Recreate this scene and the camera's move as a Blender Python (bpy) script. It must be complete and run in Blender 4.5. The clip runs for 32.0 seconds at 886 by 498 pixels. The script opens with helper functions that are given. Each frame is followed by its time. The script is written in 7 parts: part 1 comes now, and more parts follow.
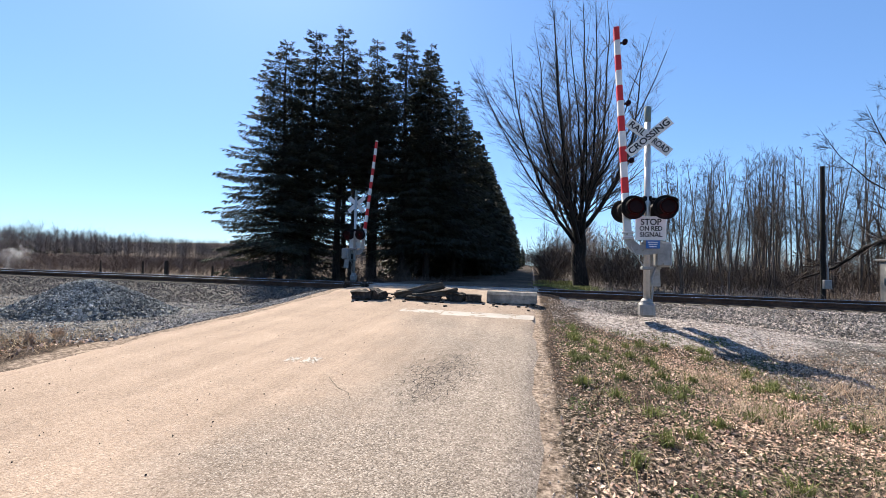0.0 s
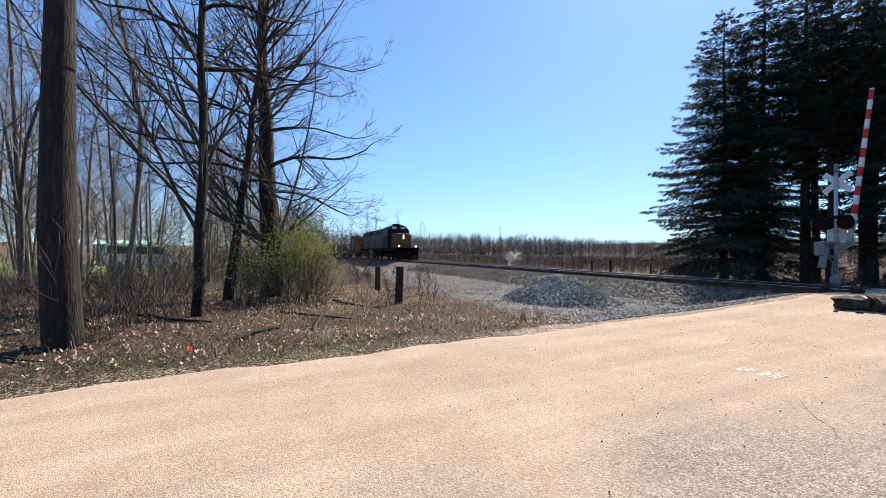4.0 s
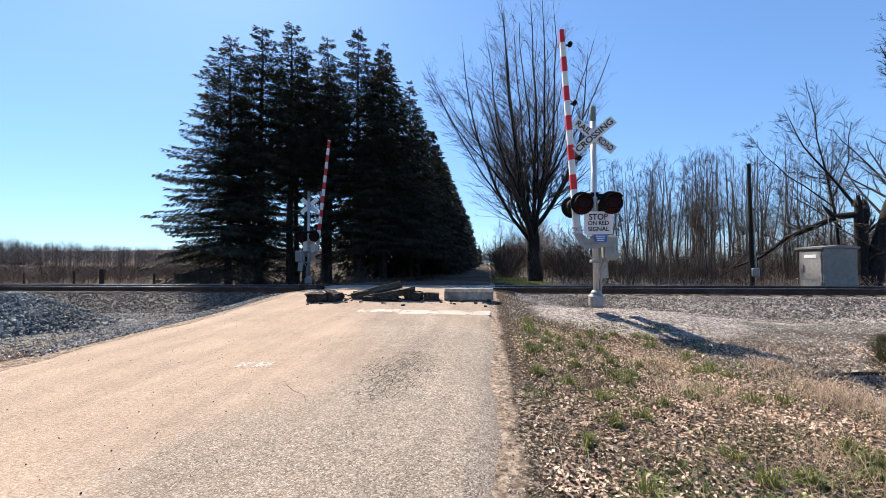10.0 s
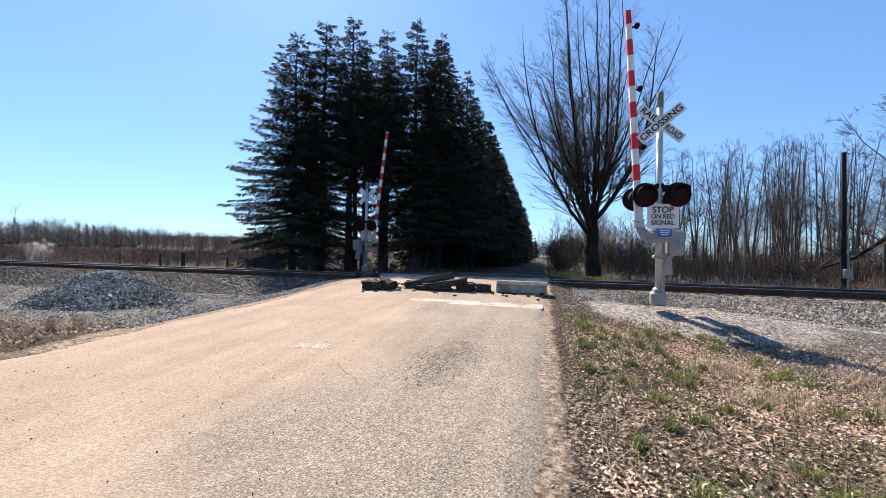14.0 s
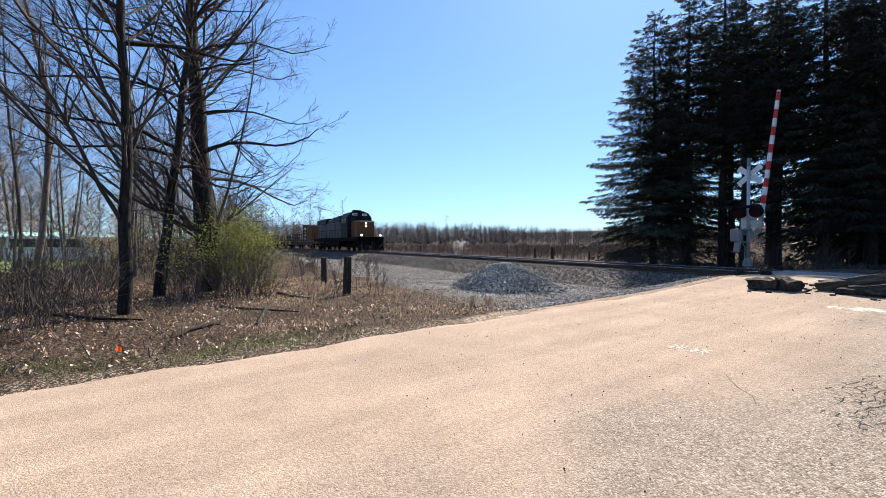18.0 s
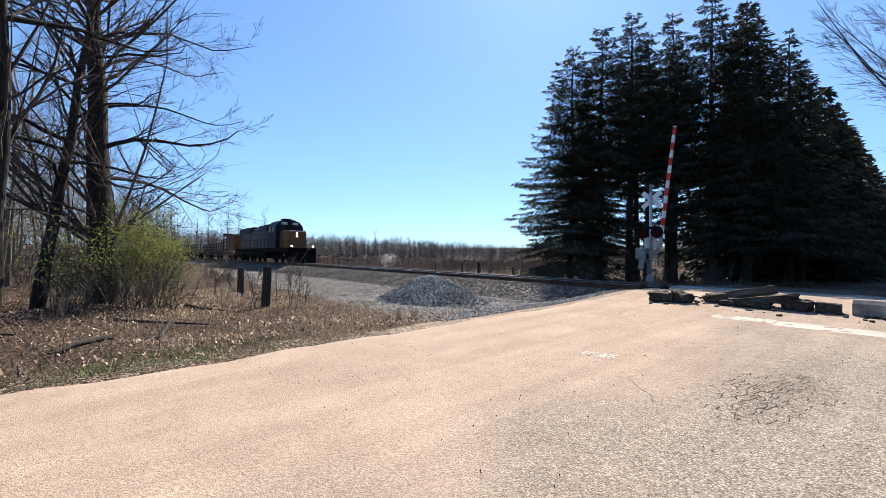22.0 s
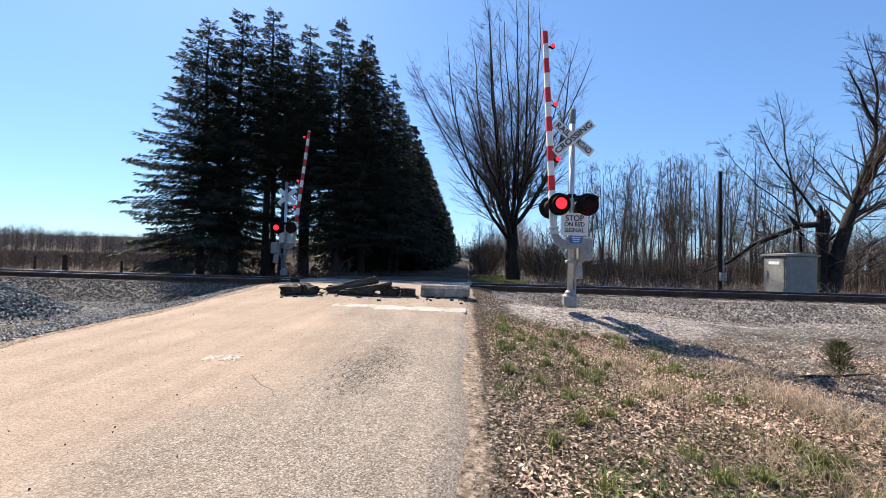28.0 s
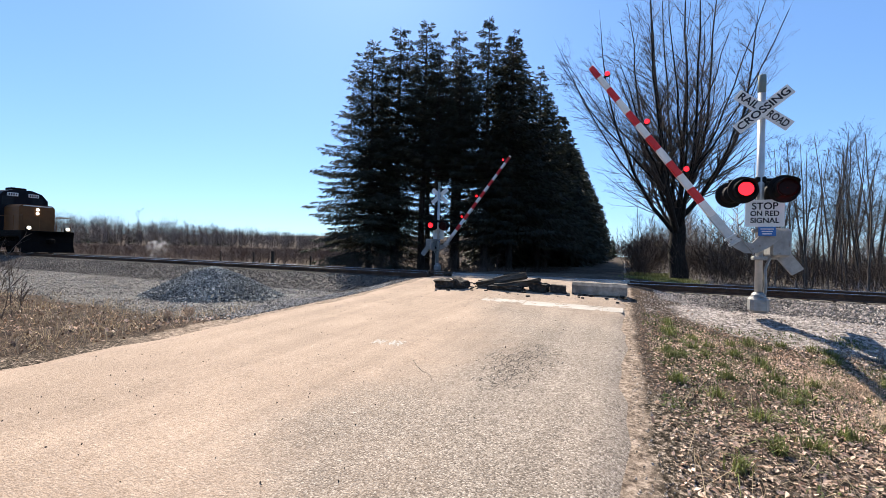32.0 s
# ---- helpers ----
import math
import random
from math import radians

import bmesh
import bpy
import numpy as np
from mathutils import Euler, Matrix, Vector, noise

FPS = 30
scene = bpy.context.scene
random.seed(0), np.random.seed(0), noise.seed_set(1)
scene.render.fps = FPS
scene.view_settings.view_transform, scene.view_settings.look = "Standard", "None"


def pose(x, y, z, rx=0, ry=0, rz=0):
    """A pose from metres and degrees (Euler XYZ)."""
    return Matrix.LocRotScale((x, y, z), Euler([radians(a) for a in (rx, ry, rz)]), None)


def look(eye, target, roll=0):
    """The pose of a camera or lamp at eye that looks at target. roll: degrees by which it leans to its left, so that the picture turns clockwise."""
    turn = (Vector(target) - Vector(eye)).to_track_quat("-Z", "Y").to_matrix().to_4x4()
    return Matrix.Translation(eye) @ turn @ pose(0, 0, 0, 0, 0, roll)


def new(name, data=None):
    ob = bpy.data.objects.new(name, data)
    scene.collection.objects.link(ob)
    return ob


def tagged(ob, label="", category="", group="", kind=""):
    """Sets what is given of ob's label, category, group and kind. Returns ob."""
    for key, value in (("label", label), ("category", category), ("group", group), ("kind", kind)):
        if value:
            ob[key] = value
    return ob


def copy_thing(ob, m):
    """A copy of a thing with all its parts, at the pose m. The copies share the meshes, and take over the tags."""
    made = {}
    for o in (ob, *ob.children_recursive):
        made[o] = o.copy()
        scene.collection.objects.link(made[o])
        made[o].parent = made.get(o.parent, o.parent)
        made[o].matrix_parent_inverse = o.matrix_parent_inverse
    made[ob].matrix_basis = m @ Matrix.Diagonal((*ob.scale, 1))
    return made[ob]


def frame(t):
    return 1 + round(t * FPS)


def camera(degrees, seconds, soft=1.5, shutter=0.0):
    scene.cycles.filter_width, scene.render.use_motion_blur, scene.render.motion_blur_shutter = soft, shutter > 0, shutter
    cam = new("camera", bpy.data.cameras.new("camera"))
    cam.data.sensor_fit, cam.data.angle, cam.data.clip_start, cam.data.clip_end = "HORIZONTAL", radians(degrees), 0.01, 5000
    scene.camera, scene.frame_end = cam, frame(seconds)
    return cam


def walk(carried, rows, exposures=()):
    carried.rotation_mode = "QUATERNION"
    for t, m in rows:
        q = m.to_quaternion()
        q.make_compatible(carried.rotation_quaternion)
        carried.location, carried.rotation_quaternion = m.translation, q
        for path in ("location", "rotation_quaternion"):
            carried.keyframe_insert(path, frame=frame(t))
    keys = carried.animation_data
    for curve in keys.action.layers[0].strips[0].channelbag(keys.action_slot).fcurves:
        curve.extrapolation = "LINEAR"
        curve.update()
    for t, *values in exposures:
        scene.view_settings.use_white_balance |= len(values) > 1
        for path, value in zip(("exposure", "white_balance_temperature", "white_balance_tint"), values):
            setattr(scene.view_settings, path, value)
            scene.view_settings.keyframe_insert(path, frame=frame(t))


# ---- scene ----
cam = camera(92.9, 32.0, soft=0.4)
PATH = [
    (0.0, pose(-0.101, -0.018, 1.443, 91.95, -1.35, 11.98)),
    (0.5, pose(0.003, 0.024, 1.473, 91.85, -0.89, 1.60)),
    (1.0, pose(0.033, 0.057, 1.457, 92.04, -0.83, 0.86)),
    (1.5, pose(0.033, 0.059, 1.482, 91.60, -0.62, 1.32)),
    (2.0, pose(0.043, 0.061, 1.482, 91.51, -0.46, 5.80)),
    (2.5, pose(-0.066, 0.022, 1.488, 91.47, -0.55, 30.56)),
    (3.0, pose(-0.002, 0.033, 1.419, 90.94, -0.15, 59.22)),
    (3.5, pose(-0.058, -0.029, 1.411, 90.55, -0.30, 66.77)),
    (5.5, pose(-0.125, -0.047, 1.384, 91.27, -1.96, 66.05)),
    (6.0, pose(-0.107, -0.074, 1.416, 92.12, -1.83, 59.97)),
    (6.5, pose(-0.060, 0.024, 1.414, 94.33, -1.07, 29.02)),
    (7.0, pose(0.044, 0.038, 1.409, 95.04, -0.79, 4.71)),
    (7.5, pose(0.040, 0.040, 1.410, 94.06, -0.75, 1.05)),
    (8.0, pose(0.034, 0.022, 1.416, 93.01, -0.76, 2.22)),
    (8.5, pose(-0.011, 0.008, 1.405, 92.42, -0.68, 3.38)),
    (9.0, pose(-0.015, -0.006, 1.412, 92.08, -0.29, 4.68)),
    (9.5, pose(-0.057, -0.005, 1.388, 92.07, 0.11, 5.84)),
    (10.0, pose(-0.073, -0.027, 1.398, 92.05, 0.34, 6.26)),
    (10.5, pose(-0.054, -0.013, 1.397, 91.94, 0.30, 6.22)),
    (11.0, pose(-0.043, -0.010, 1.391, 91.75, 0.08, 6.11)),
    (11.5, pose(-0.047, -0.010, 1.399, 91.43, -0.26, 5.94)),
    (12.0, pose(-0.047, -0.005, 1.396, 91.11, -0.67, 6.01)),
    (12.5, pose(-0.043, -0.010, 1.399, 90.90, -1.01, 6.15)),
    (13.0, pose(-0.042, -0.004, 1.395, 90.88, -1.13, 6.84)),
    (13.5, pose(-0.048, -0.004, 1.396, 90.89, -1.31, 8.35)),
    (14.0, pose(-0.028, -0.009, 1.385, 90.85, -1.12, 13.66)),
    (14.5, pose(-0.115, -0.006, 1.377, 90.37, -0.52, 31.22)),
    (15.0, pose(-0.129, -0.096, 1.396, 89.87, 0.01, 49.62)),
    (15.5, pose(-0.132, -0.125, 1.402, 89.55, -0.03, 58.48)),
    (17.5, pose(-0.136, -0.103, 1.402, 89.39, -0.11, 60.11)),
    (18.0, pose(-0.143, -0.099, 1.408, 89.37, -0.09, 59.62)),
    (18.5, pose(-0.146, -0.103, 1.399, 89.58, -0.22, 58.67)),
    (19.0, pose(-0.152, -0.085, 1.392, 90.08, -0.23, 57.04)),
    (19.5, pose(-0.132, -0.100, 1.398, 90.81, -0.21, 54.78)),
    (20.0, pose(-0.100, -0.129, 1.392, 91.56, -0.17, 51.79)),
    (20.5, pose(-0.127, -0.066, 1.365, 91.84, -0.41, 50.38)),
    (21.0, pose(-0.122, -0.067, 1.340, 91.82, -0.66, 49.78)),
    (21.5, pose(-0.123, -0.068, 1.338, 91.61, -1.01, 49.74)),
    (22.0, pose(-0.118, -0.062, 1.343, 91.44, -1.18, 50.00)),
    (22.5, pose(-0.135, -0.061, 1.352, 91.09, -1.29, 50.36)),
    (23.0, pose(-0.135, -0.058, 1.353, 90.60, -1.18, 50.89)),
    (23.5, pose(-0.143, -0.068, 1.339, 90.19, -1.08, 51.85)),
    (24.0, pose(-0.145, -0.068, 1.330, 89.80, -0.99, 52.85)),
    (24.5, pose(-0.138, -0.078, 1.341, 89.76, -0.87, 53.53)),
    (25.0, pose(-0.136, -0.094, 1.372, 90.73, -1.33, 52.38)),
    (25.5, pose(-0.125, -0.027, 1.377, 91.74, -1.58, 33.62)),
    (26.0, pose(-0.034, -0.008, 1.418, 92.05, -1.14, 9.74)),
    (26.5, pose(-0.021, -0.014, 1.413, 91.97, -1.02, 2.10)),
    (28.5, pose(-0.033, -0.021, 1.408, 91.46, -1.31, 3.75)),
    (29.0, pose(-0.027, -0.019, 1.414, 91.58, -1.20, 3.81)),
    (29.5, pose(-0.019, -0.024, 1.419, 91.61, -1.12, 3.87)),
    (30.0, pose(-0.027, -0.015, 1.415, 91.58, -1.02, 3.95)),
    (30.5, pose(-0.027, -0.015, 1.409, 91.44, -1.08, 4.88)),
    (31.0, pose(-0.019, -0.023, 1.408, 91.25, -1.15, 8.01)),
    (31.5, pose(-0.027, -0.019, 1.408, 90.95, -1.23, 13.60)),
    (32.0, pose(-0.065, -0.020, 1.401, 90.49, -1.43, 23.26)),
]
walk(cam, PATH)
# ---- light ----
SUN_AZ, SUN_EL = 35.5, 45.0      # degrees left of the road's heading, and up
world = bpy.data.worlds.new("world")
scene.world = world
world.use_nodes = True
wn = world.node_tree.nodes
sky = wn.new("ShaderNodeTexSky")
sky.sky_type, sky.sun_disc = "NISHITA", False
sky.sun_elevation, sky.sun_rotation = radians(SUN_EL), radians(-SUN_AZ)
sky.air_density, sky.dust_density, sky.ozone_density, sky.altitude = 1.0, 0.35, 3.5, 200
soften = wn.new("ShaderNodeGamma")
soften.inputs["Gamma"].default_value = 0.72
tint = wn.new("ShaderNodeVectorMath")
tint.operation = "MULTIPLY"
tint.inputs[1].default_value = (0.69, 0.96, 1.3)
world.node_tree.links.new(sky.outputs["Color"], soften.inputs["Color"])
world.node_tree.links.new(soften.outputs["Color"], tint.inputs[0])
world.node_tree.links.new(tint.outputs["Vector"], wn["Background"].inputs["Color"])
wn["Background"].inputs["Strength"].default_value = 0.105
sun_data = bpy.data.lights.new("sun", "SUN")
sun_data.energy, sun_data.angle, sun_data.color = 5.0, radians(0.42), (1.0, 0.905, 0.77)
sun_dir = Vector((-math.sin(radians(SUN_AZ)) * math.cos(radians(SUN_EL)), math.cos(radians(SUN_AZ)) * math.cos(radians(SUN_EL)), math.sin(radians(SUN_EL))))
sun = new("sun", sun_data)
sun.matrix_basis = look(sun_dir * 200, (0, 0, 0))
scene.view_settings.exposure = 1.17

# ---- materials ----
def surf(name, cols, scale=3.0, rough=0.85, metal=0.0, bump=0.25, bscale=60.0, big=0.35, rand=0.0, island=0.0, stretch=(1, 1, 1), trans=0.0, spec=0.3):
    """A surface whose colour drifts between cols at two scales, with fine relief. rand / island: brightness spread from object to object or piece to piece."""
    m = bpy.data.materials.new(name)
    m.use_nodes = True
    nt = m.node_tree
    n, l = nt.nodes, nt.links
    b = n["Principled BSDF"]
    co = n.new("ShaderNodeTexCoord")
    mp = n.new("ShaderNodeMapping")
    mp.inputs["Scale"].default_value = stretch
    l.new(co.outputs["Object"], mp.inputs["Vector"])
    fine = n.new("ShaderNodeTexNoise")
    fine.inputs["Scale"].default_value, fine.inputs["Detail"].default_value = scale, 8
    fine.inputs["Roughness"].default_value = 0.65
    l.new(mp.outputs["Vector"], fine.inputs["Vector"])
    ramp = n.new("ShaderNodeValToRGB")
    el = ramp.color_ramp.elements
    while len(el) < len(cols):
        el.new(0.5)
    for i, c in enumerate(cols):
        el[i].position = 0.3 + 0.4 * i / max(1, len(cols) - 1)
        el[i].color = (*c, 1)
    l.new(fine.outputs["Fac"], ramp.inputs["Fac"])
    wide = n.new("ShaderNodeTexNoise")
    wide.inputs["Scale"].default_value, wide.inputs["Detail"].default_value = scale * 0.13, 3
    l.new(mp.outputs["Vector"], wide.inputs["Vector"])
    rng = n.new("ShaderNodeMapRange")
    rng.inputs["From Min"].default_value, rng.inputs["From Max"].default_value = 0.3, 0.7
    rng.inputs["To Min"].default_value, rng.inputs["To Max"].default_value = 1 - big, 1 + big
    l.new(wide.outputs["Fac"], rng.inputs["Value"])
    value = rng.outputs["Result"]
    for amount, node, out in ((rand, "ShaderNodeObjectInfo", "Random"), (island, "ShaderNodeNewGeometry", "Random Per Island")):
        if amount:
            src = n.new(node)
            r2 = n.new("ShaderNodeMapRange")
            r2.inputs["To Min"].default_value, r2.inputs["To Max"].default_value = 1 - amount, 1 + amount
            l.new(src.outputs[out], r2.inputs["Value"])
            mu = n.new("ShaderNodeMath")
            mu.operation = "MULTIPLY"
            l.new(value, mu.inputs[0])
            l.new(r2.outputs["Result"], mu.inputs[1])
            value = mu.outputs[0]
    mix = n.new("ShaderNodeVectorMath")
    mix.operation = "SCALE"
    l.new(ramp.outputs["Color"], mix.inputs[0])
    l.new(value, mix.inputs["Scale"])
    l.new(mix.outputs["Vector"], b.inputs["Base Color"])
    b.inputs["Metallic"].default_value = metal
    b.inputs["Specular IOR Level"].default_value = spec
    rr = n.new("ShaderNodeMapRange")
    rr.inputs["To Min"].default_value, rr.inputs["To Max"].default_value = max(0.05, rough - 0.1), min(1, rough + 0.1)
    l.new(fine.outputs["Fac"], rr.inputs["Value"])
    l.new(rr.outputs["Result"], b.inputs["Roughness"])
    if bump:
        bn = n.new("ShaderNodeTexNoise")
        bn.inputs["Scale"].default_value, bn.inputs["Detail"].default_value = bscale, 4
        l.new(mp.outputs["Vector"], bn.inputs["Vector"])
        bu = n.new("ShaderNodeBump")
        bu.inputs["Strength"].default_value, bu.inputs["Distance"].default_value = bump, 0.5 / bscale
        l.new(bn.outputs["Fac"], bu.inputs["Height"])
        l.new(bu.outputs["Normal"], b.inputs["Normal"])
    if trans:
        tr = n.new("ShaderNodeBsdfTranslucent")
        l.new(mix.outputs["Vector"], tr.inputs["Color"])
        ms = n.new("ShaderNodeMixShader")
        ms.inputs["Fac"].default_value = trans
        l.new(b.outputs[0], ms.inputs[1])
        l.new(tr.outputs[0], ms.inputs[2])
        l.new(ms.outputs[0], n["Material Output"].inputs["Surface"])
    return m


def glow(name, col, strength, base=(0.1, 0.01, 0.01)):
    m = bpy.data.materials.new(name)
    m.use_nodes = True
    b = m.node_tree.nodes["Principled BSDF"]
    b.inputs["Base Color"].default_value = (*base, 1)
    b.inputs["Roughness"].default_value = 0.4
    b.inputs["Emission Color"].default_value = (*col, 1)
    b.inputs["Emission Strength"].default_value = strength
    return m


M = {}
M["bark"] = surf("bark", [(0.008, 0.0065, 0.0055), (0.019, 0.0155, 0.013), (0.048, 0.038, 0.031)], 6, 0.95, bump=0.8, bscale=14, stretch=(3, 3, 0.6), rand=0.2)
M["twig"] = surf("twig", [(0.045, 0.032, 0.026), (0.095, 0.071, 0.057)], 4, 0.9, bump=0, rand=0.2, island=0.25)
M["bark_spruce"] = surf("bark_spruce", [(0.01, 0.008, 0.007), (0.028, 0.022, 0.018), (0.06, 0.046, 0.037)], 6, 0.95, bump=0.6, bscale=18, stretch=(3, 3, 0.7), rand=0.2)
M["bark_grey"] = surf("bark_grey", [(0.05, 0.042, 0.036), (0.11, 0.093, 0.08), (0.19, 0.165, 0.145)], 5, 0.95, bump=0.5, bscale=14, stretch=(3, 3, 0.6), rand=0.25)
M["twig_brush"] = surf("twig_brush", [(0.055, 0.043, 0.035), (0.12, 0.096, 0.08)], 2, 0.9, bump=0, rand=0.3, island=0.3)
M["twig_grey"] = surf("twig_grey", [(0.14, 0.112, 0.098), (0.28, 0.23, 0.2)], 2, 0.9, bump=0, rand=0.25, island=0.25)
M["needle"] = surf("needle", [(0.018, 0.023, 0.017), (0.038, 0.042, 0.028), (0.075, 0.07, 0.048)], 1.2, 0.7, bump=0, rand=0.2, island=0.45, trans=0.2)
M["budleaf"] = surf("budleaf", [(0.12, 0.14, 0.042), (0.23, 0.24, 0.075)], 2, 0.7, bump=0, island=0.35, trans=0.4)
M["weed"] = surf("weed", [(0.05, 0.07, 0.02), (0.13, 0.16, 0.05)], 3, 0.7, bump=0, island=0.5, trans=0.25)
M["grass"] = surf("grass", [(0.085, 0.1, 0.025), (0.2, 0.215, 0.07)], 3, 0.7, bump=0, island=0.4, trans=0.3)
M["straw"] = surf("straw", [(0.3, 0.22, 0.13), (0.52, 0.41, 0.27)], 3, 0.8, bump=0, island=0.35, trans=0.2)
M["straw_red"] = surf("straw_red", [(0.31, 0.215, 0.145), (0.58, 0.445, 0.33)], 3, 0.8, bump=0, island=0.35, trans=0.2)
M["leaf_dry"] = surf("leaf_dry", [(0.1, 0.056, 0.036), (0.29, 0.177, 0.118), (0.54, 0.38, 0.265)], 4, 0.65, bump=0, island=0.6, trans=0.15)
# browner, darker copy of leaf_dry; the left bank's tree shadows are in its colour
M["leaf_brown_shade"] = surf("leaf_brown_shade", [(0.05, 0.03, 0.02), (0.16, 0.098, 0.066), (0.38, 0.26, 0.18)], 4, 0.7, bump=0, island=0.65, trans=0.15)
M["leaf_pale"] = surf("leaf_pale", [(0.54, 0.36, 0.26), (0.82, 0.61, 0.47)], 4, 0.55, bump=0, island=0.3, trans=0.2)
M["gravel_pale"] = surf("gravel_pale", [(0.25, 0.212, 0.186), (0.55, 0.475, 0.42)], 5, 0.85, bump=0.3, bscale=60, island=0.65)
M["gravel_warm"] = surf("gravel_warm", [(0.17, 0.142, 0.12), (0.45, 0.385, 0.33)], 5, 0.85, bump=0.3, bscale=60, island=0.75)
M["stone"] = surf("stone", [(0.15, 0.139, 0.127), (0.36, 0.333, 0.302)], 5, 0.85, bump=0.3, bscale=60, island=0.75)
M["stone_dark"] = surf("stone_dark", [(0.075, 0.063, 0.054), (0.21, 0.18, 0.156)], 5, 0.85, bump=0.3, bscale=60, island=0.75)
M["stone_blue"] = surf("stone_blue", [(0.13, 0.138, 0.135), (0.28, 0.288, 0.278)], 5, 0.85, bump=0.3, bscale=60, island=0.75)
M["ballast"] = surf("ballast", [(0.02, 0.018, 0.016), (0.06, 0.054, 0.048), (0.16, 0.145, 0.13)], 16, 0.95, bump=1.0, bscale=18, big=0.15)
M["timber"] = surf("timber", [(0.025, 0.021, 0.017), (0.06, 0.05, 0.04), (0.13, 0.11, 0.09)], 6, 0.9, bump=0.6, bscale=22, stretch=(0.5, 5, 5), rand=0.2)
M["post"] = surf("post", [(0.02, 0.017, 0.014), (0.06, 0.05, 0.04)], 8, 0.95, bump=0.6, bscale=25, stretch=(4, 4, 0.5), rand=0.3)
M["pole_wood"] = surf("pole_wood", [(0.01, 0.0085, 0.007), (0.028, 0.023, 0.019)], 8, 0.95, bump=0.5, bscale=25, stretch=(4, 4, 0.5))
M["rail_top"] = surf("rail_top", [(0.5, 0.48, 0.46), (0.65, 0.63, 0.6)], 8, 0.25, 1.0, bump=0.05)
M["rail_rust"] = surf("rail_rust", [(0.06, 0.035, 0.025), (0.13, 0.075, 0.05)], 12, 0.9, 0.2, bump=0.4, bscale=80)
M["concrete"] = surf("concrete", [(0.13, 0.115, 0.096), (0.23, 0.205, 0.174), (0.36, 0.325, 0.28)], 7, 0.9, bump=0.4, bscale=50)
M["asphalt_old"] = surf("asphalt_old", [(0.012, 0.011, 0.01), (0.03, 0.026, 0.023), (0.075, 0.065, 0.055)], 14, 0.95, bump=0.9, bscale=35, rand=0.15)
M["mast_metal"] = surf("mast_metal", [(0.42, 0.415, 0.405), (0.56, 0.553, 0.54)], 6, 0.38, 0.45, bump=0.1, bscale=30, big=0.12)
M["alu"] = surf("alu", [(0.18, 0.165, 0.148), (0.26, 0.24, 0.217)], 6, 0.5, 0.2, bump=0.1, bscale=30, big=0.1)
M["galv"] = surf("galv", [(0.22, 0.215, 0.207), (0.34, 0.333, 0.32)], 9, 0.5, 0.25, bump=0.1, bscale=40, big=0.15)
M["paint_white"] = surf("paint_white", [(0.66, 0.66, 0.64), (0.8, 0.8, 0.78)], 5, 0.5, bump=0.08, big=0.08)
M["paint_red"] = surf("paint_red", [(0.5, 0.025, 0.03), (0.62, 0.04, 0.04)], 5, 0.45, bump=0.05, big=0.1)
M["paint_black"] = surf("paint_black", [(0.006, 0.006, 0.0065), (0.014, 0.014, 0.015)], 5, 0.7, bump=0.08, big=0.1, spec=0.12)
M["paint_blue"] = surf("paint_blue", [(0.03, 0.12, 0.36), (0.05, 0.17, 0.45)], 5, 0.45, bump=0.05, big=0.1)
M["letter"] = surf("letter", [(0.012, 0.012, 0.014), (0.025, 0.025, 0.028)], 5, 0.6, bump=0)
M["lens_red"] = surf("lens_red", [(0.008, 0.0012, 0.0012), (0.016, 0.002, 0.002)], 30, 0.45, bump=0.3, bscale=90, spec=0.12)
M["lamp_lit"] = glow("lamp_lit", (1.0, 0.01, 0.018), 1.6)
M["lamp_white"] = glow("lamp_white", (1.0, 0.9, 0.7), 1.6, (0.8, 0.8, 0.75))
M["loco_grey"] = surf("loco_grey", [(0.05, 0.053, 0.055), (0.11, 0.113, 0.114)], 1.5, 0.55, bump=0.1, big=0.25, rand=0.35)
M["loco_blue"] = surf("loco_blue", [(0.004, 0.0055, 0.009), (0.011, 0.013, 0.019)], 1.5, 0.55, bump=0.1, big=0.2, spec=0.15)
M["loco_yellow"] = surf("loco_yellow", [(0.1, 0.043, 0.014), (0.16, 0.072, 0.024)], 1.5, 0.55, bump=0.1, big=0.2)
M["loco_black"] = surf("loco_black", [(0.003, 0.003, 0.003), (0.009, 0.0085, 0.008)], 3, 0.9, bump=0.2, big=0.3, spec=0.08)
M["car_brown"] = surf("car_brown", [(0.03, 0.02, 0.016), (0.07, 0.046, 0.036)], 3, 0.85, bump=0.3, big=0.3)
M["glass_dark"] = surf("glass_dark", [(0.02, 0.025, 0.03), (0.03, 0.035, 0.04)], 2, 0.12, bump=0, big=0.05, spec=0.6)
M["car_white"] = surf("car_white", [(0.7, 0.7, 0.7), (0.8, 0.8, 0.8)], 1, 0.3, bump=0, big=0.03, spec=0.5)
M["roof_green"] = surf("roof_green", [(0.25, 0.42, 0.38), (0.33, 0.5, 0.46)], 1, 0.5, bump=0.1, big=0.1)
M["siding"] = surf("siding", [(0.12, 0.16, 0.15), (0.2, 0.24, 0.23)], 1, 0.7, bump=0.1, big=0.1)
M["rubber"] = surf("rubber", [(0.015, 0.015, 0.015), (0.03, 0.03, 0.03)], 5, 0.85, bump=0.2)
M["orange"] = surf("orange", [(0.85, 0.12, 0.02), (0.9, 0.17, 0.03)], 6, 0.6, bump=0, big=0.1, trans=0.5)
M["blossom"] = surf("blossom", [(0.75, 0.72, 0.68), (0.85, 0.82, 0.8)], 3, 0.8, bump=0, island=0.1, trans=0.3)
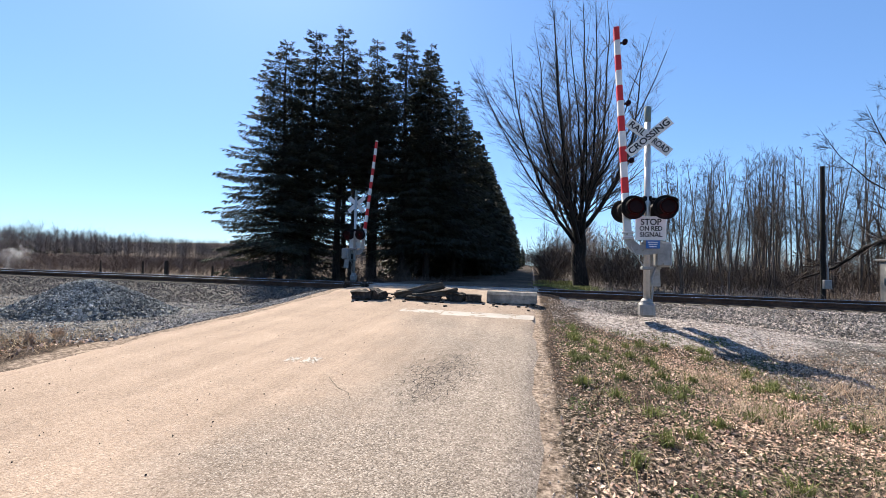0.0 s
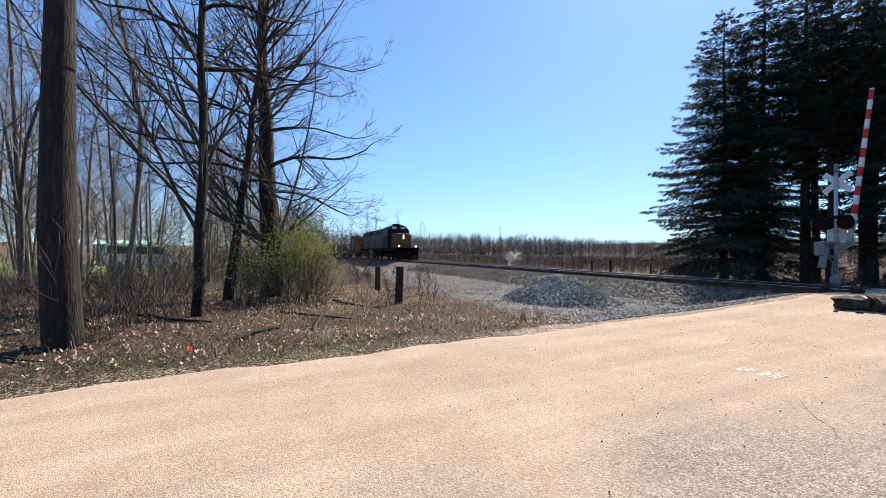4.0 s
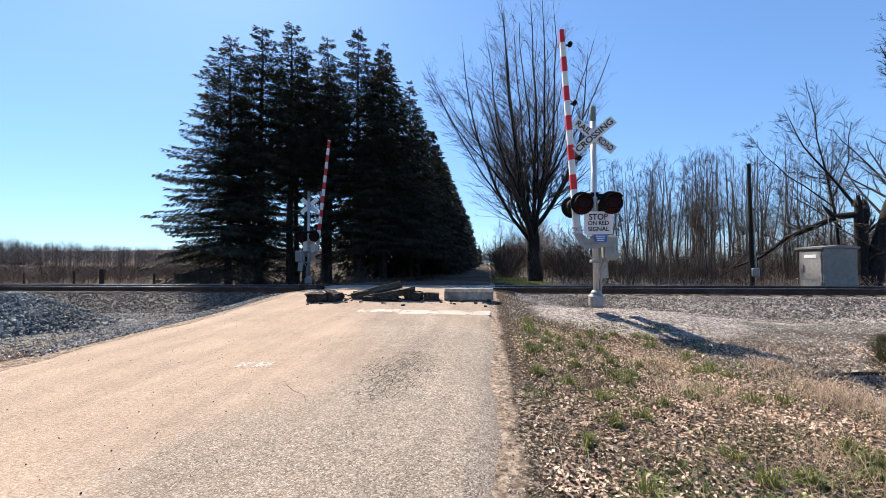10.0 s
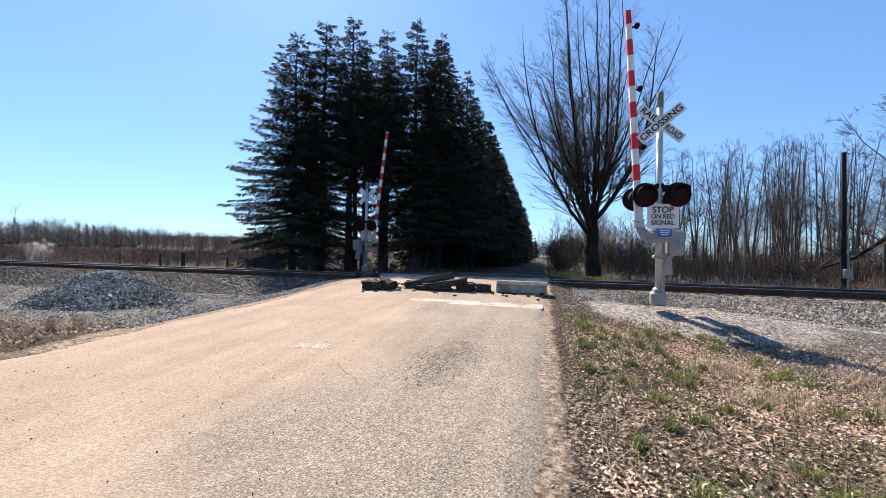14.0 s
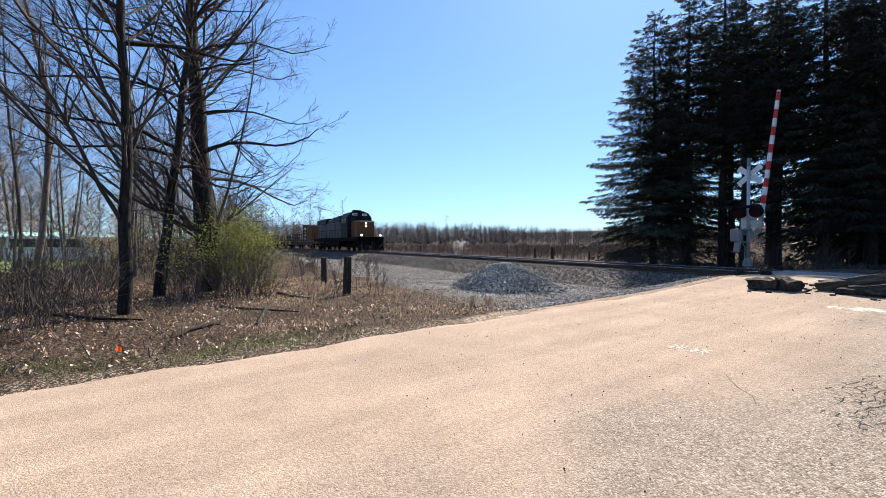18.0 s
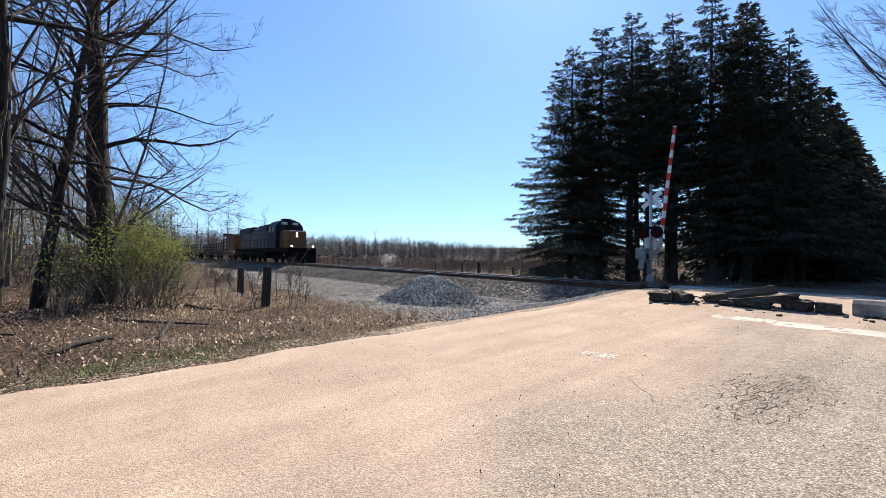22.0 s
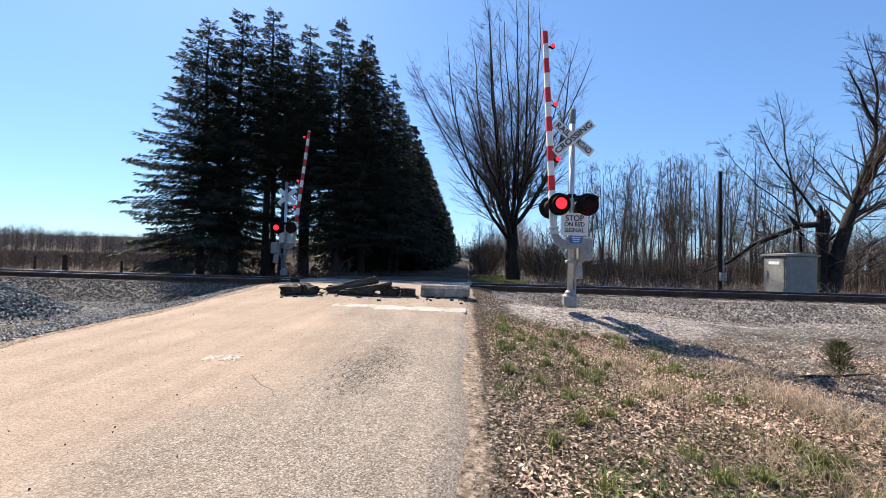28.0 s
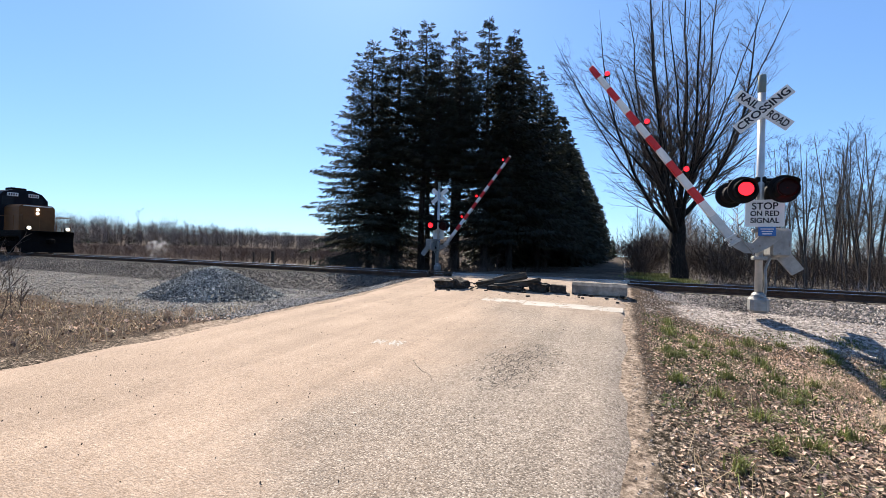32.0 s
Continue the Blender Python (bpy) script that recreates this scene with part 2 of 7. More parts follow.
M["reed"] = surf("reed", [(0.085, 0.058, 0.046), (0.16, 0.112, 0.088)], 0.4, 0.95, bump=0, island=0.35)
M["far_wood"] = surf("far_wood", [(0.1, 0.082, 0.076), (0.16, 0.133, 0.122)], 0.05, 0.95, bump=0, island=0.35)
M["far_pine"] = surf("far_pine", [(0.025, 0.035, 0.024), (0.045, 0.058, 0.04)], 0.05, 0.95, bump=0, island=0.35)


# ---- mesh code ----
class Shape:
    """Vertices and faces of one mesh; convex pieces are turned outwards."""

    def __init__(self):
        self.v, self.f = [], []

    def hull(self, verts, faces):
        o = len(self.v)
        c = sum((Vector(p) for p in verts), Vector()) / len(verts)
        for f in faces:
            p = [Vector(verts[i]) for i in f]
            nrm = (p[1] - p[0]).cross(p[2] - p[0])
            mid = sum(p, Vector()) / len(p)
            self.f.append([o + i for i in (f if nrm.dot(mid - c) >= 0 else f[::-1])])
        self.v += [tuple(p) for p in verts]
        return self

    def box(self, c, s, bev=0.0, m=None, taper=(1, 1)):
        """A box round c of size s with chamfered edges; taper narrows its top in x and y."""
        h = [q / 2 for q in s]
        bev = min(bev, min(h) * 0.45)
        v, f = [], []
        signs = [(a, b, d) for a in (-1, 1) for b in (-1, 1) for d in (-1, 1)]
        for sg in signs:
            tx, ty = (taper if sg[2] > 0 else (1, 1))
            for ax in range(3):
                p = [sg[i] * (h[i] - (0 if i == ax or not bev else bev)) for i in range(3)]
                v.append(Vector((p[0] * tx, p[1] * ty, p[2])))
        if not bev:
            v = [v[i * 3] for i in range(8)]
            f = [[0, 1, 3, 2], [4, 5, 7, 6], [0, 1, 5, 4], [2, 3, 7, 6], [0, 2, 6, 4], [1, 3, 7, 5]]
        else:
            idx = {sg: i * 3 for i, sg in enumerate(signs)}
            for ax in range(3):
                o1, o2 = [i for i in range(3) if i != ax]
                for sd in (-1, 1):
                    ring = []
                    for a, b in ((-1, -1), (1, -1), (1, 1), (-1, 1)):
                        sg = [0, 0, 0]
                        sg[ax], sg[o1], sg[o2] = sd, a, b
                        ring.append(idx[tuple(sg)] + ax)
                    f.append(ring)
                for a in (-1, 1):
                    for b in (-1, 1):
                        s0, s1 = [0, 0, 0], [0, 0, 0]
                        s0[ax], s1[ax] = -1, 1
                        s0[o1] = s1[o1] = a
                        s0[o2] = s1[o2] = b
                        i0, i1 = idx[tuple(s0)], idx[tuple(s1)]
                        f.append([i0 + o1, i0 + o2, i1 + o2, i1 + o1])
            f += [[i * 3, i * 3 + 1, i * 3 + 2] for i in range(8)]
        t = Matrix.Translation(c) @ (m if m else Matrix())
        return self.hull([t @ p for p in v], f)

    def rod(self, a, b, r0, r1=None, n=10):
        a, b = Vector(a), Vector(b)
        r1 = r0 if r1 is None else r1
        z = (b - a).normalized()
        x = z.orthogonal().normalized()
        y = z.cross(x)
        v = []
        for p, r in ((a, r0), (b, r1)):
            v += [p + (x * math.cos(2 * math.pi * i / n) + y * math.sin(2 * math.pi * i / n)) * r for i in range(n)]
        f = [[i, (i + 1) % n, n + (i + 1) % n, n + i] for i in range(n)] + [list(range(n)), list(range(n, 2 * n))]
        return self.hull(v, f)

    def lathe(self, a, b, prof, n=20):
        """Rings along the line a-b: prof holds (share of the way, radius)."""
        a, b = Vector(a), Vector(b)
        z = (b - a).normalized()
        x = z.orthogonal().normalized()
        y = z.cross(x)
        o = len(self.v)
        for t, r in prof:
            p = a.lerp(b, t)
            self.v += [tuple(p + (x * math.cos(2 * math.pi * i / n) + y * math.sin(2 * math.pi * i / n)) * r) for i in range(n)]
        for k in range(len(prof) - 1):
            for i in range(n):
                j = (i + 1) % n
                self.f.append([o + k * n + i, o + k * n + j, o + (k + 1) * n + j, o + (k + 1) * n + i])
        if prof[0][1] > 0.001:
            self.f.append([o + i for i in range(n)][::-1])
        if prof[-1][1] > 0.001:
            self.f.append([o + (len(prof) - 1) * n + i for i in range(n)])
        return self

    def prism(self, pts, a, b, axis=1):
        """The outline pts (two numbers each) swept from a to b along axis (0, 1 or 2)."""
        o, n = len(self.v), len(pts)
        for w in (a, b):
            for p in pts:
                q = list(p)
                q.insert(axis, w)
                self.v.append(tuple(q))
        self.f += [[o + i, o + (i + 1) % n, o + n + (i + 1) % n, o + n + i] for i in range(n)]
        self.f += [[o + i for i in range(n)][::-1], [o + n + i for i in range(n)]]
        return self

    def path(self, pts, radii, n=6):
        add_tube(self, pts, radii, n)
        return self

    def mesh(self, name, material, smooth=False):
        me = bpy.data.meshes.new(name)
        me.from_pydata(self.v, [], self.f)
        me.materials.append(material)
        if smooth:
            me.polygons.foreach_set("use_smooth", [True] * len(me.polygons))
        return me


def add_tube(shape, pts, radii, n):
    o = len(shape.v)
    d0 = None
    last = len(pts) - 1
    for k, p in enumerate(pts):
        d = (pts[min(k + 1, last)] - pts[max(k - 1, 0)])
        d = d / (d.length + 1e-9)
        if d0 is None:
            d0 = d.orthogonal().normalized()
        x = (d0 - d * d0.dot(d))
        x = x / (x.length + 1e-9)
        d0 = x
        y = d.cross(x)
        for i in range(n):
            a = 2 * math.pi * i / n
            q = p + (x * math.cos(a) + y * math.sin(a)) * radii[k]
            shape.v.append((q.x, q.y, q.z))
    for k in range(last):
        for i in range(n):
            j = (i + 1) % n
            shape.f.append((o + k * n + i, o + k * n + j, o + (k + 1) * n + j, o + (k + 1) * n + i))


def thing(name, label, category, m=None, group="", kind=""):
    ob = tagged(new(name), label, category, group, kind)
    ob.empty_display_size = 0.2
    ob.matrix_basis = m if m else Matrix()
    return ob


def part(name, shape, material, parent, label="", smooth=False, m=None):
    me = shape if isinstance(shape, bpy.types.Mesh) else shape.mesh(name, material, smooth)
    ob = new(name, me)
    ob.parent = parent
    if m:
        ob.matrix_basis = m
    if label:
        tagged(ob, label)
    return ob


def raw_mesh(name, verts, faces, material, smooth=False):
    """A mesh from number arrays; all faces have the same count of corners."""
    verts, faces = np.asarray(verts, np.float32), np.asarray(faces, np.int32)
    me = bpy.data.meshes.new(name)
    k = faces.shape[1]
    me.vertices.add(len(verts))
    me.vertices.foreach_set("co", verts.ravel())
    me.loops.add(faces.size)
    me.loops.foreach_set("vertex_index", faces.ravel())
    me.polygons.add(len(faces))
    me.polygons.foreach_set("loop_start", np.arange(0, faces.size, k, dtype=np.int32))
    me.polygons.foreach_set("use_smooth", np.full(len(faces), smooth))
    me.update(calc_edges=True)
    me.materials.append(material)
    return me

# ---- the lie of the land ----
ROAD_L, ROAD_R = -5.85, 0.0
ZT = 0.62                        # top of the rails


def sm(a, b, x):
    t = np.clip((x - a) / (b - a), 0, 1)
    return t * t * (3 - 2 * t)


def z_road(y):
    y = np.asarray(y, float)
    return 0.04 * np.clip(y, -12, 9) + 0.23 * sm(8.5, 12.4, y) - 0.3 * sm(17.0, 27, y)


def y_track(x):
    u = -np.asarray(x, float)
    v = np.clip(u - 20, 0, 90)
    return 14.6 + 0.055 * u - 0.0009 * v * v - 0.162 * np.clip(u - 110, 0, None)


def lumps(x, y, s):
    return np.sin(x * s * 1.7 + 1.3 * np.sin(y * s * 0.9 + 2)) * np.sin(y * s * 1.3 + 1.1 * np.sin(x * s * 1.1)) 


def gz(x, y):
    """Height of the ground sheet."""
    x, y = np.asarray(x, float), np.asarray(y, float)
    left = -0.02 - 0.15 * sm(-10, -24, x) + 0 * y
    right = -0.08 - 0.1 * sm(3, 7, x) + 0.12 * sm(7, 14, x) + 0.16 * sm(7.5, 11, y) * sm(0, 2, x)
    near = left + (right - left) * sm(-5, -1, x)
    far = -0.35 + 0.6 * sm(-24, -6, x)
    z = near + (far - near) * sm(1.2, 4.5, y - y_track(x))
    z = z + 0.3 * np.exp(-((x - 2.9) / 1.9) ** 2 - ((y - 9.9) / 1.3) ** 2)
    z = z + 0.03 * lumps(x, y, 1.0) + 0.012 * lumps(x + 7, y - 3, 3.7)
    out = np.where(x < -3, (ROAD_L - 0.15) - x, x - (ROAD_R + 0.15))
    w = 1 - sm(0.05, 2.6, out)
    z = z + (z_road(y) - 0.03 - z) * w
    z = z + 26 * sm(260, 900, y) * sm(-20, -120, x) + 10 * sm(250, 700, np.hypot(x, y)) * sm(-60, -160, x)
    return z


def axis_steps(lo, hi, step, far_lo, far_hi):
    mid = np.arange(lo, hi + step / 2, step)
    a, b, d = [lo], [hi], step
    while a[-1] > far_lo or b[-1] < far_hi:
        d *= 1.22
        if a[-1] > far_lo:
            a.append(a[-1] - d)
        if b[-1] < far_hi:
            b.append(b[-1] + d)
    return np.concatenate([np.array(a[1:])[::-1], mid, np.array(b[1:])])


def ground_material():
    m = bpy.data.materials.new("ground")
    m.use_nodes = True
    n, l = m.node_tree.nodes, m.node_tree.links
    b = n["Principled BSDF"]
    b.inputs["Roughness"].default_value = 0.95
    b.inputs["Specular IOR Level"].default_value = 0.04
    co = n.new("ShaderNodeTexCoord")

    def noise_of(scale, detail=6, rough=0.6):
        q = n.new("ShaderNodeTexNoise")
        q.inputs["Scale"].default_value, q.inputs["Detail"].default_value, q.inputs["Roughness"].default_value = scale, detail, rough
        l.new(co.outputs["Object"], q.inputs["Vector"])
        return q.outputs["Fac"]

    def ramp(fac, *stops):
        r = n.new("ShaderNodeValToRGB")
        e = r.color_ramp.elements
        while len(e) < len(stops):
            e.new(0.5)
        for i, (p, c) in enumerate(stops):
            e[i].position, e[i].color = p, (*c, 1)
        l.new(fac, r.inputs["Fac"])
        return r.outputs["Color"]

    def mixed(fac, a, c):
        q = n.new("ShaderNodeMix")
        q.data_type = "RGBA"
        l.new(fac, q.inputs["Factor"])
        l.new(a, q.inputs["A"])
        l.new(c, q.inputs["B"])
        return q.outputs["Result"]

    def masked(channel, scale):
        """The mask's channel with a ragged rim."""
        a = n.new("ShaderNodeMath")
        a.operation = "MULTIPLY_ADD"
        l.new(noise_of(scale, 5), a.inputs[0])
        a.inputs[1].default_value = 0.9
        l.new(channel, a.inputs[2])
        q = n.new("ShaderNodeMapRange")
        q.inputs["From Min"].default_value, q.inputs["From Max"].default_value = 0.85, 1.05
        l.new(a.outputs[0], q.inputs["Value"])
        return q.outputs["Result"]

    att = n.new("ShaderNodeAttribute")
    att.attribute_name = "cover"
    sep = n.new("ShaderNodeSeparateColor")
    l.new(att.outputs["Color"], sep.inputs["Color"])
    # near-black stops put shade between leaves and under trees into the soil
    shaded_soil = ramp(noise_of(26, 9, 0.8), (0.4, (0.011, 0.0085, 0.007)), (0.5, (0.045, 0.033, 0.025)), (0.62, (0.22, 0.16, 0.118)))
    turf = ramp(noise_of(24, 9, 0.8), (0.42, (0.009, 0.008, 0.0055)), (0.52, (0.085, 0.067, 0.05)), (0.61, (0.56, 0.45, 0.36)))
    gravel = ramp(noise_of(22, 8, 0.8), (0.4, (0.018, 0.0165, 0.015)), (0.5, (0.1, 0.092, 0.084)), (0.62, (0.36, 0.333, 0.305)))
    sand = ramp(noise_of(14, 8, 0.75), (0.4, (0.07, 0.06, 0.054)), (0.5, (0.27, 0.235, 0.212)), (0.62, (0.56, 0.5, 0.46)))
    c = mixed(masked(sep.outputs["Green"], 1.6), shaded_soil, turf)
    c = mixed(masked(sep.outputs["Red"], 1.1), c, gravel)
    c = mixed(masked(sep.outputs["Blue"], 1.3), c, sand)
    dust = ramp(noise_of(18, 8, 0.75), (0.38, (0.07, 0.052, 0.04)), (0.5, (0.24, 0.185, 0.142)), (0.62, (0.45, 0.36, 0.285)))
    c = mixed(masked(att.outputs["Alpha"], 2.2), c, dust)
    l.new(c, b.inputs["Base Color"])
    bu = n.new("ShaderNodeBump")
    bu.inputs["Strength"].default_value, bu.inputs["Distance"].default_value = 0.9, 0.03
    l.new(noise_of(26, 6, 0.75), bu.inputs["Height"])
    l.new(bu.outputs["Normal"], b.inputs["Normal"])
    return m


def build_ground():
    xs = axis_steps(-24, 14, 0.3, -2500, 2500)
    ys = axis_steps(-8, 24, 0.3, -900, 3500)
    X, Y = np.meshgrid(xs, ys)
    Z = gz(X, Y)
    verts = np.stack([X.ravel(), Y.ravel(), Z.ravel()], 1)
    nx, ny = len(xs), len(ys)
    i = (np.arange(ny - 1)[:, None] * nx + np.arange(nx - 1)[None, :]).ravel()
    me = raw_mesh("ground", verts, np.stack([i, i + 1, i + nx + 1, i + nx], 1), ground_material(), True)
    x, y = verts[:, 0], verts[:, 1]
    dt = y - y_track(x)
    yard = sm(4.6, 6.2, y - 0.09 * (-6 - x)) * sm(-6.0, -6.6, x) * sm(-60, -44, x) * (1 - sm(2.5, 4, dt))
    path = sm(8.6, 10.2, y - 0.1 * x) * sm(0.4, 1.2, x) * (1 - sm(2, 4, dt))
    mound = 1.3 * np.exp(-((x - 3.1) / 2.0) ** 2 - ((y - 9.4) / 1.2) ** 2)
    stony = sm(-0.4, 0.7, x - np.interp(y, [3.0, 4.2, 5.2, 6.75, 9.5], [3.9, 3.4, 3.2, 2.9, 1.5])) * sm(2.2, 3.6, y) * sm(16, 12, x)
    shoulder = (1 - sm(0.02, 0.3, x)) * sm(-3, -1, x) + 0.95 * sm(-6.75, -6.15, x) * (1 - sm(-5.5, -4, x)) * sm(2.0, 4.5, y)
    turf = sm(0.2, 0.6, x) * (1 - sm(6.5, 9.5, y)) * (1 - 0.75 * sm(3.0, 6.0, x)) + (1 - sm(0.3, 1.6, ROAD_L - x)) * sm(-9, -6.5, x) * (1 - sm(3.5, 6, y))
    turf = turf + sm(18, 22, y) * (1 - sm(25, 36, y)) * sm(0.2, 1.5, x) * (1 - sm(2, 6, x)) + 0.8 * sm(25, 40, -x) * sm(8, -2, y)
    cover = np.zeros((len(verts), 4), np.float32)
    cover[:, 0] = np.clip(yard + 0.6 * path * sm(3, 5, x) + 0.5 * stony, 0, 1)
    cover[:, 1] = np.clip(turf, 0, 1) * 0.62
    lane = np.exp(-((y - 10.7 - 0.03 * x) / 0.35) ** 2) * sm(3.5, 5, x)
    cover[:, 2] = np.clip(0.35 * path + mound + 0.45 * lane, 0, 1)
    cover[:, 3] = np.clip(shoulder, 0, 1) * 0.8
    me.color_attributes.new("cover", "FLOAT_COLOR", "POINT").data.foreach_set("color", cover.ravel())
    tagged(new("ground", me), "leaf-strewn verge, gravel yard and marsh land", "ground", kind="structure")


def road_material():
    """Old asphalt of small worn stones, greyer towards the verge, with tan sand driven into it along the other lane and by the crossing."""
    m = bpy.data.materials.new("road")
    m.use_nodes = True
    n, l = m.node_tree.nodes, m.node_tree.links
    b = n["Principled BSDF"]
    b.inputs["Roughness"].default_value, b.inputs["Specular IOR Level"].default_value = 0.92, 0.06
    co = n.new("ShaderNodeTexCoord")

    def math_of(op, a, c, d=None):
        q = n.new("ShaderNodeMath")
        q.operation = op
        for i, v in enumerate((a, c, d)):
            if v is None:
                continue
            if isinstance(v, (int, float)):
                q.inputs[i].default_value = v
            else:
                l.new(v, q.inputs[i])
        return q.outputs[0]

    def noise_of(scale, detail=5, rough=0.6, stretch=(1, 1, 1)):
        mp = n.new("ShaderNodeMapping")
        mp.inputs["Scale"].default_value = stretch
        l.new(co.outputs["Object"], mp.inputs["Vector"])
        q = n.new("ShaderNodeTexNoise")
        q.inputs["Scale"].default_value, q.inputs["Detail"].default_value, q.inputs["Roughness"].default_value = scale, detail, rough
        l.new(mp.outputs["Vector"], q.inputs["Vector"])
        return q.outputs["Fac"]

    def spread(v, a, c, lo, hi):
        q = n.new("ShaderNodeMapRange")
        q.interpolation_type = "SMOOTHSTEP"
        for name, x in (("From Min", a), ("From Max", c), ("To Min", lo), ("To Max", hi)):
            q.inputs[name].default_value = x
        l.new(v, q.inputs["Value"])
        return q.outputs["Result"]

    def ramp(fac, *stops):
        r = n.new("ShaderNodeValToRGB")
        e = r.color_ramp.elements
        while len(e) < len(stops):
            e.new(0.5)
        for i, (p, c) in enumerate(stops):
            e[i].position, e[i].color = p, (*c, 1)
        l.new(fac, r.inputs["Fac"])
        return r.outputs["Color"]

    xyz = n.new("ShaderNodeSeparateXYZ")
    l.new(co.outputs["Object"], xyz.inputs[0])
    vor = n.new("ShaderNodeTexVoronoi")
    vor.inputs["Scale"].default_value = 88
    l.new(co.outputs["Object"], vor.inputs["Vector"])
    grain = n.new("ShaderNodeSeparateColor")
    l.new(vor.outputs["Color"], grain.inputs["Color"])
    stones_ = ramp(grain.outputs["Red"], (0.0, (0.12, 0.1, 0.083)), (0.3, (0.235, 0.197, 0.163)), (0.75, (0.31, 0.265, 0.222)), (1.0, (0.46, 0.4, 0.342)))
    pits = spread(math_of("ADD", vor.outputs["Distance"], math_of("MULTIPLY", noise_of(9, 4), 0.5)), 0.7, 1.05, 1.0, 0.55)
    grey = n.new("ShaderNodeVectorMath")
    grey.operation = "SCALE"
    l.new(stones_, grey.inputs[0])
    l.new(pits, grey.inputs["Scale"])
    sand = ramp(noise_of(46, 9, 0.78), (0.36, (0.226, 0.164, 0.119)), (0.5, (0.368, 0.277, 0.209)), (0.64, (0.482, 0.375, 0.297)))
    # how much sand lies
    drift = math_of("MULTIPLY_ADD", noise_of(0.55, 6), -4.2, xyz.outputs["X"])
    near_x = spread(drift, -2.9, -5.2, 0.08, 0.86)
    near_y = spread(math_of("MULTIPLY_ADD", noise_of(0.8, 5), -2.5, xyz.outputs["Y"]), 4.6, 8.2, 0.0, 0.6)
    lies = math_of("MAXIMUM", near_x, near_y)
    lies = math_of("MULTIPLY", lies, spread(grain.outputs["Green"], 0.0, 0.3, 0.72, 1.0))
    mix = n.new("ShaderNodeMix")
    mix.data_type = "RGBA"
    l.new(lies, mix.inputs["Factor"])
    l.new(grey.outputs["Vector"], mix.inputs["A"])
    l.new(sand, mix.inputs["B"])
    wheel = spread(noise_of(1.0, 5, 0.6, (2.6, 0.16, 1)), 0.32, 0.7, 0.9, 1.08)
    patch = spread(noise_of(0.9, 5, 0.65), 0.3, 0.7, 0.88, 1.08)
    dark = math_of("MULTIPLY", wheel, patch)
    done = n.new("ShaderNodeVectorMath")
    done.operation = "SCALE"
    l.new(mix.outputs["Result"], done.inputs[0])
    l.new(dark, done.inputs["Scale"])
    l.new(done.outputs["Vector"], b.inputs["Base Color"])
    bu = n.new("ShaderNodeBump")
    bu.inputs["Strength"].default_value, bu.inputs["Distance"].default_value = 0.7, 0.008
    l.new(math_of("MULTIPLY_ADD", vor.outputs["Distance"], -0.8, noise_of(70, 5, 0.7)), bu.inputs["Height"])
    l.new(bu.outputs["Normal"], b.inputs["Normal"])
    return m


def strip(name, xs, ys, zf, material, label, category, kind="structure", smooth=True):
    X, Y = np.meshgrid(xs, ys)
    Z = zf(X, Y)
    verts = np.stack([X.ravel(), Y.ravel(), Z.ravel()], 1)
    nx = len(xs)
    i = (np.arange(len(ys) - 1)[:, None] * nx + np.arange(nx - 1)[None, :]).ravel()
    me = raw_mesh(name, verts, np.stack([i, i + 1, i + nx + 1, i + nx], 1), material, smooth)
    return tagged(new(name, me), label, category, kind=kind)


def build_road():
    mat = road_material()
    cx = np.linspace(0, 1, 41)

    def sheet(name, y0, y1, step, label):
        ys = np.arange(y0, y1 + step / 2, step)
        nx = len(cx)
        verts = []
        for y in ys:
            wl = ROAD_L + 0.07 * math.sin(y * 1.9) + 0.05 * math.sin(y * 5.3 + 1)
            wr = ROAD_R + 0.04 * math.sin(y * 2.3) + 0.025 * math.sin(y * 6.7)
            for c in cx:
                x = wl + (wr - wl) * c
                yy = min(max(y, y0), y1)
                if name == "road" and y >= y1 - 0.01:
                    yy = float(y_track(x)) - 0.86
                if name == "far_road" and y <= y0 + 0.01:
                    yy = float(y_track(x)) + 0.86
                edge = min(1, min(c, 1 - c) / 0.02)
                verts.append((x, yy, float(z_road(yy)) + 0.022 * edge - 0.05 * (1 - edge) + 0.02 * math.sin(math.pi * c)))
        i = (np.arange(len(ys) - 1)[:, None] * nx + np.arange(nx - 1)[None, :]).ravel()
        me = raw_mesh(name, verts, np.stack([i, i + 1, i + nx + 1, i + nx], 1), mat, True)
        tagged(new(name, me), label, "road", kind="structure")
    sheet("road", -40.0, 13.6, 0.4, "worn sandy asphalt road with fine cracks")
    # darker than the near road: the spruces' shade is put into this colour
    mat = surf("dirt_road_shade", [(0.035, 0.028, 0.022), (0.085, 0.068, 0.053), (0.17, 0.14, 0.11)], 4, 0.95, bump=0.5, bscale=40, big=0.35, spec=0.03)
    sheet("far_road", 15.4, 400.0, 2.0, "narrow dirt road with the spruces' shade painted into its colour")


build_ground()
build_road()
M["lawn"] = surf("lawn", [(0.05, 0.07, 0.02), (0.11, 0.15, 0.04), (0.2, 0.22, 0.08)], 6, 0.95, bump=0.5, bscale=30)
strip("lawn", np.arange(-80, -29.9, 2.0), np.arange(-34, -6.9, 1.5), lambda x, y: gz(x, y) + 0.04, M["lawn"], "short green lawn behind the trees", "lawn")

# ---- the railway ----
def track_frame(x):
    """Point on the track's middle line at x, and its unit ways along (towards +x) and across (away from the camera)."""
    y = float(y_track(x))
    d = Vector((1.0, (float(y_track(x + 0.5)) - float(y_track(x - 0.5))), 0)).normalized()
    return Vector((x, y, 0)), d, Vector((-d.y, d.x, 0))


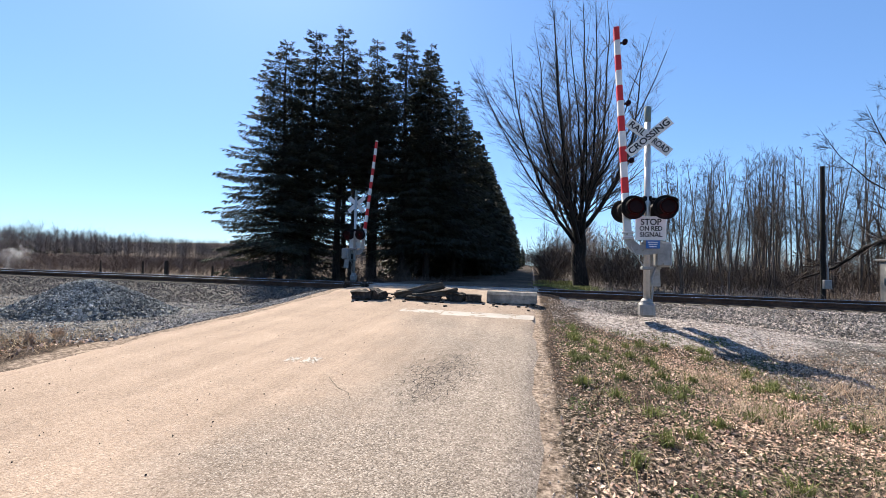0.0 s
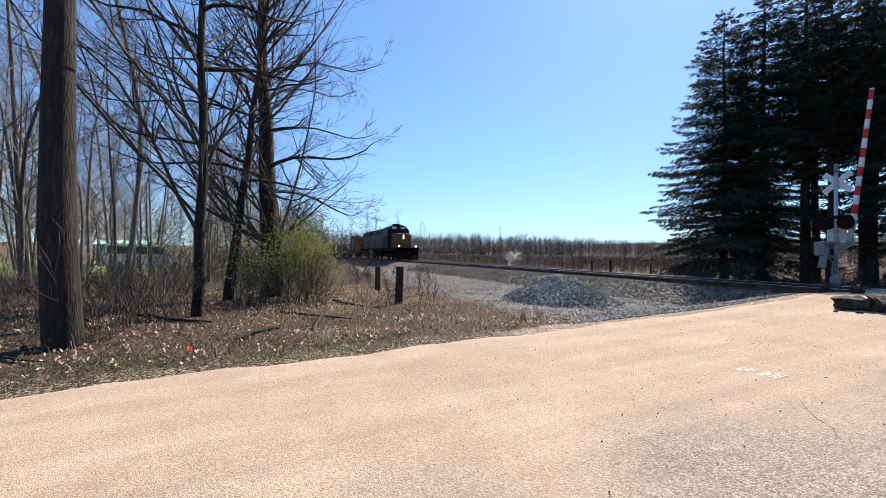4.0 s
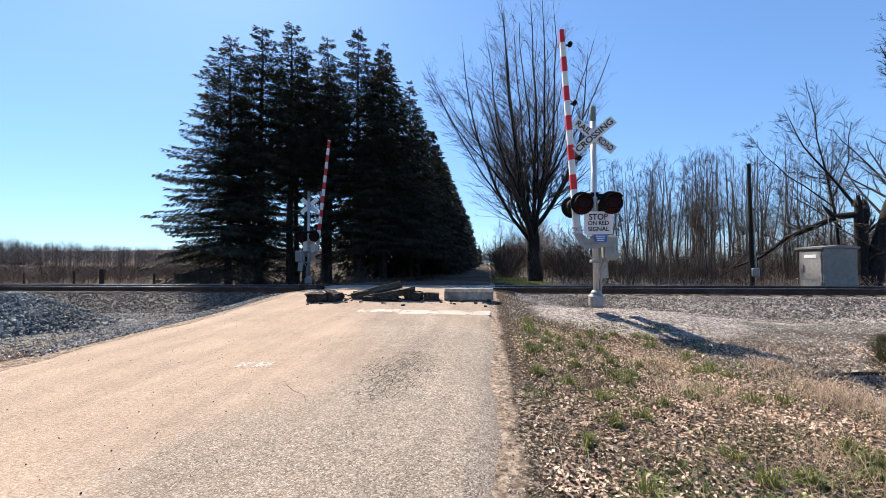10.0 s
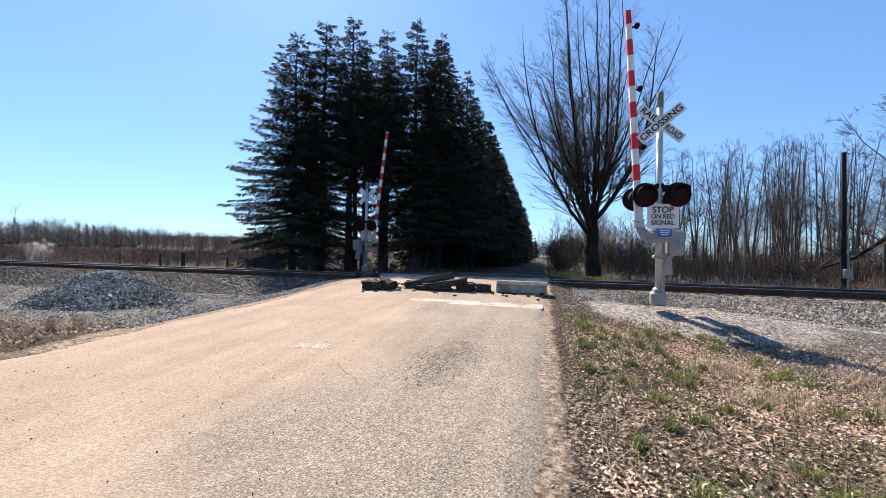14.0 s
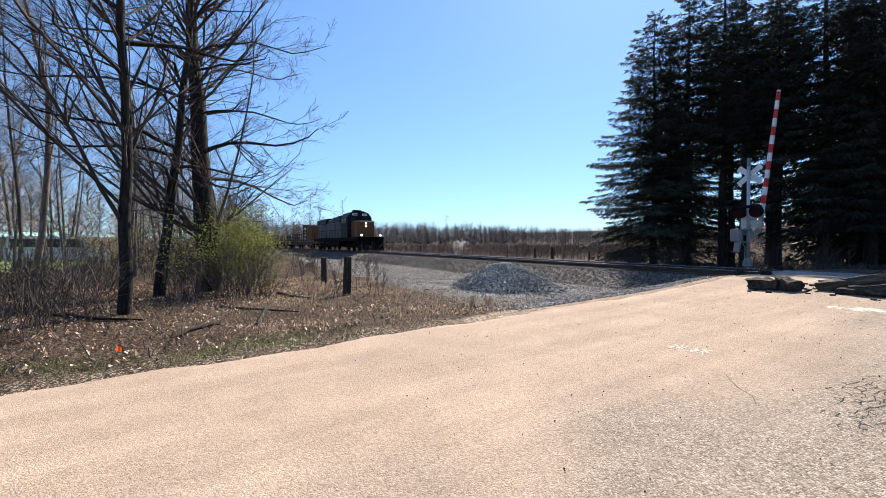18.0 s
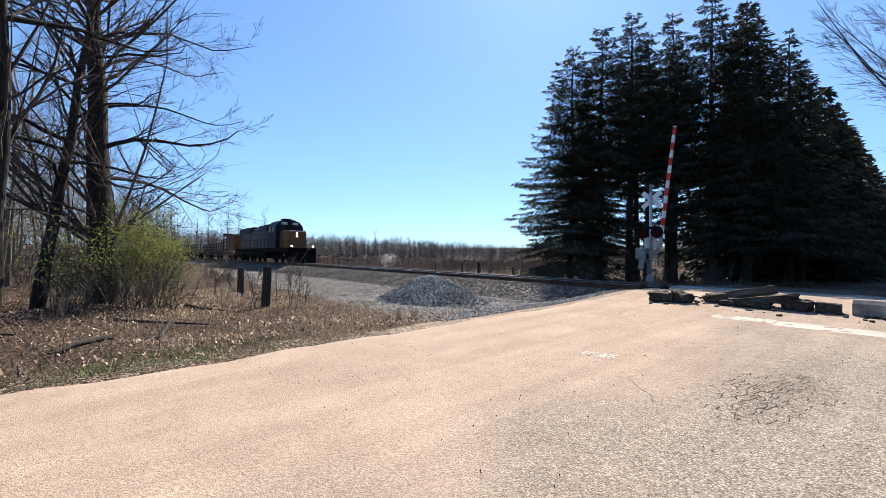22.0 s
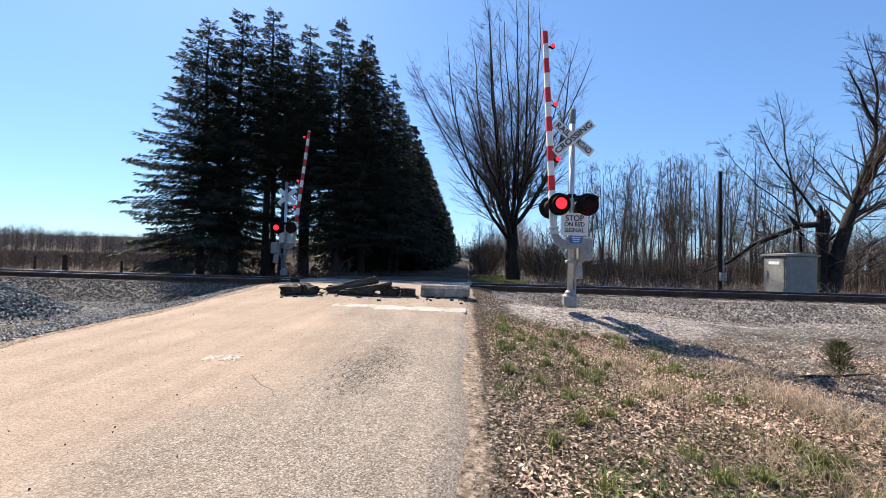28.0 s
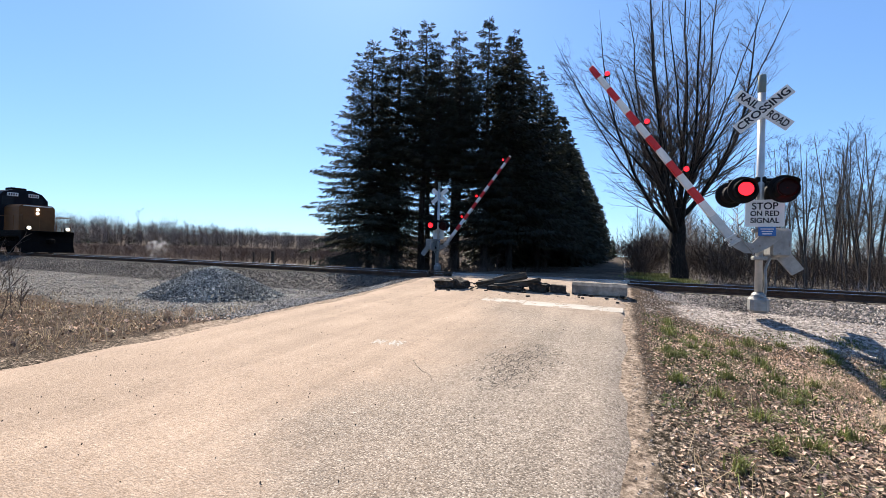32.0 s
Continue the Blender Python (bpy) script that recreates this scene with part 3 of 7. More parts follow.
def track_xs(lo, hi):
    out, x = [], lo
    while x < hi:
        out.append(x)
        x += 1.0 if x > -30 else 2.5
    return out + [hi]


def sweep(name, lo, hi, prof, material, smooth=False):
    """A profile (across, height) swept along the track from x = lo to hi."""
    verts, faces, n = [], [], len(prof)
    xs = track_xs(lo, hi)
    for x in xs:
        p, d, c = track_frame(x)
        verts += [tuple(p + c * a + Vector((0, 0, z))) for a, z in prof]
    for k in range(len(xs) - 1):
        for i in range(n - 1):
            faces.append((k * n + i, k * n + i + 1, (k + 1) * n + i + 1, (k + 1) * n + i))
    return raw_mesh(name, verts, faces, material, smooth)


def rail_profile(s):
    w = [(-0.07, -0.18), (-0.07, -0.165), (-0.012, -0.15), (-0.01, -0.045), (-0.036, -0.038), (-0.036, -0.006)]
    w = w + [(-a, z) for a, z in w[::-1]]
    return [(s * 0.753 + a, ZT + z) for a, z in w]


def build_track():
    prof = [(-3.6, -0.16), (-3.1, -0.02), (-2.4, 0.2), (-1.75, 0.4), (-1.4, 0.43), (-0.9, 0.4), (0, 0.39), (0.9, 0.4), (1.4, 0.43), (1.8, 0.4), (2.6, 0.12), (3.6, -0.4)]
    tagged(new("ballast_bed", sweep("ballast_bed", -190, 120, prof, M["ballast"], True)), "grey crushed-stone ballast bed under the track", "ballast", kind="structure")
    track = thing("railway_track", "single railway track with rusty rails on wooden ties", "railway track", kind="structure")
    for s in (-1, 1):
        rail = part("rail", sweep("rail", -190, 120, rail_profile(s), M["rail_rust"]), None, track, "rusty steel rail with a polished top")
        part("running_surface", sweep("running_surface", -190, 120, [(s * 0.753 - 0.034, ZT - 0.004), (s * 0.753 - 0.03, ZT + 0.002), (s * 0.753 + 0.03, ZT + 0.002), (s * 0.753 + 0.034, ZT - 0.004)], M["rail_top"]), None, rail)
    rng = random.Random(3)
    tie = Shape().box((0, 0, 0), (0.23, 2.6, 0.18), 0.02).mesh("tie", M["timber"])
    x = -62.0
    while x < 40:
        p, d, c = track_frame(x)
        if not -6.2 < x < 0.3:
            part("tie", tie, None, track, m=Matrix.Translation((p.x, p.y + rng.uniform(-0.05, 0.05), ZT - 0.18 - 0.085)) @ Matrix.Rotation(math.atan2(d.y, d.x) + rng.uniform(-0.02, 0.02), 4, "Z"))
        x += 0.54
    # crossing surface between the rails
    cross = thing("crossing_surface", "worn asphalt and timber crossing panels between the rails", "crossing", kind="structure")
    for a, b in ((-0.86, -0.72), (-0.64, 0.64), (0.8, 0.86)):
        n = 5
        for k in range(n):
            x0, x1 = -6.0 + 6.1 * k / n + 0.008, -6.0 + 6.1 * (k + 1) / n - 0.008
            p, d, c = track_frame((x0 + x1) / 2)
            sh = Shape().box((0, (a + b) / 2, 0), (x1 - x0, b - a, 0.2), 0.015)
            part("panel", sh, M["concrete"], cross, m=Matrix.Translation((p.x, p.y, ZT - 0.1 + rng.uniform(-0.006, 0.0))) @ Matrix.Rotation(math.atan2(d.y, d.x), 4, "Z"))


build_track()

# ---- the two crossing signals ----
def text_mesh(words, size, material, bold=0.0):
    cu = bpy.data.curves.new("writing", "FONT")
    cu.body, cu.size, cu.align_x, cu.align_y, cu.extrude, cu.offset = words, size, "CENTER", "CENTER", 0.002, bold
    ob = bpy.data.objects.new("writing", cu)
    scene.collection.objects.link(ob)
    bpy.context.view_layer.update()
    me = bpy.data.meshes.new_from_object(ob.evaluated_get(bpy.context.evaluated_depsgraph_get()))
    bpy.data.objects.remove(ob)
    me.materials.clear()
    me.materials.append(material)
    return me


FACE = Matrix.Rotation(radians(90), 4, "X")       # a flat text stood up to face -y


def lamp_unit(sig, x, y, z, front, tilt):
    """One flashing lamp: plate, housing, hood and a lens that turns its glowing or its dull face outwards."""
    s = -1 if front else 1
    pm = Matrix.Translation((x, y, z)) @ Matrix.Rotation(0 if front else math.pi, 4, "Z") @ Matrix.Rotation(radians(tilt), 4, "Z")
    plate = part("background_plate", Shape().lathe((0, 0.012, 0), (0, -0.03, 0), [(0, 0.05), (0, 0.24), (0.4, 0.256), (1, 0.25), (1, 0.19)], 32), M["paint_black"], sig, "round black lamp background", m=pm)
    part("housing", Shape().lathe((0, 0.2, 0), (0, 0.0, 0), [(0, 0.09), (0.2, 0.16), (1, 0.18)], 20), M["paint_black"], plate)
    hood = Shape()
    n = 22
    for k in range(n + 1):
        a = radians(-55 + 290 * k / n)
        for r in (0.182, 0.172):
            for d in (0.0, -0.31 if 30 < (-55 + 290 * k / n) < 150 else -0.2):
                hood.v.append((r * math.cos(a), d, r * math.sin(a)))
    for k in range(n):
        o, q = k * 4, k * 4 + 4
        hood.f += [[o, o + 1, q + 1, q], [o + 2, q + 2, q + 3, o + 3], [o + 1, o + 3, q + 3, q + 1]]
    part("hood", hood, M["paint_black"], plate, smooth=True)
    part("lens_seat", Shape().lathe((0, -0.005, 0), (0, -0.02, 0), [(0, 0.05), (0.5, 0.165), (1, 0.15)], 24), M["lens_red"], plate)
    lens = Shape().lathe((0, 0.012, 0), (0, -0.012, 0), [(0, 0.125), (0.3, 0.15), (0.7, 0.15), (1, 0.125), (1, 0.06), (1, 0.001)], 24)
    me = lens.mesh("lens", M["lens_red"])
    me.materials.append(M["lamp_lit"])
    for p in me.polygons:
        p.material_index = 1 if p.center.y > 0.009 else 0
    me.update()
    ob = new("lens", me)
    ob.parent = plate
    ob.matrix_basis = Matrix.Translation((0, -0.168, 0))
    tagged(ob, "round red signal lens")
    return ob


def build_signal(name, label, m, top=4.83, out=-1):
    """Mast, crossbuck, lamps, gate works and arm; the front looks to -y and the arm leans to -x."""
    sig = thing(name, label, "crossing signal", m, "crossing signals")
    base = Shape().box((0, 0, 0.13), (0.3, 0.3, 0.3), 0.05)
    part("base", base, M["galv"], sig, "grey cast base box")
    part("base_collar", Shape().lathe((0, 0, 0.28), (0, 0, 0.36), [(0, 0.12), (0.5, 0.11), (1, 0.075)], 18), M["galv"], sig)
    part("mast", Shape().rod((0, 0, 0.3), (0, 0, 4.15), 0.062, n=18), M["mast_metal"], sig, "bare aluminium mast", True)
    part("mast_top", Shape().lathe((0, 0, 4.12), (0, 0, 4.47), [(0, 0.058), (0.02, 0.066), (0.95, 0.066), (1, 0.05)], 18), M["siding"], sig, "dark sleeve at the mast top", True)
    # crossbuck
    zc = 3.78
    for k, (ang, y) in enumerate(((40, -0.112), (-40, -0.086))):
        bm = Matrix.Translation((0, y, zc)) @ Matrix.Rotation(radians(-ang), 4, "Y")
        blade = part("crossbuck_blade", Shape().box((0, 0, 0), (1.08, 0.012, 0.205), 0.004), M["paint_white"], sig, "white crossbuck board", m=bm)
        for words, dx in ((("CROSSING", 0.0),) if k == 0 else (("RAIL", -0.3), ("ROAD", 0.3))):
            me = text_mesh(words, 0.19, M["letter"], 0.004)
            w = max(v.co.x for v in me.vertices) - min(v.co.x for v in me.vertices)
            want = 1.0 if k == 0 else 0.38
            part("writing", me, None, blade, "black letters", m=Matrix.Translation((dx, -0.0085, 0)) @ FACE @ Matrix.Diagonal((want / w, 0.95, 1, 1)))
    part("crossbuck_clamp", Shape().box((0, -0.06, zc), (0.13, 0.07, 0.1), 0.01), M["galv"], sig)
    # lamps on their cross arm
    zl = 2.28
    part("lamp_crossarm", Shape().rod((-0.5, 0.02, zl + 0.2), (0.36, 0.02, zl + 0.2), 0.03).box((0, 0.02, zl + 0.2), (0.18, 0.16, 0.12), 0.02), M["paint_black"], sig)
    lenses = []
    for x in (-0.3, 0.32):
        part("lamp_stem", Shape().rod((x, 0.0, zl + 0.2), (x, 0.0, zl - 0.05), 0.025), M["paint_black"], sig)
        lenses.append((x, lamp_unit(sig, x, -0.13, zl, True, 4)))
    for x in (-0.42, 0.24):
        part("lamp_stem", Shape().rod((x, 0.2, zl + 0.17), (x, 0.2, zl - 0.05), 0.025).rod((x, 0.0, zl + 0.2), (x, 0.2, zl + 0.17), 0.025), M["paint_black"], sig)
        lenses.append((x, lamp_unit(sig, x, 0.32, zl - 0.03, False, 8)))
    # signs
    plate = part("stop_sign", Shape().box((0.04, -0.14, 1.84), (0.6, 0.006, 0.5), 0.002), M["paint_white"], sig, "white sign with black writing")
    for words, z, size, want in (("STOP", 1.965, 0.18, 0.4), ("ON RED", 1.83, 0.135, 0.44), ("SIGNAL", 1.7, 0.135, 0.44)):
        me = text_mesh(words, size, M["letter"], 0.003)
        w = max(v.co.x for v in me.vertices) - min(v.co.x for v in me.vertices)
        part("writing", me, None, plate, "black letters", m=Matrix.Translation((0.04, -0.146, z)) @ FACE @ Matrix.Diagonal((want / w, 1, 1, 1)))
    blue = part("notice_plate", Shape().box((0.08, -0.15, 1.5), (0.27, 0.006, 0.17), 0.002), M["paint_blue"], sig, "small blue notice plate")
    for k in range(3):
        part("writing_bar", Shape().box((0.08, -0.155, 1.545 - 0.045 * k), (0.2 - 0.03 * k, 0.003, 0.018)), M["paint_white"], blue)
    for z in (1.95, 1.7):
        part("sign_bracket", Shape().box((0.0, -0.1, z), (0.09, 0.08, 0.06), 0.01), M["galv"], sig)
    # gate works
    works = part("gate_mechanism", Shape().box((0.33, 0.2, 1.3), (0.32, 0.5, 0.54), 0.05), M["galv"], sig, "grey gate mechanism housing")
    part("housing_door", Shape().box((0.33, -0.055, 1.3), (0.26, 0.012, 0.46), 0.004), M["galv"], works)
    part("housing_latch", Shape().box((0.44, -0.066, 1.28), (0.025, 0.012, 0.1), 0.004), M["alu"], works)
    part("housing_bolt", Shape().rod((0.3, -0.06, 1.1), (0.3, -0.08, 1.1), 0.018, n=8), M["alu"], works)
    for z in (1.0, 1.52):
        part("mast_clamp", Shape().box((0, 0, z), (0.22, 0.2, 0.07), 0.02), M["galv"], sig, "clamp round the mast")
        part("works_bracket", Shape().box((0.14, 0.12, z + 0.02), (0.34, 0.08, 0.07), 0.01), M["galv"], sig)
    part("conduit", Shape().path([Vector((0.1, 0.02, 0.25)), Vector((0.11, 0.0, 0.5)), Vector((0.1, 0.0, 0.8)), Vector((0.2, 0.1, 1.04))], [0.026] * 4, 8), M["galv"], sig, smooth=True)
    part("cable_loop", Shape().path([Vector((-0.07, -0.06, 1.02)), Vector((-0.2, -0.09, 1.22)), Vector((-0.33, -0.08, 1.42)), Vector((-0.36, -0.06, 1.6))], [0.013] * 4, 6), M["galv"], sig, "thin cable to the gate arm", True)
    # the arm, which turns on its shaft
    arm = new("gate_arm")
    arm.parent = sig
    arm.empty_display_size = 0.2
    arm.matrix_basis = Matrix.Translation((0.2, -0.03, 1.45))
    part("arm_hub", Shape().rod((0, -0.066, 0), (0, 0.2, 0), 0.075, n=18), M["galv"], arm)
    neck = Shape().prism([(-0.66, 0.36), (-0.5, 0.36), (-0.46, 0.16), (-0.36, 0.06), (-0.1, 0.13), (0.07, 0.12), (0.12, 0.0), (0.07, -0.12), (-0.2, -0.16), (-0.42, -0.14), (-0.56, -0.04), (-0.64, 0.14)], -0.05, -0.015, 1)
    part("arm_bracket", neck, M["galv"], arm, "grey curved arm bracket")
    for x, z in ((-0.6, 0.3), (-0.55, 0.2), (-0.42, -0.04), (-0.3, -0.05), (0.0, 0.0)):
        part("bracket_bolt", Shape().rod((x, -0.05, z), (x, -0.075, z), 0.018, n=8), M["alu"], arm)
    part("arm_clamp", Shape().box((-0.58, -0.03, 0.22), (0.22, 0.1, 0.06), 0.01).box((-0.58, -0.03, 0.34), (0.22, 0.1, 0.05), 0.01), M["mast_metal"], arm, "bright clamp plates")
    sup = Shape().prism([(-0.65, 0.24), (-0.655, 0.9), (-0.505, 0.9), (-0.5, 0.24)], -0.06, 0.05, 1)
    part("arm_support", sup, M["mast_metal"], arm, "aluminium foot of the arm")
    part("counterweight", Shape().prism([(-0.14, -0.12), (0.09, -0.12), (0.1, -0.5), (0.1, -0.84), (-0.12, -0.84)], 0.3, 0.38, 1), M["galv"], arm, "grey counterweight plate")
    part("weight_shaft", Shape().rod((0.0, 0.1, 0.0), (0.0, 0.42, -0.02), 0.05, n=12), M["galv"], arm)
    part("weight_arm", Shape().box((-0.01, 0.28, -0.2), (0.14, 0.05, 0.5), 0.015), M["galv"], arm)
    z, red = 0.85, False
    while z < top - 0.02:
        z1 = min(top, z + 0.335)
        w0, w1 = 0.14 - 0.035 * (z - 0.75) / 4.1, 0.14 - 0.035 * (z1 - 0.75) / 4.1
        part("arm_band", Shape().box((-0.58, -0.01, (z + z1) / 2), (w0, 0.13, z1 - z - 0.002), 0.008, taper=(w1 / w0, 1)), M["paint_red"] if red else M["paint_white"], arm, "red band" if red else "white band")
        z, red = z1, not red
    arm_lenses = []
    for z in (1.88, 3.13, top - 0.35):
        part("arm_lamp", Shape().rod((-0.54, 0, z), (-0.42, 0, z), 0.022, n=8).lathe((-0.42, -out * 0.04, z), (-0.42, out * 0.05, z), [(0, 0.03), (0.3, 0.056), (1, 0.056), (1, 0.03)], 14), M["lens_red"], arm, "small dark arm lamp housing", True)
        me = Shape().lathe((0, 0.008, 0), (0, -0.008, 0), [(0, 0.02), (0, 0.05), (1, 0.05), (1, 0.02)], 14).mesh("arm_lens", M["lens_red"])
        me.materials.append(M["lamp_lit"])
        for p in me.polygons:
            p.material_index = 1 if p.center.y > 0.006 else 0
        ob = part("arm_lens", me, None, arm, "small red arm lamp lens", m=Matrix.Translation((-0.42, out * 0.062, z)) @ Matrix.Rotation(0 if out < 0 else math.pi, 4, "Z"))
        arm_lenses.append(ob)
    return sig, arm, lenses, arm_lenses


NEAR_AT, FAR_AT = (2.27, 9.62), (-8.75, 19.5)
near_signal, near_arm, near_lenses, near_arm_lenses = build_signal("crossing_signal", "railroad crossing signal with raised striped gate arm beside the road", Matrix.Translation((*NEAR_AT, 0.44)))
far_signal, far_arm, far_lenses, far_arm_lenses = build_signal("crossing_signal", "crossing signal seen from behind, in front of the spruces", Matrix.Translation((*FAR_AT, 0.5)) @ Matrix.Rotation(math.pi, 4, "Z"), 5.6, 1)

# ---- the train ----
TRAIN = [(0, -51.6), (3.5, -50.6), (6.0, -49.2), (13, -46.2), (19.0, -43.6), (23.0, -41.6), (29, -39.2), (32.0, -37.6)]


def train_pose(s):
    """Pose of a vehicle whose middle is at x = s on the rails; its front looks to +x."""
    p, d, c = track_frame(s)
    return Matrix.Translation((p.x, p.y, ZT)) @ Matrix.Rotation(math.atan2(d.y, d.x), 4, "Z")


def wheelset(parent, x, r=0.5):
    wh = Shape()
    for s in (-1, 1):
        wh.lathe((x, s * 0.68, r), (x, s * 0.82, r), [(0, 0.1), (0, r + 0.02), (0.25, r + 0.02), (0.3, r), (1, r - 0.01), (1, r * 0.72), (0.8, r * 0.6), (0.9, 0.1)], 20)
    wh.rod((x, -0.7, r), (x, 0.7, r), 0.08)
    part("wheelset", wh, M["loco_black"], parent)


def truck(parent, x, axles, spacing):
    tr = part("truck", Shape().box((x, -0.98, 0.62), (spacing * (axles - 1) + 1.2, 0.16, 0.32), 0.05).box((x, 0.98, 0.62), (spacing * (axles - 1) + 1.2, 0.16, 0.32), 0.05)
              .box((x, 0, 0.75), (1.0, 2.0, 0.2), 0.03), M["loco_black"], parent, "black truck frame")
    for k in range(axles):
        ax = x + (k - (axles - 1) / 2) * spacing
        wheelset(tr, ax)
        part("journal", Shape().box((ax, -1.08, 0.52), (0.3, 0.12, 0.3), 0.04), M["loco_black"], tr)
        part("spring", Shape().lathe((ax + 0.38, -1.02, 0.42), (ax + 0.38, -1.02, 0.74), [(q / 8, 0.09 if q % 2 else 0.06) for q in range(9)], 8), M["loco_black"], tr)


def build_loco():
    ob = thing("diesel_locomotive", "grey and blue diesel locomotive with a yellow nose, headlights lit", "locomotive", train_pose(-60))
    part("frame", Shape().box((0, 0, 1.3), (19.6, 2.9, 0.42), 0.04), M["loco_black"], ob, "black frame and walkway")
    part("fuel_tank", Shape().prism([(-1.25, 0.45), (1.25, 0.45), (1.4, 0.7), (1.4, 1.1), (-1.4, 1.1), (-1.4, 0.7)], -2.9, 2.6, 0), M["loco_black"], ob)
    for x in (-6.4, 6.4):
        truck(ob, x, 3, 2.05)
    # long hood with doors
    hood = part("long_hood", Shape().box((-3.05, 0, 2.52), (13.1, 1.75, 2.05), 0.05), M["loco_grey"], ob, "light grey long hood")
    for k in range(17):
        part("hood_door", Shape().box((-9.1 + 0.74 * k, -0.89, 2.45), (0.66, 0.03, 1.75), 0.012), M["loco_grey"], hood)
    part("hood_roof", Shape().prism([(-0.9, 3.5), (0.9, 3.5), (0.86, 3.72), (0.55, 3.92), (-0.55, 3.92), (-0.86, 3.72)], -9.6, 3.5, 0), M["loco_blue"], hood, "dark blue roof of the hood")
    part("radiator", Shape().prism([(-1.12, 3.35), (1.12, 3.35), (1.02, 3.98), (-1.02, 3.98)], -9.4, -4.6, 0), M["loco_blue"], hood, "flared dark radiator section")
    part("dynamic_brake", Shape().prism([(-1.05, 3.45), (1.05, 3.45), (0.95, 4.05), (-0.95, 4.05)], -1.6, 1.6, 0), M["loco_blue"], hood)
    for x, z in ((-8.6, 3.98), (-7.2, 3.98), (-5.8, 3.98), (-0.7, 4.05), (0.7, 4.05)):
        part("roof_fan", Shape().lathe((x, 0, z - 0.02), (x, 0, z + 0.18), [(0, 0.62), (0.7, 0.6), (1, 0.5), (1, 0.1)], 16), M["loco_black"], hood)
    part("exhaust_stack", Shape().box((-3.0, 0, 4.0), (0.7, 0.4, 0.3), 0.04), M["loco_black"], hood)
    part("horn", Shape().lathe((3.2, 0.3, 4.15), (3.7, 0.3, 4.15), [(0, 0.03), (0.6, 0.04), (1, 0.1)], 10), M["galv"], hood)
    # cab
    cab = part("cab", Shape().prism([(-1.48, 1.5), (1.48, 1.5), (1.48, 3.75), (1.1, 4.2), (0.5, 4.42), (-0.5, 4.42), (-1.1, 4.2), (-1.48, 3.75)], 3.5, 6.1, 0), M["loco_blue"], ob, "dark blue cab")
    for y in (-0.98, 0.98):
        part("windshield", Shape().box((6.11, y * 0.86, 3.6), (0.03, 0.62, 0.62), 0.01), M["glass_dark"], cab, "dark windshield")
    for x in (4.3, 5.3):
        part("cab_window", Shape().box((x, -1.49, 3.4), (0.75, 0.03, 0.6), 0.01), M["glass_dark"], cab, "dark side window")
    part("number_board", Shape().box((6.13, -0.6, 4.05), (0.06, 0.62, 0.24), 0.02), M["paint_white"], cab, "lit white board")
    part("number_board", Shape().box((6.13, 0.6, 4.05), (0.06, 0.62, 0.24), 0.02), M["paint_white"], cab, "lit white board")
    for y in (-0.6, 0.6):
        for k in range(4):
            part("writing_bar", Shape().box((6.165, y - 0.2 + 0.13 * k, 4.05), (0.006, 0.07, 0.13)), M["letter"], cab)
    part("roof_box", Shape().box((5.0, 0, 4.5), (0.9, 0.9, 0.2), 0.06).box((4.0, 0.3, 4.48), (0.4, 0.4, 0.16), 0.05), M["loco_black"], cab)
    # nose
    nose = part("short_hood", Shape().prism([(-1.02, 1.5), (1.02, 1.5), (1.02, 3.12), (0.85, 3.3), (-0.85, 3.3), (-1.02, 3.12)], 6.1, 8.2, 0), M["loco_yellow"], ob, "yellow low nose")
    for z in (2.98, 2.72):
        part("headlight", Shape().lathe((8.19, 0, z), (8.27, 0, z), [(0, 0.1), (0.6, 0.1), (1, 0.08)], 14), M["lamp_white"], nose, "round lit headlight")
    part("nose_door", Shape().box((8.21, -0.55, 2.3), (0.025, 0.6, 1.3), 0.01), M["loco_yellow"], nose)
    # window glare along the nose top, set on as a white strip
    part("nose_glare", Shape().box((8.22, 0, 3.22), (0.03, 1.6, 0.06), 0.01), M["paint_white"], nose, "white strip painted for the window glare")
    # front platform
    pilot = part("pilot", Shape().prism([(-1.45, 0.15), (1.45, 0.15), (1.5, 1.5), (-1.5, 1.5)], 9.55, 9.8, 0), M["loco_black"], ob, "black pilot plate")
    part("snow_plow", Shape().prism([(9.6, 0.12), (10.05, 0.08), (9.8, 0.75), (9.7, 0.75)], -1.45, 1.45, 1), M["loco_black"], pilot)
    part("coupler", Shape().box((10.05, 0, 0.85), (0.7, 0.3, 0.3), 0.06), M["loco_black"], pilot)
    for y in (-1.1, 1.1):
        part("ditch_light", Shape().lathe((9.75, y, 1.68), (9.9, y, 1.68), [(0, 0.1), (0.7, 0.11), (1, 0.09)], 12), M["lamp_white"], pilot, "round lit ditch light")
        part("ditch_bracket", Shape().box((9.72, y, 1.58), (0.1, 0.34, 0.3), 0.02), M["loco_black"], pilot)
    for y in (-1.38, 1.38):
        rail = Shape()
        rail.path([Vector((-9.6, y, 2.42)), Vector((3.4, y, 2.42))], [0.02, 0.02], 5)
        for k in range(11):
            rail.rod((-9.6 + 1.3 * k, y, 1.5), (-9.6 + 1.3 * k, y, 2.42), 0.018, n=5)
        part("handrail", rail, M["loco_black"], ob, "thin walkway handrail")
        fr = Shape()
        fr.path([Vector((6.2, y, 2.5)), Vector((9.6, y, 2.5)), Vector((9.7, y * 0.35, 2.5))], [0.022] * 3, 5)
        for p in ((9.6, y), (8.4, y), (7.2, y), (9.7, y * 0.35)):
            fr.rod((p[0], p[1], 1.5), (p[0], p[1], 2.5), 0.02, n=5)
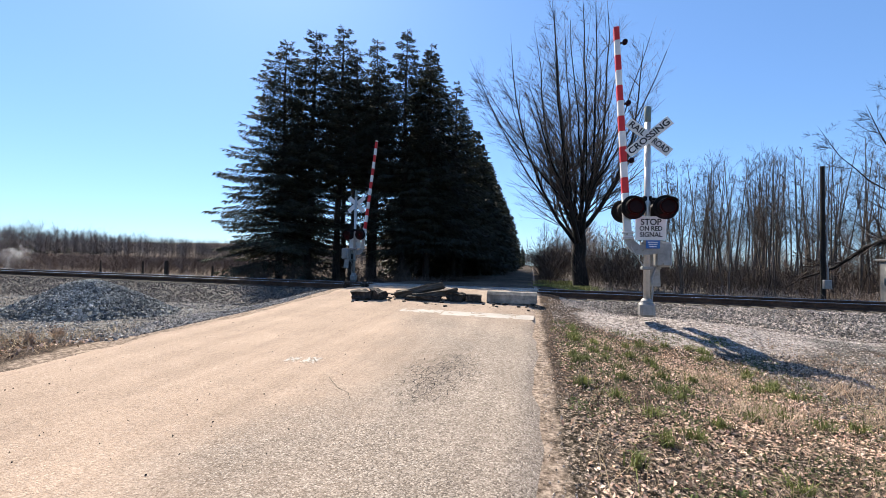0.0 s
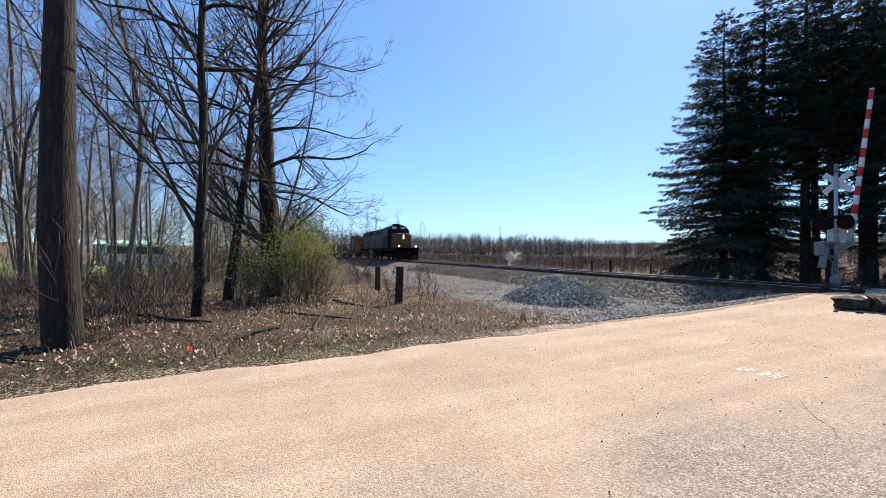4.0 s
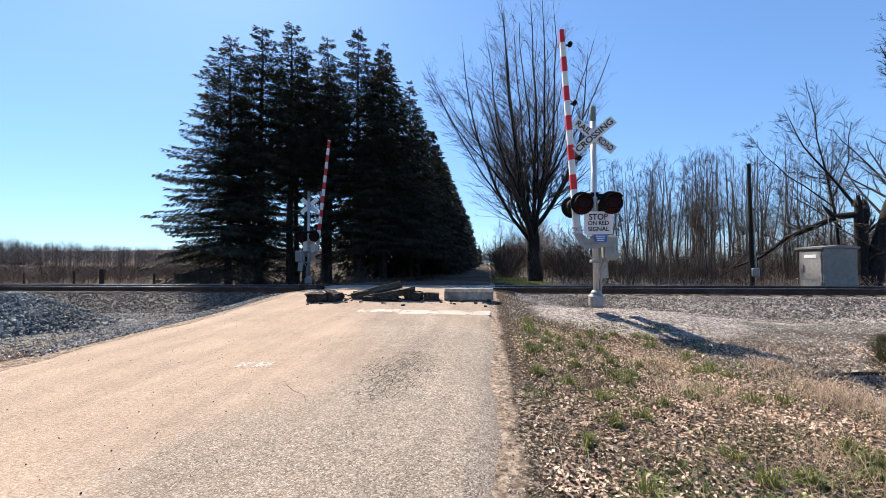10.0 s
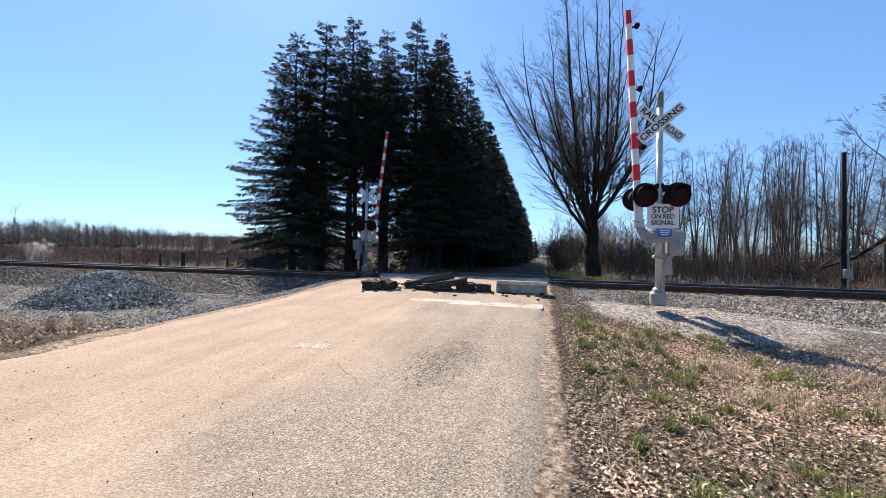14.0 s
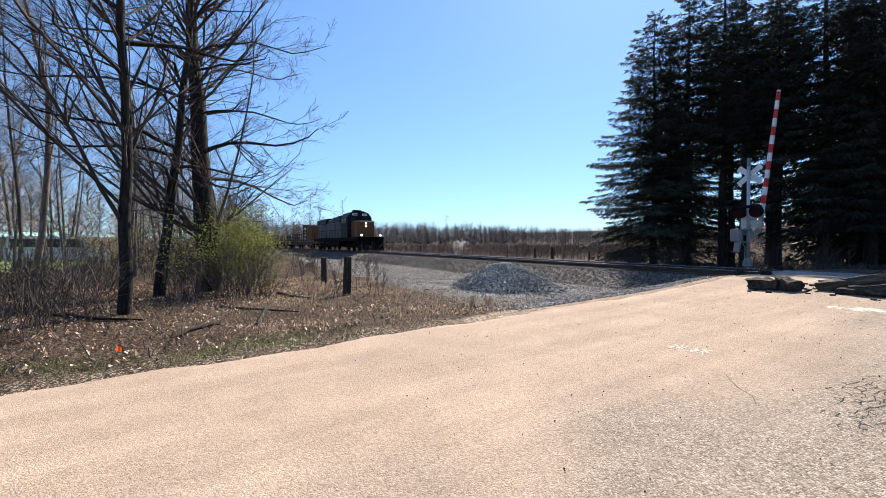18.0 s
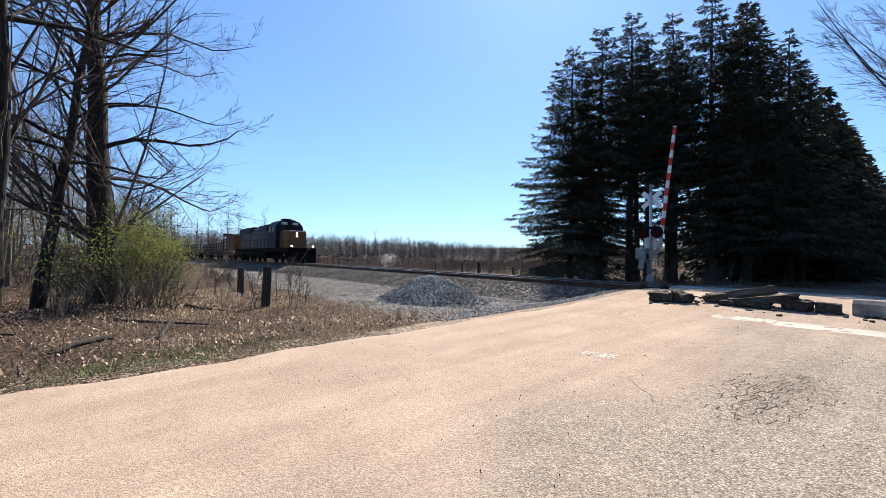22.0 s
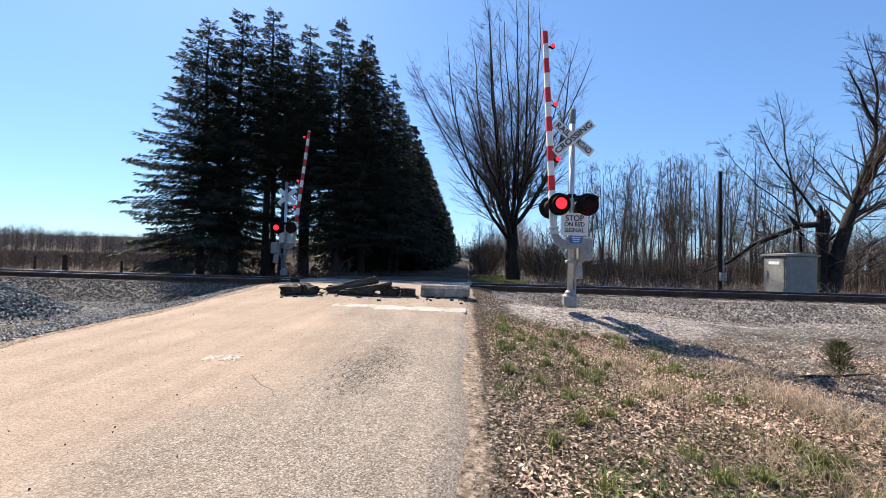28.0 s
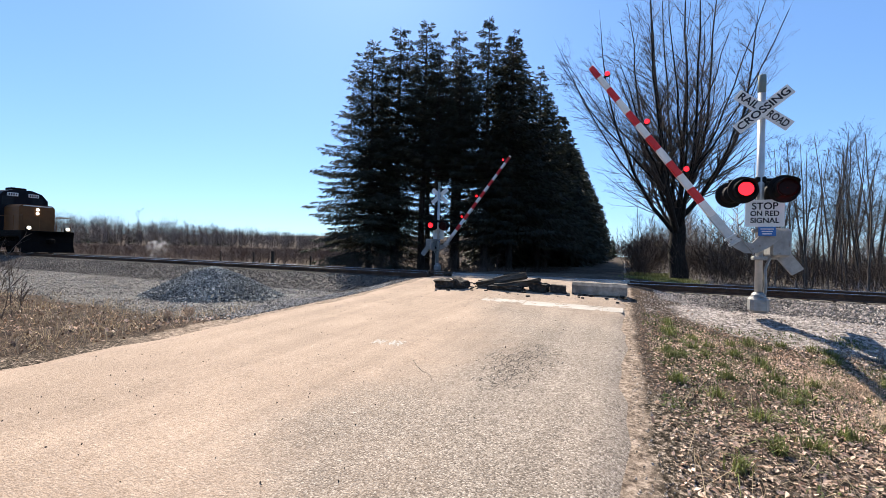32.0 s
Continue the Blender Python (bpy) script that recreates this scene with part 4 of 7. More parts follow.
        part("front_handrail", fr, M["loco_yellow"], ob, "yellow end handrail")
        part("steps", Shape().box((9.2, y, 0.55), (0.6, 0.1, 0.05)).box((9.2, y, 0.85), (0.6, 0.1, 0.05)).box((9.2, y, 1.15), (0.6, 0.1, 0.05)).box((8.9, y, 0.85), (0.04, 0.12, 0.8)).box((9.5, y, 0.85), (0.04, 0.12, 0.8)), M["loco_black"], ob)
    part("air_tank", Shape().rod((-2.8, -1.25, 1.05), (2.4, -1.25, 1.05), 0.16, n=10), M["loco_black"], ob)
    return ob


def build_flat(kind):
    """A low rail-carrying car; kind 0 has the yellow box and tall racks at its front."""
    label = "work flatcar with yellow box and steel racks" if kind == 0 else "low dark flatcar with stakes, loaded with long rails"
    ob = thing("work_flatcar" if kind == 0 else "rail_flatcar", label, "railcar", train_pose(-80), "cars of the work train")
    part("deck", Shape().box((0, 0, 1.05), (17.5, 2.8, 0.32), 0.03), M["car_brown"], ob)
    part("side_sill", Shape().box((0, -1.38, 0.92), (17.0, 0.06, 0.5), 0.01).box((0, 1.38, 0.92), (17.0, 0.06, 0.5), 0.01), M["car_brown"], ob)
    for x in (-6.4, 6.4):
        truck(ob, x, 2, 1.75)
    part("coupler", Shape().box((9.0, 0, 0.85), (1.0, 0.25, 0.25), 0.05).box((-9.0, 0, 0.85), (1.0, 0.25, 0.25), 0.05), M["loco_black"], ob)
    rng = random.Random(9 + kind)
    n = 14
    for k in range(n):
        x = -8.3 + 16.6 * k / (n - 1)
        if kind == 0 and x > 4.0:
            continue
        for y in (-1.3, 1.3):
            part("stake", Shape().box((x, y, 1.85), (0.12, 0.1, 1.35), 0.01), M["car_brown"], ob)
    for z in (1.5, 1.95, 2.4):
        part("rack_rail", Shape().box((-2.2 if kind == 0 else 0, -1.36, z), (12.2 if kind == 0 else 16.8, 0.05, 0.1), 0.01), M["car_brown"], ob)
    load = Shape()
    for k in range(10):
        load.box((-2.5 if kind == 0 else 0, -1.0 + 0.22 * k, 1.45), (12.0 if kind == 0 else 17.3, 0.07, 0.16))
    part("rail_load", load, M["rail_rust"], ob, "stack of long rusty rails")
    if kind == 0:
        box = part("equipment_box", Shape().box((6.9, 0, 2.45), (3.2, 2.7, 2.3), 0.05), M["loco_yellow"], ob, "dull yellow equipment box")
        for k in range(4):
            part("box_rib", Shape().box((5.6 + 0.85 * k, -1.37, 2.45), (0.08, 0.05, 2.2), 0.01), M["loco_yellow"], box)
        for x in (3.2, 4.9):
            for y in (-1.25, 1.25):
                part("rack_post", Shape().box((x, y, 2.5), (0.14, 0.14, 2.7), 0.01), M["car_brown"], ob)
        for z in (2.0, 2.5, 3.0, 3.5):
            part("rack_bar", Shape().box((4.05, -1.25, z), (1.9, 0.08, 0.1), 0.01), M["car_brown"], ob)
        part("rack_roller", Shape().box((3.2, 0, 3.75), (0.2, 2.6, 0.3), 0.02), M["car_brown"], ob)
    return ob


loco = build_loco()
loco.scale = (1, 1, 1.06)
train_cars = [(loco, 10.05), (build_flat(0), 29.6)]
flat = build_flat(1)
train_cars.append((flat, 48.4))
for k in range(3):
    train_cars.append((copy_thing(flat, train_pose(-120)), 67.2 + 18.8 * k))

# ---- trees ----
def rand_dir(rng, d, spread):
    a = d.orthogonal().normalized()
    a.rotate(Matrix.Rotation(rng.uniform(0, 2 * math.pi), 3, d))
    return (d * math.cos(spread) + a * math.sin(spread)).normalized()


def grow(rng, out, p, d, length, r, level, spec):
    """One limb and, from it, the next level's limbs. spec per level: (pieces, children, spread, length share, wobble, lift)."""
    n, kids, spread, share, wob, lift = spec[level][:6]
    sag = spec[level][6] if len(spec[level]) > 6 else 0.0
    thin = spec[level][7] if len(spec[level]) > 7 else 0.35
    low = spec[level][8] if len(spec[level]) > 8 else (0.16 if level == 0 else 0.12)
    pts, rad = [p.copy()], [r]
    q, way = p.copy(), d.copy()
    step = length / n
    for k in range(n):
        way = rand_dir(rng, way, abs(rng.gauss(0, wob)))
        way = (way + Vector((0, 0, lift + sag * (2.0 * k / n - 1.0)))).normalized()
        q = q + way * step
        pts.append(q.copy())
        rad.append(max(0.0035, r * (1 - 0.82 * (k + 1) / n)))
    out.append((level, pts, rad))
    if level + 1 < len(spec):
        for i in range(kids):
            t = rng.uniform(low, 0.98) ** 1.08
            k = min(n - 1, int(t * n))
            at = pts[k].lerp(pts[k + 1], t * n - k)
            rr = min(0.095, max(0.004, rad[k] * rng.uniform(0.68, 1.3) * thin))
            nd = rand_dir(rng, (pts[k + 1] - pts[k]).normalized(), spread * rng.uniform(0.7, 1.25))
            ln = length * share * rng.uniform(0.6, 1.2) * (1.15 - 0.6 * t)
            grow(rng, out, at, nd, ln, rr, level + 1, spec)


def add_twig(sh, pts, r):
    """The thinnest twigs: slim three-cornered slivers."""
    d = pts[-1] - pts[0]
    side = d.cross(Vector((d.y + 0.3, -d.x, 0.4))).normalized() * max(r * 0.8, 0.0042)
    o = len(sh.v)
    sh.v += [tuple(pts[0] - side), tuple(pts[0] + side), tuple(pts[-1])]
    sh.f.append((o, o + 1, o + 2))


def add_ribbon(sh, pts, rad):
    """A thin twig along pts: a bent sliver that narrows to its tip."""
    d = pts[-1] - pts[0]
    side = d.cross(Vector((d.y + 0.3, -d.x, 0.4))).normalized()
    o = len(sh.v)
    for p, r in zip(pts[:-1], rad):
        w = side * max(r * 0.9, 0.0045)
        sh.v += [tuple(p - w), tuple(p + w)]
    sh.v.append(tuple(pts[-1]))
    n = len(pts) - 2
    for k in range(n):
        a = o + 2 * k
        sh.f.append((a, a + 1, a + 3, a + 2))
    sh.f.append((o + 2 * n, o + 2 * n + 1, o + 2 * n + 2))


def limbs_to_meshes(name, limbs, split, sides, bark, twig):
    trunk, crown = Shape(), Shape()
    top = max(level for level, _, _ in limbs)
    for level, pts, rad in limbs:
        sh = trunk if level < split else crown
        if level == top:
            add_twig(sh, pts, rad[0])
        elif level >= 2 and rad[0] < 0.014:
            add_ribbon(sh, pts, rad)
        else:
            add_tube(sh, pts, rad, sides[min(level, len(sides) - 1)])
    return trunk.mesh("trunk", bark, True), crown.mesh("crown", twig)


BARE = {
    # pieces, children, spread, length share, wobble, lift
    "tall": [(9, 15, 0.9, 0.36, 0.05, 0.03, 0.0, 0.2), (6, 9, 0.65, 0.45, 0.12, 0.07), (5, 8, 0.6, 0.45, 0.16, 0.06), (3, 5, 0.5, 1.0, 0.2, 0.03), (2, 0, 0, 0, 0.25, 0)],
    "wood": [(7, 18, 0.75, 0.42, 0.07, 0.04, 0.0, 0.3), (5, 9, 0.6, 0.45, 0.15, 0.05, 0.05), (4, 7, 0.55, 0.5, 0.2, 0.04), (2, 0, 0, 0, 0.22, 0)],
    "sapling": [(8, 21, 0.75, 0.22, 0.05, 0.05, 0.0, 0.3, 0.38), (4, 6, 0.65, 0.55, 0.14, 0.05), (3, 4, 0.6, 0.65, 0.18, 0.03), (2, 0, 0, 0, 0.2, 0)],
    "shrub": [(4, 6, 0.5, 0.6, 0.12, 0.06), (3, 4, 0.6, 0.6, 0.2, 0.04), (3, 0, 0, 0, 0.25, 0)],
}


def bare_tree(name, label, seed, kind, height, r, lean=(0, 0), stems=1, spread=0.3, twig="twig", fork=0.0, m=None, group=""):
    rng = random.Random(seed)
    limbs = []
    foot = Vector((0, 0, -0.1))
    if fork:
        way = Vector((lean[0] * 0.6, lean[1] * 0.6, 1)).normalized()
        thick = r * stems ** 0.5
        pts = [foot + way * (fork + 0.3) * k / 4 + Vector((rng.gauss(0, 0.03), rng.gauss(0, 0.03), 0)) for k in range(5)]
        limbs.append((0, pts, [thick * q for q in (1.25, 1.02, 0.95, 0.9, 0.8)]))
        foot = pts[3]
    for s in range(stems):
        d = Vector((lean[0], lean[1], 1)).normalized()
        if stems > 1:
            a = 2 * math.pi * (s + rng.random() * 0.4) / stems
            d = (d + Vector((math.cos(a), math.sin(a), 0)) * spread * rng.uniform(0.5, 1.2)).normalized()
        grow(rng, limbs, foot, d, height * rng.uniform(0.85, 1.0), r * rng.uniform(0.8, 1.0), 0, BARE[kind])
    stout = [q for q in limbs[1:] if q[0] < 2 and q[2][0] > 0.03]
    rest = [limbs[0]] + [(max(lv, 1), pts, rad) for lv, pts, rad in limbs[1:] if not (lv < 2 and rad[0] > 0.03)]
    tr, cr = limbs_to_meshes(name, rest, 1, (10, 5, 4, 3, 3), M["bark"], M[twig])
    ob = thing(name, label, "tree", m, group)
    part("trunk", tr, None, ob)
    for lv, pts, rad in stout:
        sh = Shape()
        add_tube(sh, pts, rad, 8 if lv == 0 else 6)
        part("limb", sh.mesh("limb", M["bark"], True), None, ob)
    part("crown", cr, None, ob, "bare twigs without leaves")
    return ob


def spruce_meshes(seed, height, radius, clear, gap=0.0, full=0.75, fine=1.0, mat="needle"):
    """Trunk and needle crown of a spruce. Boughs stand in whorls and hang a little; below clear only dead stubs are left. gap: share of
    boughs missing; full: how round the outline is; fine: size of the sprays."""
    rng = random.Random(seed)
    nr = np.random.default_rng(seed)
    trunk = Shape()
    bow = [Vector((rng.gauss(0, 0.06), rng.gauss(0, 0.06), height * k / 7)) for k in range(8)]
    bow[0], bow[7] = Vector((0, 0, -0.3)), Vector((0, 0, height))
    add_tube(trunk, bow, [0.26, 0.215, 0.19, 0.165, 0.13, 0.095, 0.055, 0.012], 9)
    tris = []
    z = 0.9
    while z < height - 0.12:
        t = z / height
        reach = radius * (1 - t) ** full * (0.72 + 0.28 * min(1, t / 0.14))
        count = 8 if t < 0.55 else (7 if t < 0.85 else 5)
        turn = rng.uniform(0, 6.28)
        for b in range(count):
            a = turn + 6.283 * b / count + rng.gauss(0, 0.3)
            z0 = z + rng.uniform(-0.2, 0.2)
            ln = reach * (rng.uniform(0.6, 1.0) if rng.random() < 0.75 else rng.uniform(0.95, 1.15)) + 0.2
            dead = z0 < clear * rng.uniform(0.85, 1.15)
            rise = 0.55 * (t - 0.42) + rng.gauss(0, 0.09)
            d = Vector((math.cos(a), math.sin(a), rise)).normalized()
            if dead:
                if rng.random() < 0.55:
                    ln = rng.uniform(0.4, 1.9)
                    tip = Vector((0, 0, z0)) + d * ln + Vector((0, 0, -0.12 * ln))
                    add_ribbon(trunk, [Vector((0, 0, z0)), Vector((0, 0, z0)).lerp(tip, 0.55) + Vector((0, 0, 0.05)), tip], [0.018, 0.012, 0.006])
                continue
            if rng.random() < gap:
                continue
            droop = rng.uniform(0.1, 0.2)
            base = Vector((0, 0, z0))
            end = base + d * ln + Vector((0, 0, -droop * ln + 0.1 * ln))
            mid = base + d * ln * 0.5 + Vector((0, 0, -droop * ln * 0.3))
            add_ribbon(trunk, [base, mid, end], [0.032, 0.02, 0.008])
            # sprays on the fan of side shoots, hanging
            n = max(10, int((ln * 46 + 6) / fine))
            sp = nr.uniform(0.14 if ln > 1.5 else 0.03, 1.0, n) ** 0.8
            d_ = np.array(d)
            side = np.array((-d.y, d.x, 0.0)) / max(1e-6, math.hypot(d.x, d.y))
            sgn = nr.uniform(-1.0, 1.0, n)
            at = np.array(base)[None] + sp[:, None] * ln * d_[None]
            at[:, 2] += -droop * ln * sp ** 2 + 0.1 * ln * sp ** 4
            fan = np.minimum(0.34 * ln * (1.04 - sp), 0.95)
            at += side[None] * (sgn * fan)[:, None] + d_[None] * (np.abs(sgn) * fan * 0.5)[:, None]
            at[:, 2] -= np.abs(sgn) * fan * 0.3 * nr.random(n)
            out = side[None] * (sgn * nr.uniform(0.4, 1.0, n))[:, None] + d_[None] * nr.uniform(0.3, 1.0, n)[:, None]
            out[:, 2] -= nr.uniform(0.0, 0.9, n)
            out /= np.linalg.norm(out, axis=1, keepdims=True)
            size = nr.uniform(0.16, 0.42, n) * (0.6 + 0.4 * min(1.0, ln / 2)) * fine ** 0.5
            tip = at + out * size[:, None]
            w = nr.uniform(0.018, 0.04, n) * fine
            flat = np.cross(out, nr.normal(size=(n, 3)) * 0.6 + np.array((0, 0, 1.0))[None])
            flat *= (w / (np.linalg.norm(flat, axis=1) + 1e-9))[:, None]
            third = at + (tip - at) * 0.4
            tris.append(np.stack([at, third + flat, tip], 1))
            tris.append(np.stack([at, tip, third - flat], 1))
        z += rng.uniform(0.25, 0.38)
    V = np.concatenate(tris).reshape(-1, 3)
    return trunk.mesh("trunk", M["bark_spruce"], True), raw_mesh("crown", V, np.arange(len(V)).reshape(-1, 3), M[mat])


def put_spruces():
    kinds = {"skirt": spruce_meshes(11, 17.0, 5.0, 0.6, 0.03, 0.62), "stem": spruce_meshes(12, 17.0, 3.5, 7.6, 0.12, 0.7), "tall": spruce_meshes(13, 17.0, 4.5, 3.4, 0.08, 0.74),
             "dense": spruce_meshes(15, 17.0, 4.6, 2.4, 0.04, 0.88, 1.5), "far": spruce_meshes(14, 17.0, 4.7, 0.5, 0.02, 0.88, 4.2)}
    first = {}
    # kind, x, y, height
    rows = [("skirt", -16.2, 24.6, 15.8), ("tall", -14.6, 25.4, 17.0), ("stem", -12.5, 25.2, 16.8), ("stem", -11.1, 24.4, 14.6), ("stem", -10.5, 26.2, 16.2), ("stem", -9.7, 24.6, 13.6), ("stem", -13.6, 28.4, 15.6), ("stem", -11.9, 29.2, 15.0),
            ("tall", -8.1, 25.2, 16.0), ("dense", -6.7, 25.8, 14.9), ("dense", -7.6, 29.5, 17.2), ("dense", -17.4, 28.2, 13.6),
            ("dense", -6.2, 32.5, 15.6), ("dense", -6.5, 37.5, 15.5), ("far", -6.0, 43, 15), ("far", -6.2, 49, 15.2), ("far", -5.9, 55, 14.5), ("far", -6.3, 62, 15), ("far", -6, 70, 14.5),
            ("far", -6.4, 79, 15), ("far", -6, 90, 14.5), ("far", -6.2, 103, 15), ("far", -6, 120, 15), ("far", -9.6, 35, 15), ("far", -9.8, 43, 15), ("far", -10, 52, 16), ("far", -10.2, 64, 16)]
    rng = random.Random(5)
    for k, x, y, h in rows:
        s = h / 17.0
        m = Matrix.Translation((x, y, float(gz(x, y)))) @ Matrix.Rotation(rng.uniform(0, 6.28), 4, "Z")
        if k not in first:
            label = {"skirt": "broad dark spruce with boughs down to the ground", "stem": "tall spruce with a bare lower trunk", "tall": "tall dark spruce with dead lower limbs"}.get(k, "tall dark green spruce in a dense row")
            ob = first[k] = thing("spruce_tree", label, "tree", m, "spruces beside the road")
            part("trunk", kinds[k][0], None, ob)
            part("crown", kinds[k][1], None, ob)
        else:
            ob = copy_thing(first[k], m)
        w = s * rng.uniform(0.95, 1.08)
        ob.scale = (w, w, s)


put_spruces()


def at_ground(x, y, turn=0.0, dz=0.0):
    return Matrix.Translation((x, y, float(gz(x, y)) + dz)) @ Matrix.Rotation(radians(turn), 4, "Z")


# the large bare tree past the crossing, and the old leaning one by the cabinet
def set_limb(pts, r0, r1, n=9, seed=0):
    """A limb along a smooth line through pts, slightly crooked, narrowing from r0 to r1."""
    rng = random.Random(seed)
    P = np.array(pts, float)
    u = np.linspace(0, 1, len(P))
    w = np.linspace(0, 1, n)
    Q = np.stack([np.interp(w, u, P[:, k]) for k in range(3)], 1)
    for _ in range(2):
        Q[1:-1] = 0.25 * Q[:-2] + 0.5 * Q[1:-1] + 0.25 * Q[2:]
    out = [Vector(q) + Vector((rng.gauss(0, 0.05), rng.gauss(0, 0.05), 0)) * (1 if 0 < i < n - 1 else 0) for i, q in enumerate(Q)]
    return (0, out, [r0 + (r1 - r0) * (k / (n - 1)) ** 0.8 for k in range(n)])


def framed_tree(name, label, seed, limbs, spec, kids, start, m, twig="twig", reach=0.3):
    """A tree on given main limbs; side limbs grow out of them by spec."""
    rng = random.Random(seed)
    grown = list(limbs)
    for lv, pts, rad in limbs:
        n = len(pts) - 1
        length = sum((pts[i + 1] - pts[i]).length for i in range(n))
        for i in range(max(2, int(kids * length))):
            t = rng.uniform(start, 0.99)
            k = min(n - 1, int(t * n))
            p = pts[k].lerp(pts[k + 1], t * n - k)
            nd = rand_dir(rng, (pts[k + 1] - pts[k]).normalized(), spec[0][2] * rng.uniform(0.6, 1.2))
            grow(rng, grown, p, nd, length * reach * rng.uniform(0.45, 1.1) * (1.2 - 0.75 * t) + 0.3, min(0.06, rad[k] * rng.uniform(0.25, 0.5)), 1, spec)
        grown.append((1, [pts[-1], pts[-1] + (pts[-1] - pts[-2]) * 0.8], [rad[-1], 0.004]))
    ob = thing(name, label, "tree", m)
    tr = Shape()
    add_tube(tr, limbs[0][1], limbs[0][2], 12)
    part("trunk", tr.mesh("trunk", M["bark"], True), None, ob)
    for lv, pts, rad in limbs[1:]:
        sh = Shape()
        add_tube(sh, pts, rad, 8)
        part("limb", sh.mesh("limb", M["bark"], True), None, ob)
    crown = Shape()
    for lv, pts, rad in grown[len(limbs):]:
        if lv >= len(spec) - 1:
            add_twig(crown, pts, rad[0])
        elif rad[0] < 0.014:
            add_ribbon(crown, pts, rad)
        else:
            add_tube(crown, pts, rad, 4)
    part("crown", crown.mesh("crown", M[twig]), None, ob, "bare twigs without leaves")
    return ob


def vase_limbs(seed):
    """Main limbs of the maple: a short trunk that parts into steep limbs spreading like a vase, most of which fork again."""
    rng = random.Random(seed)
    out = [set_limb([(0, 0, -0.2), (0.02, 0, 1.2), (-0.05, 0, 2.6), (0.0, 0, 3.9)], 0.5, 0.34, 8, seed)]
    for k in range(12):
        a = 2.4 * k + rng.uniform(-0.3, 0.3)
        u = (k + 0.5) / 12
        far, top = 0.7 + 4.1 * u, 17.3 - 5.6 * u ** 1.6 + rng.uniform(-0.5, 0.5)
        z0 = rng.uniform(3.0, 4.0) - 0.9 * u
        c, s = math.cos(a), math.sin(a)
        up = top - z0
        pts = [(0.1 * c, 0.1 * s, z0), (0.4 * far * c, 0.4 * far * s, z0 + 0.16 * up), (0.72 * far * c, 0.72 * far * s, z0 + 0.38 * up), (0.92 * far * c, 0.92 * far * s, z0 + 0.68 * up), (far * c, far * s, top)]
        limb = set_limb(pts, rng.uniform(0.12, 0.18), 0.018, 11, seed + k)
        out.append(limb)
        for j in range(2):
            q = rng.randrange(2, 6)
            p = limb[1][q]
            b = a + rng.uniform(-1.0, 1.0)
            up = (top - p.z) * rng.uniform(0.5, 0.85)
            w = up * rng.uniform(0.3, 0.7)
            out.append(set_limb([tuple(p), (p.x + 0.5 * w * math.cos(b), p.y + 0.5 * w * math.sin(b), p.z + 0.4 * up), (p.x + w * math.cos(b), p.y + w * math.sin(b), p.z + up)], limb[2][q] * 0.7, 0.014, 8, seed + 20 + k * 2 + j))
    return out


VASE = [(0, 0, 0.62), (5, 8, 0.55, 0.5, 0.09, 0.05, 0.0, 0.5), (4, 5, 0.5, 0.6, 0.1, 0.04, 0.0, 0.6), (2, 0, 0, 0, 0.12, 0.02)]
GNARL = [(0, 0, 0.8), (6, 8, 0.6, 0.5, 0.16, 0.05, 0.02, 0.5), (4, 6, 0.55, 0.6, 0.18, 0.05, 0.0, 0.6), (2, 0, 0, 0, 0.2, 0.03)]
framed_tree("bare_maple", "tall bare maple with steep spreading limbs, beyond the track", 22, vase_limbs(4), VASE, 2.9, 0.14, at_ground(2.75, 26.5) @ Matrix.Rotation(radians(-3), 4, "Y") @ Matrix.Rotation(math.pi, 4, "Z"), reach=0.27)
lean_limbs = [set_limb([(0, 0, -0.2), (0.45, 0, 1.6), (0.9, 0.1, 3.4), (1.7, 0.2, 5.3), (3.1, 0.3, 7.2), (4.6, 0.3, 9.2), (5.1, 0.4, 11.6), (5.6, 0.4, 14.0)], 0.37, 0.04, 14, 1),
              set_limb([(-0.3, 0.1, -0.1), (-0.1, 0.2, 1.8), (0.2, 0.3, 3.6)], 0.28, 0.18, 7, 2),
              set_limb([(1.3, 0.1, 4.4), (1.9, -0.2, 6.4), (2.0, -0.3, 8.4), (2.1, -0.2, 10.2), (1.8, 0, 12.0)], 0.14, 0.02, 9, 3),
              set_limb([(2.0, -0.3, 8.0), (1.0, -0.5, 9.4), (0.5, -0.6, 10.6)], 0.1, 0.02, 6, 4),
              set_limb([(1.0, 0.1, 3.8), (2.8, -0.4, 4.6), (4.8, -0.8, 4.5), (6.4, -1.0, 3.4)], 0.1, 0.015, 8, 5),
              set_limb([(2.2, 0.2, 6.0), (3.4, 0.4, 8.4), (3.6, 0.6, 10.8), (3.4, 0.6, 13.0)], 0.11, 0.02, 8, 6),
              set_limb([(3.8, 0.3, 8.1), (5.4, 0, 9.0), (7.0, 0, 10.8)], 0.12, 0.025, 7, 7),
              set_limb([(0.2, 0.3, 3.2), (-0.6, 0.8, 5.0), (-1.6, 1.2, 6.6), (-2.2, 1.4, 8.4)], 0.09, 0.015, 8, 8),
              set_limb([(0.3, 0.3, 2.6), (2.4, 0.8, 4.0), (5.0, 1.0, 5.4), (7.0, 1.4, 5.2)], 0.08, 0.015, 8, 9)]
framed_tree("leaning_tree", "old bare tree leaning away beside the cabinet, with arching limbs", 26, lean_limbs, GNARL, 3.6, 0.25, at_ground(17.2, 21.3), reach=0.27)
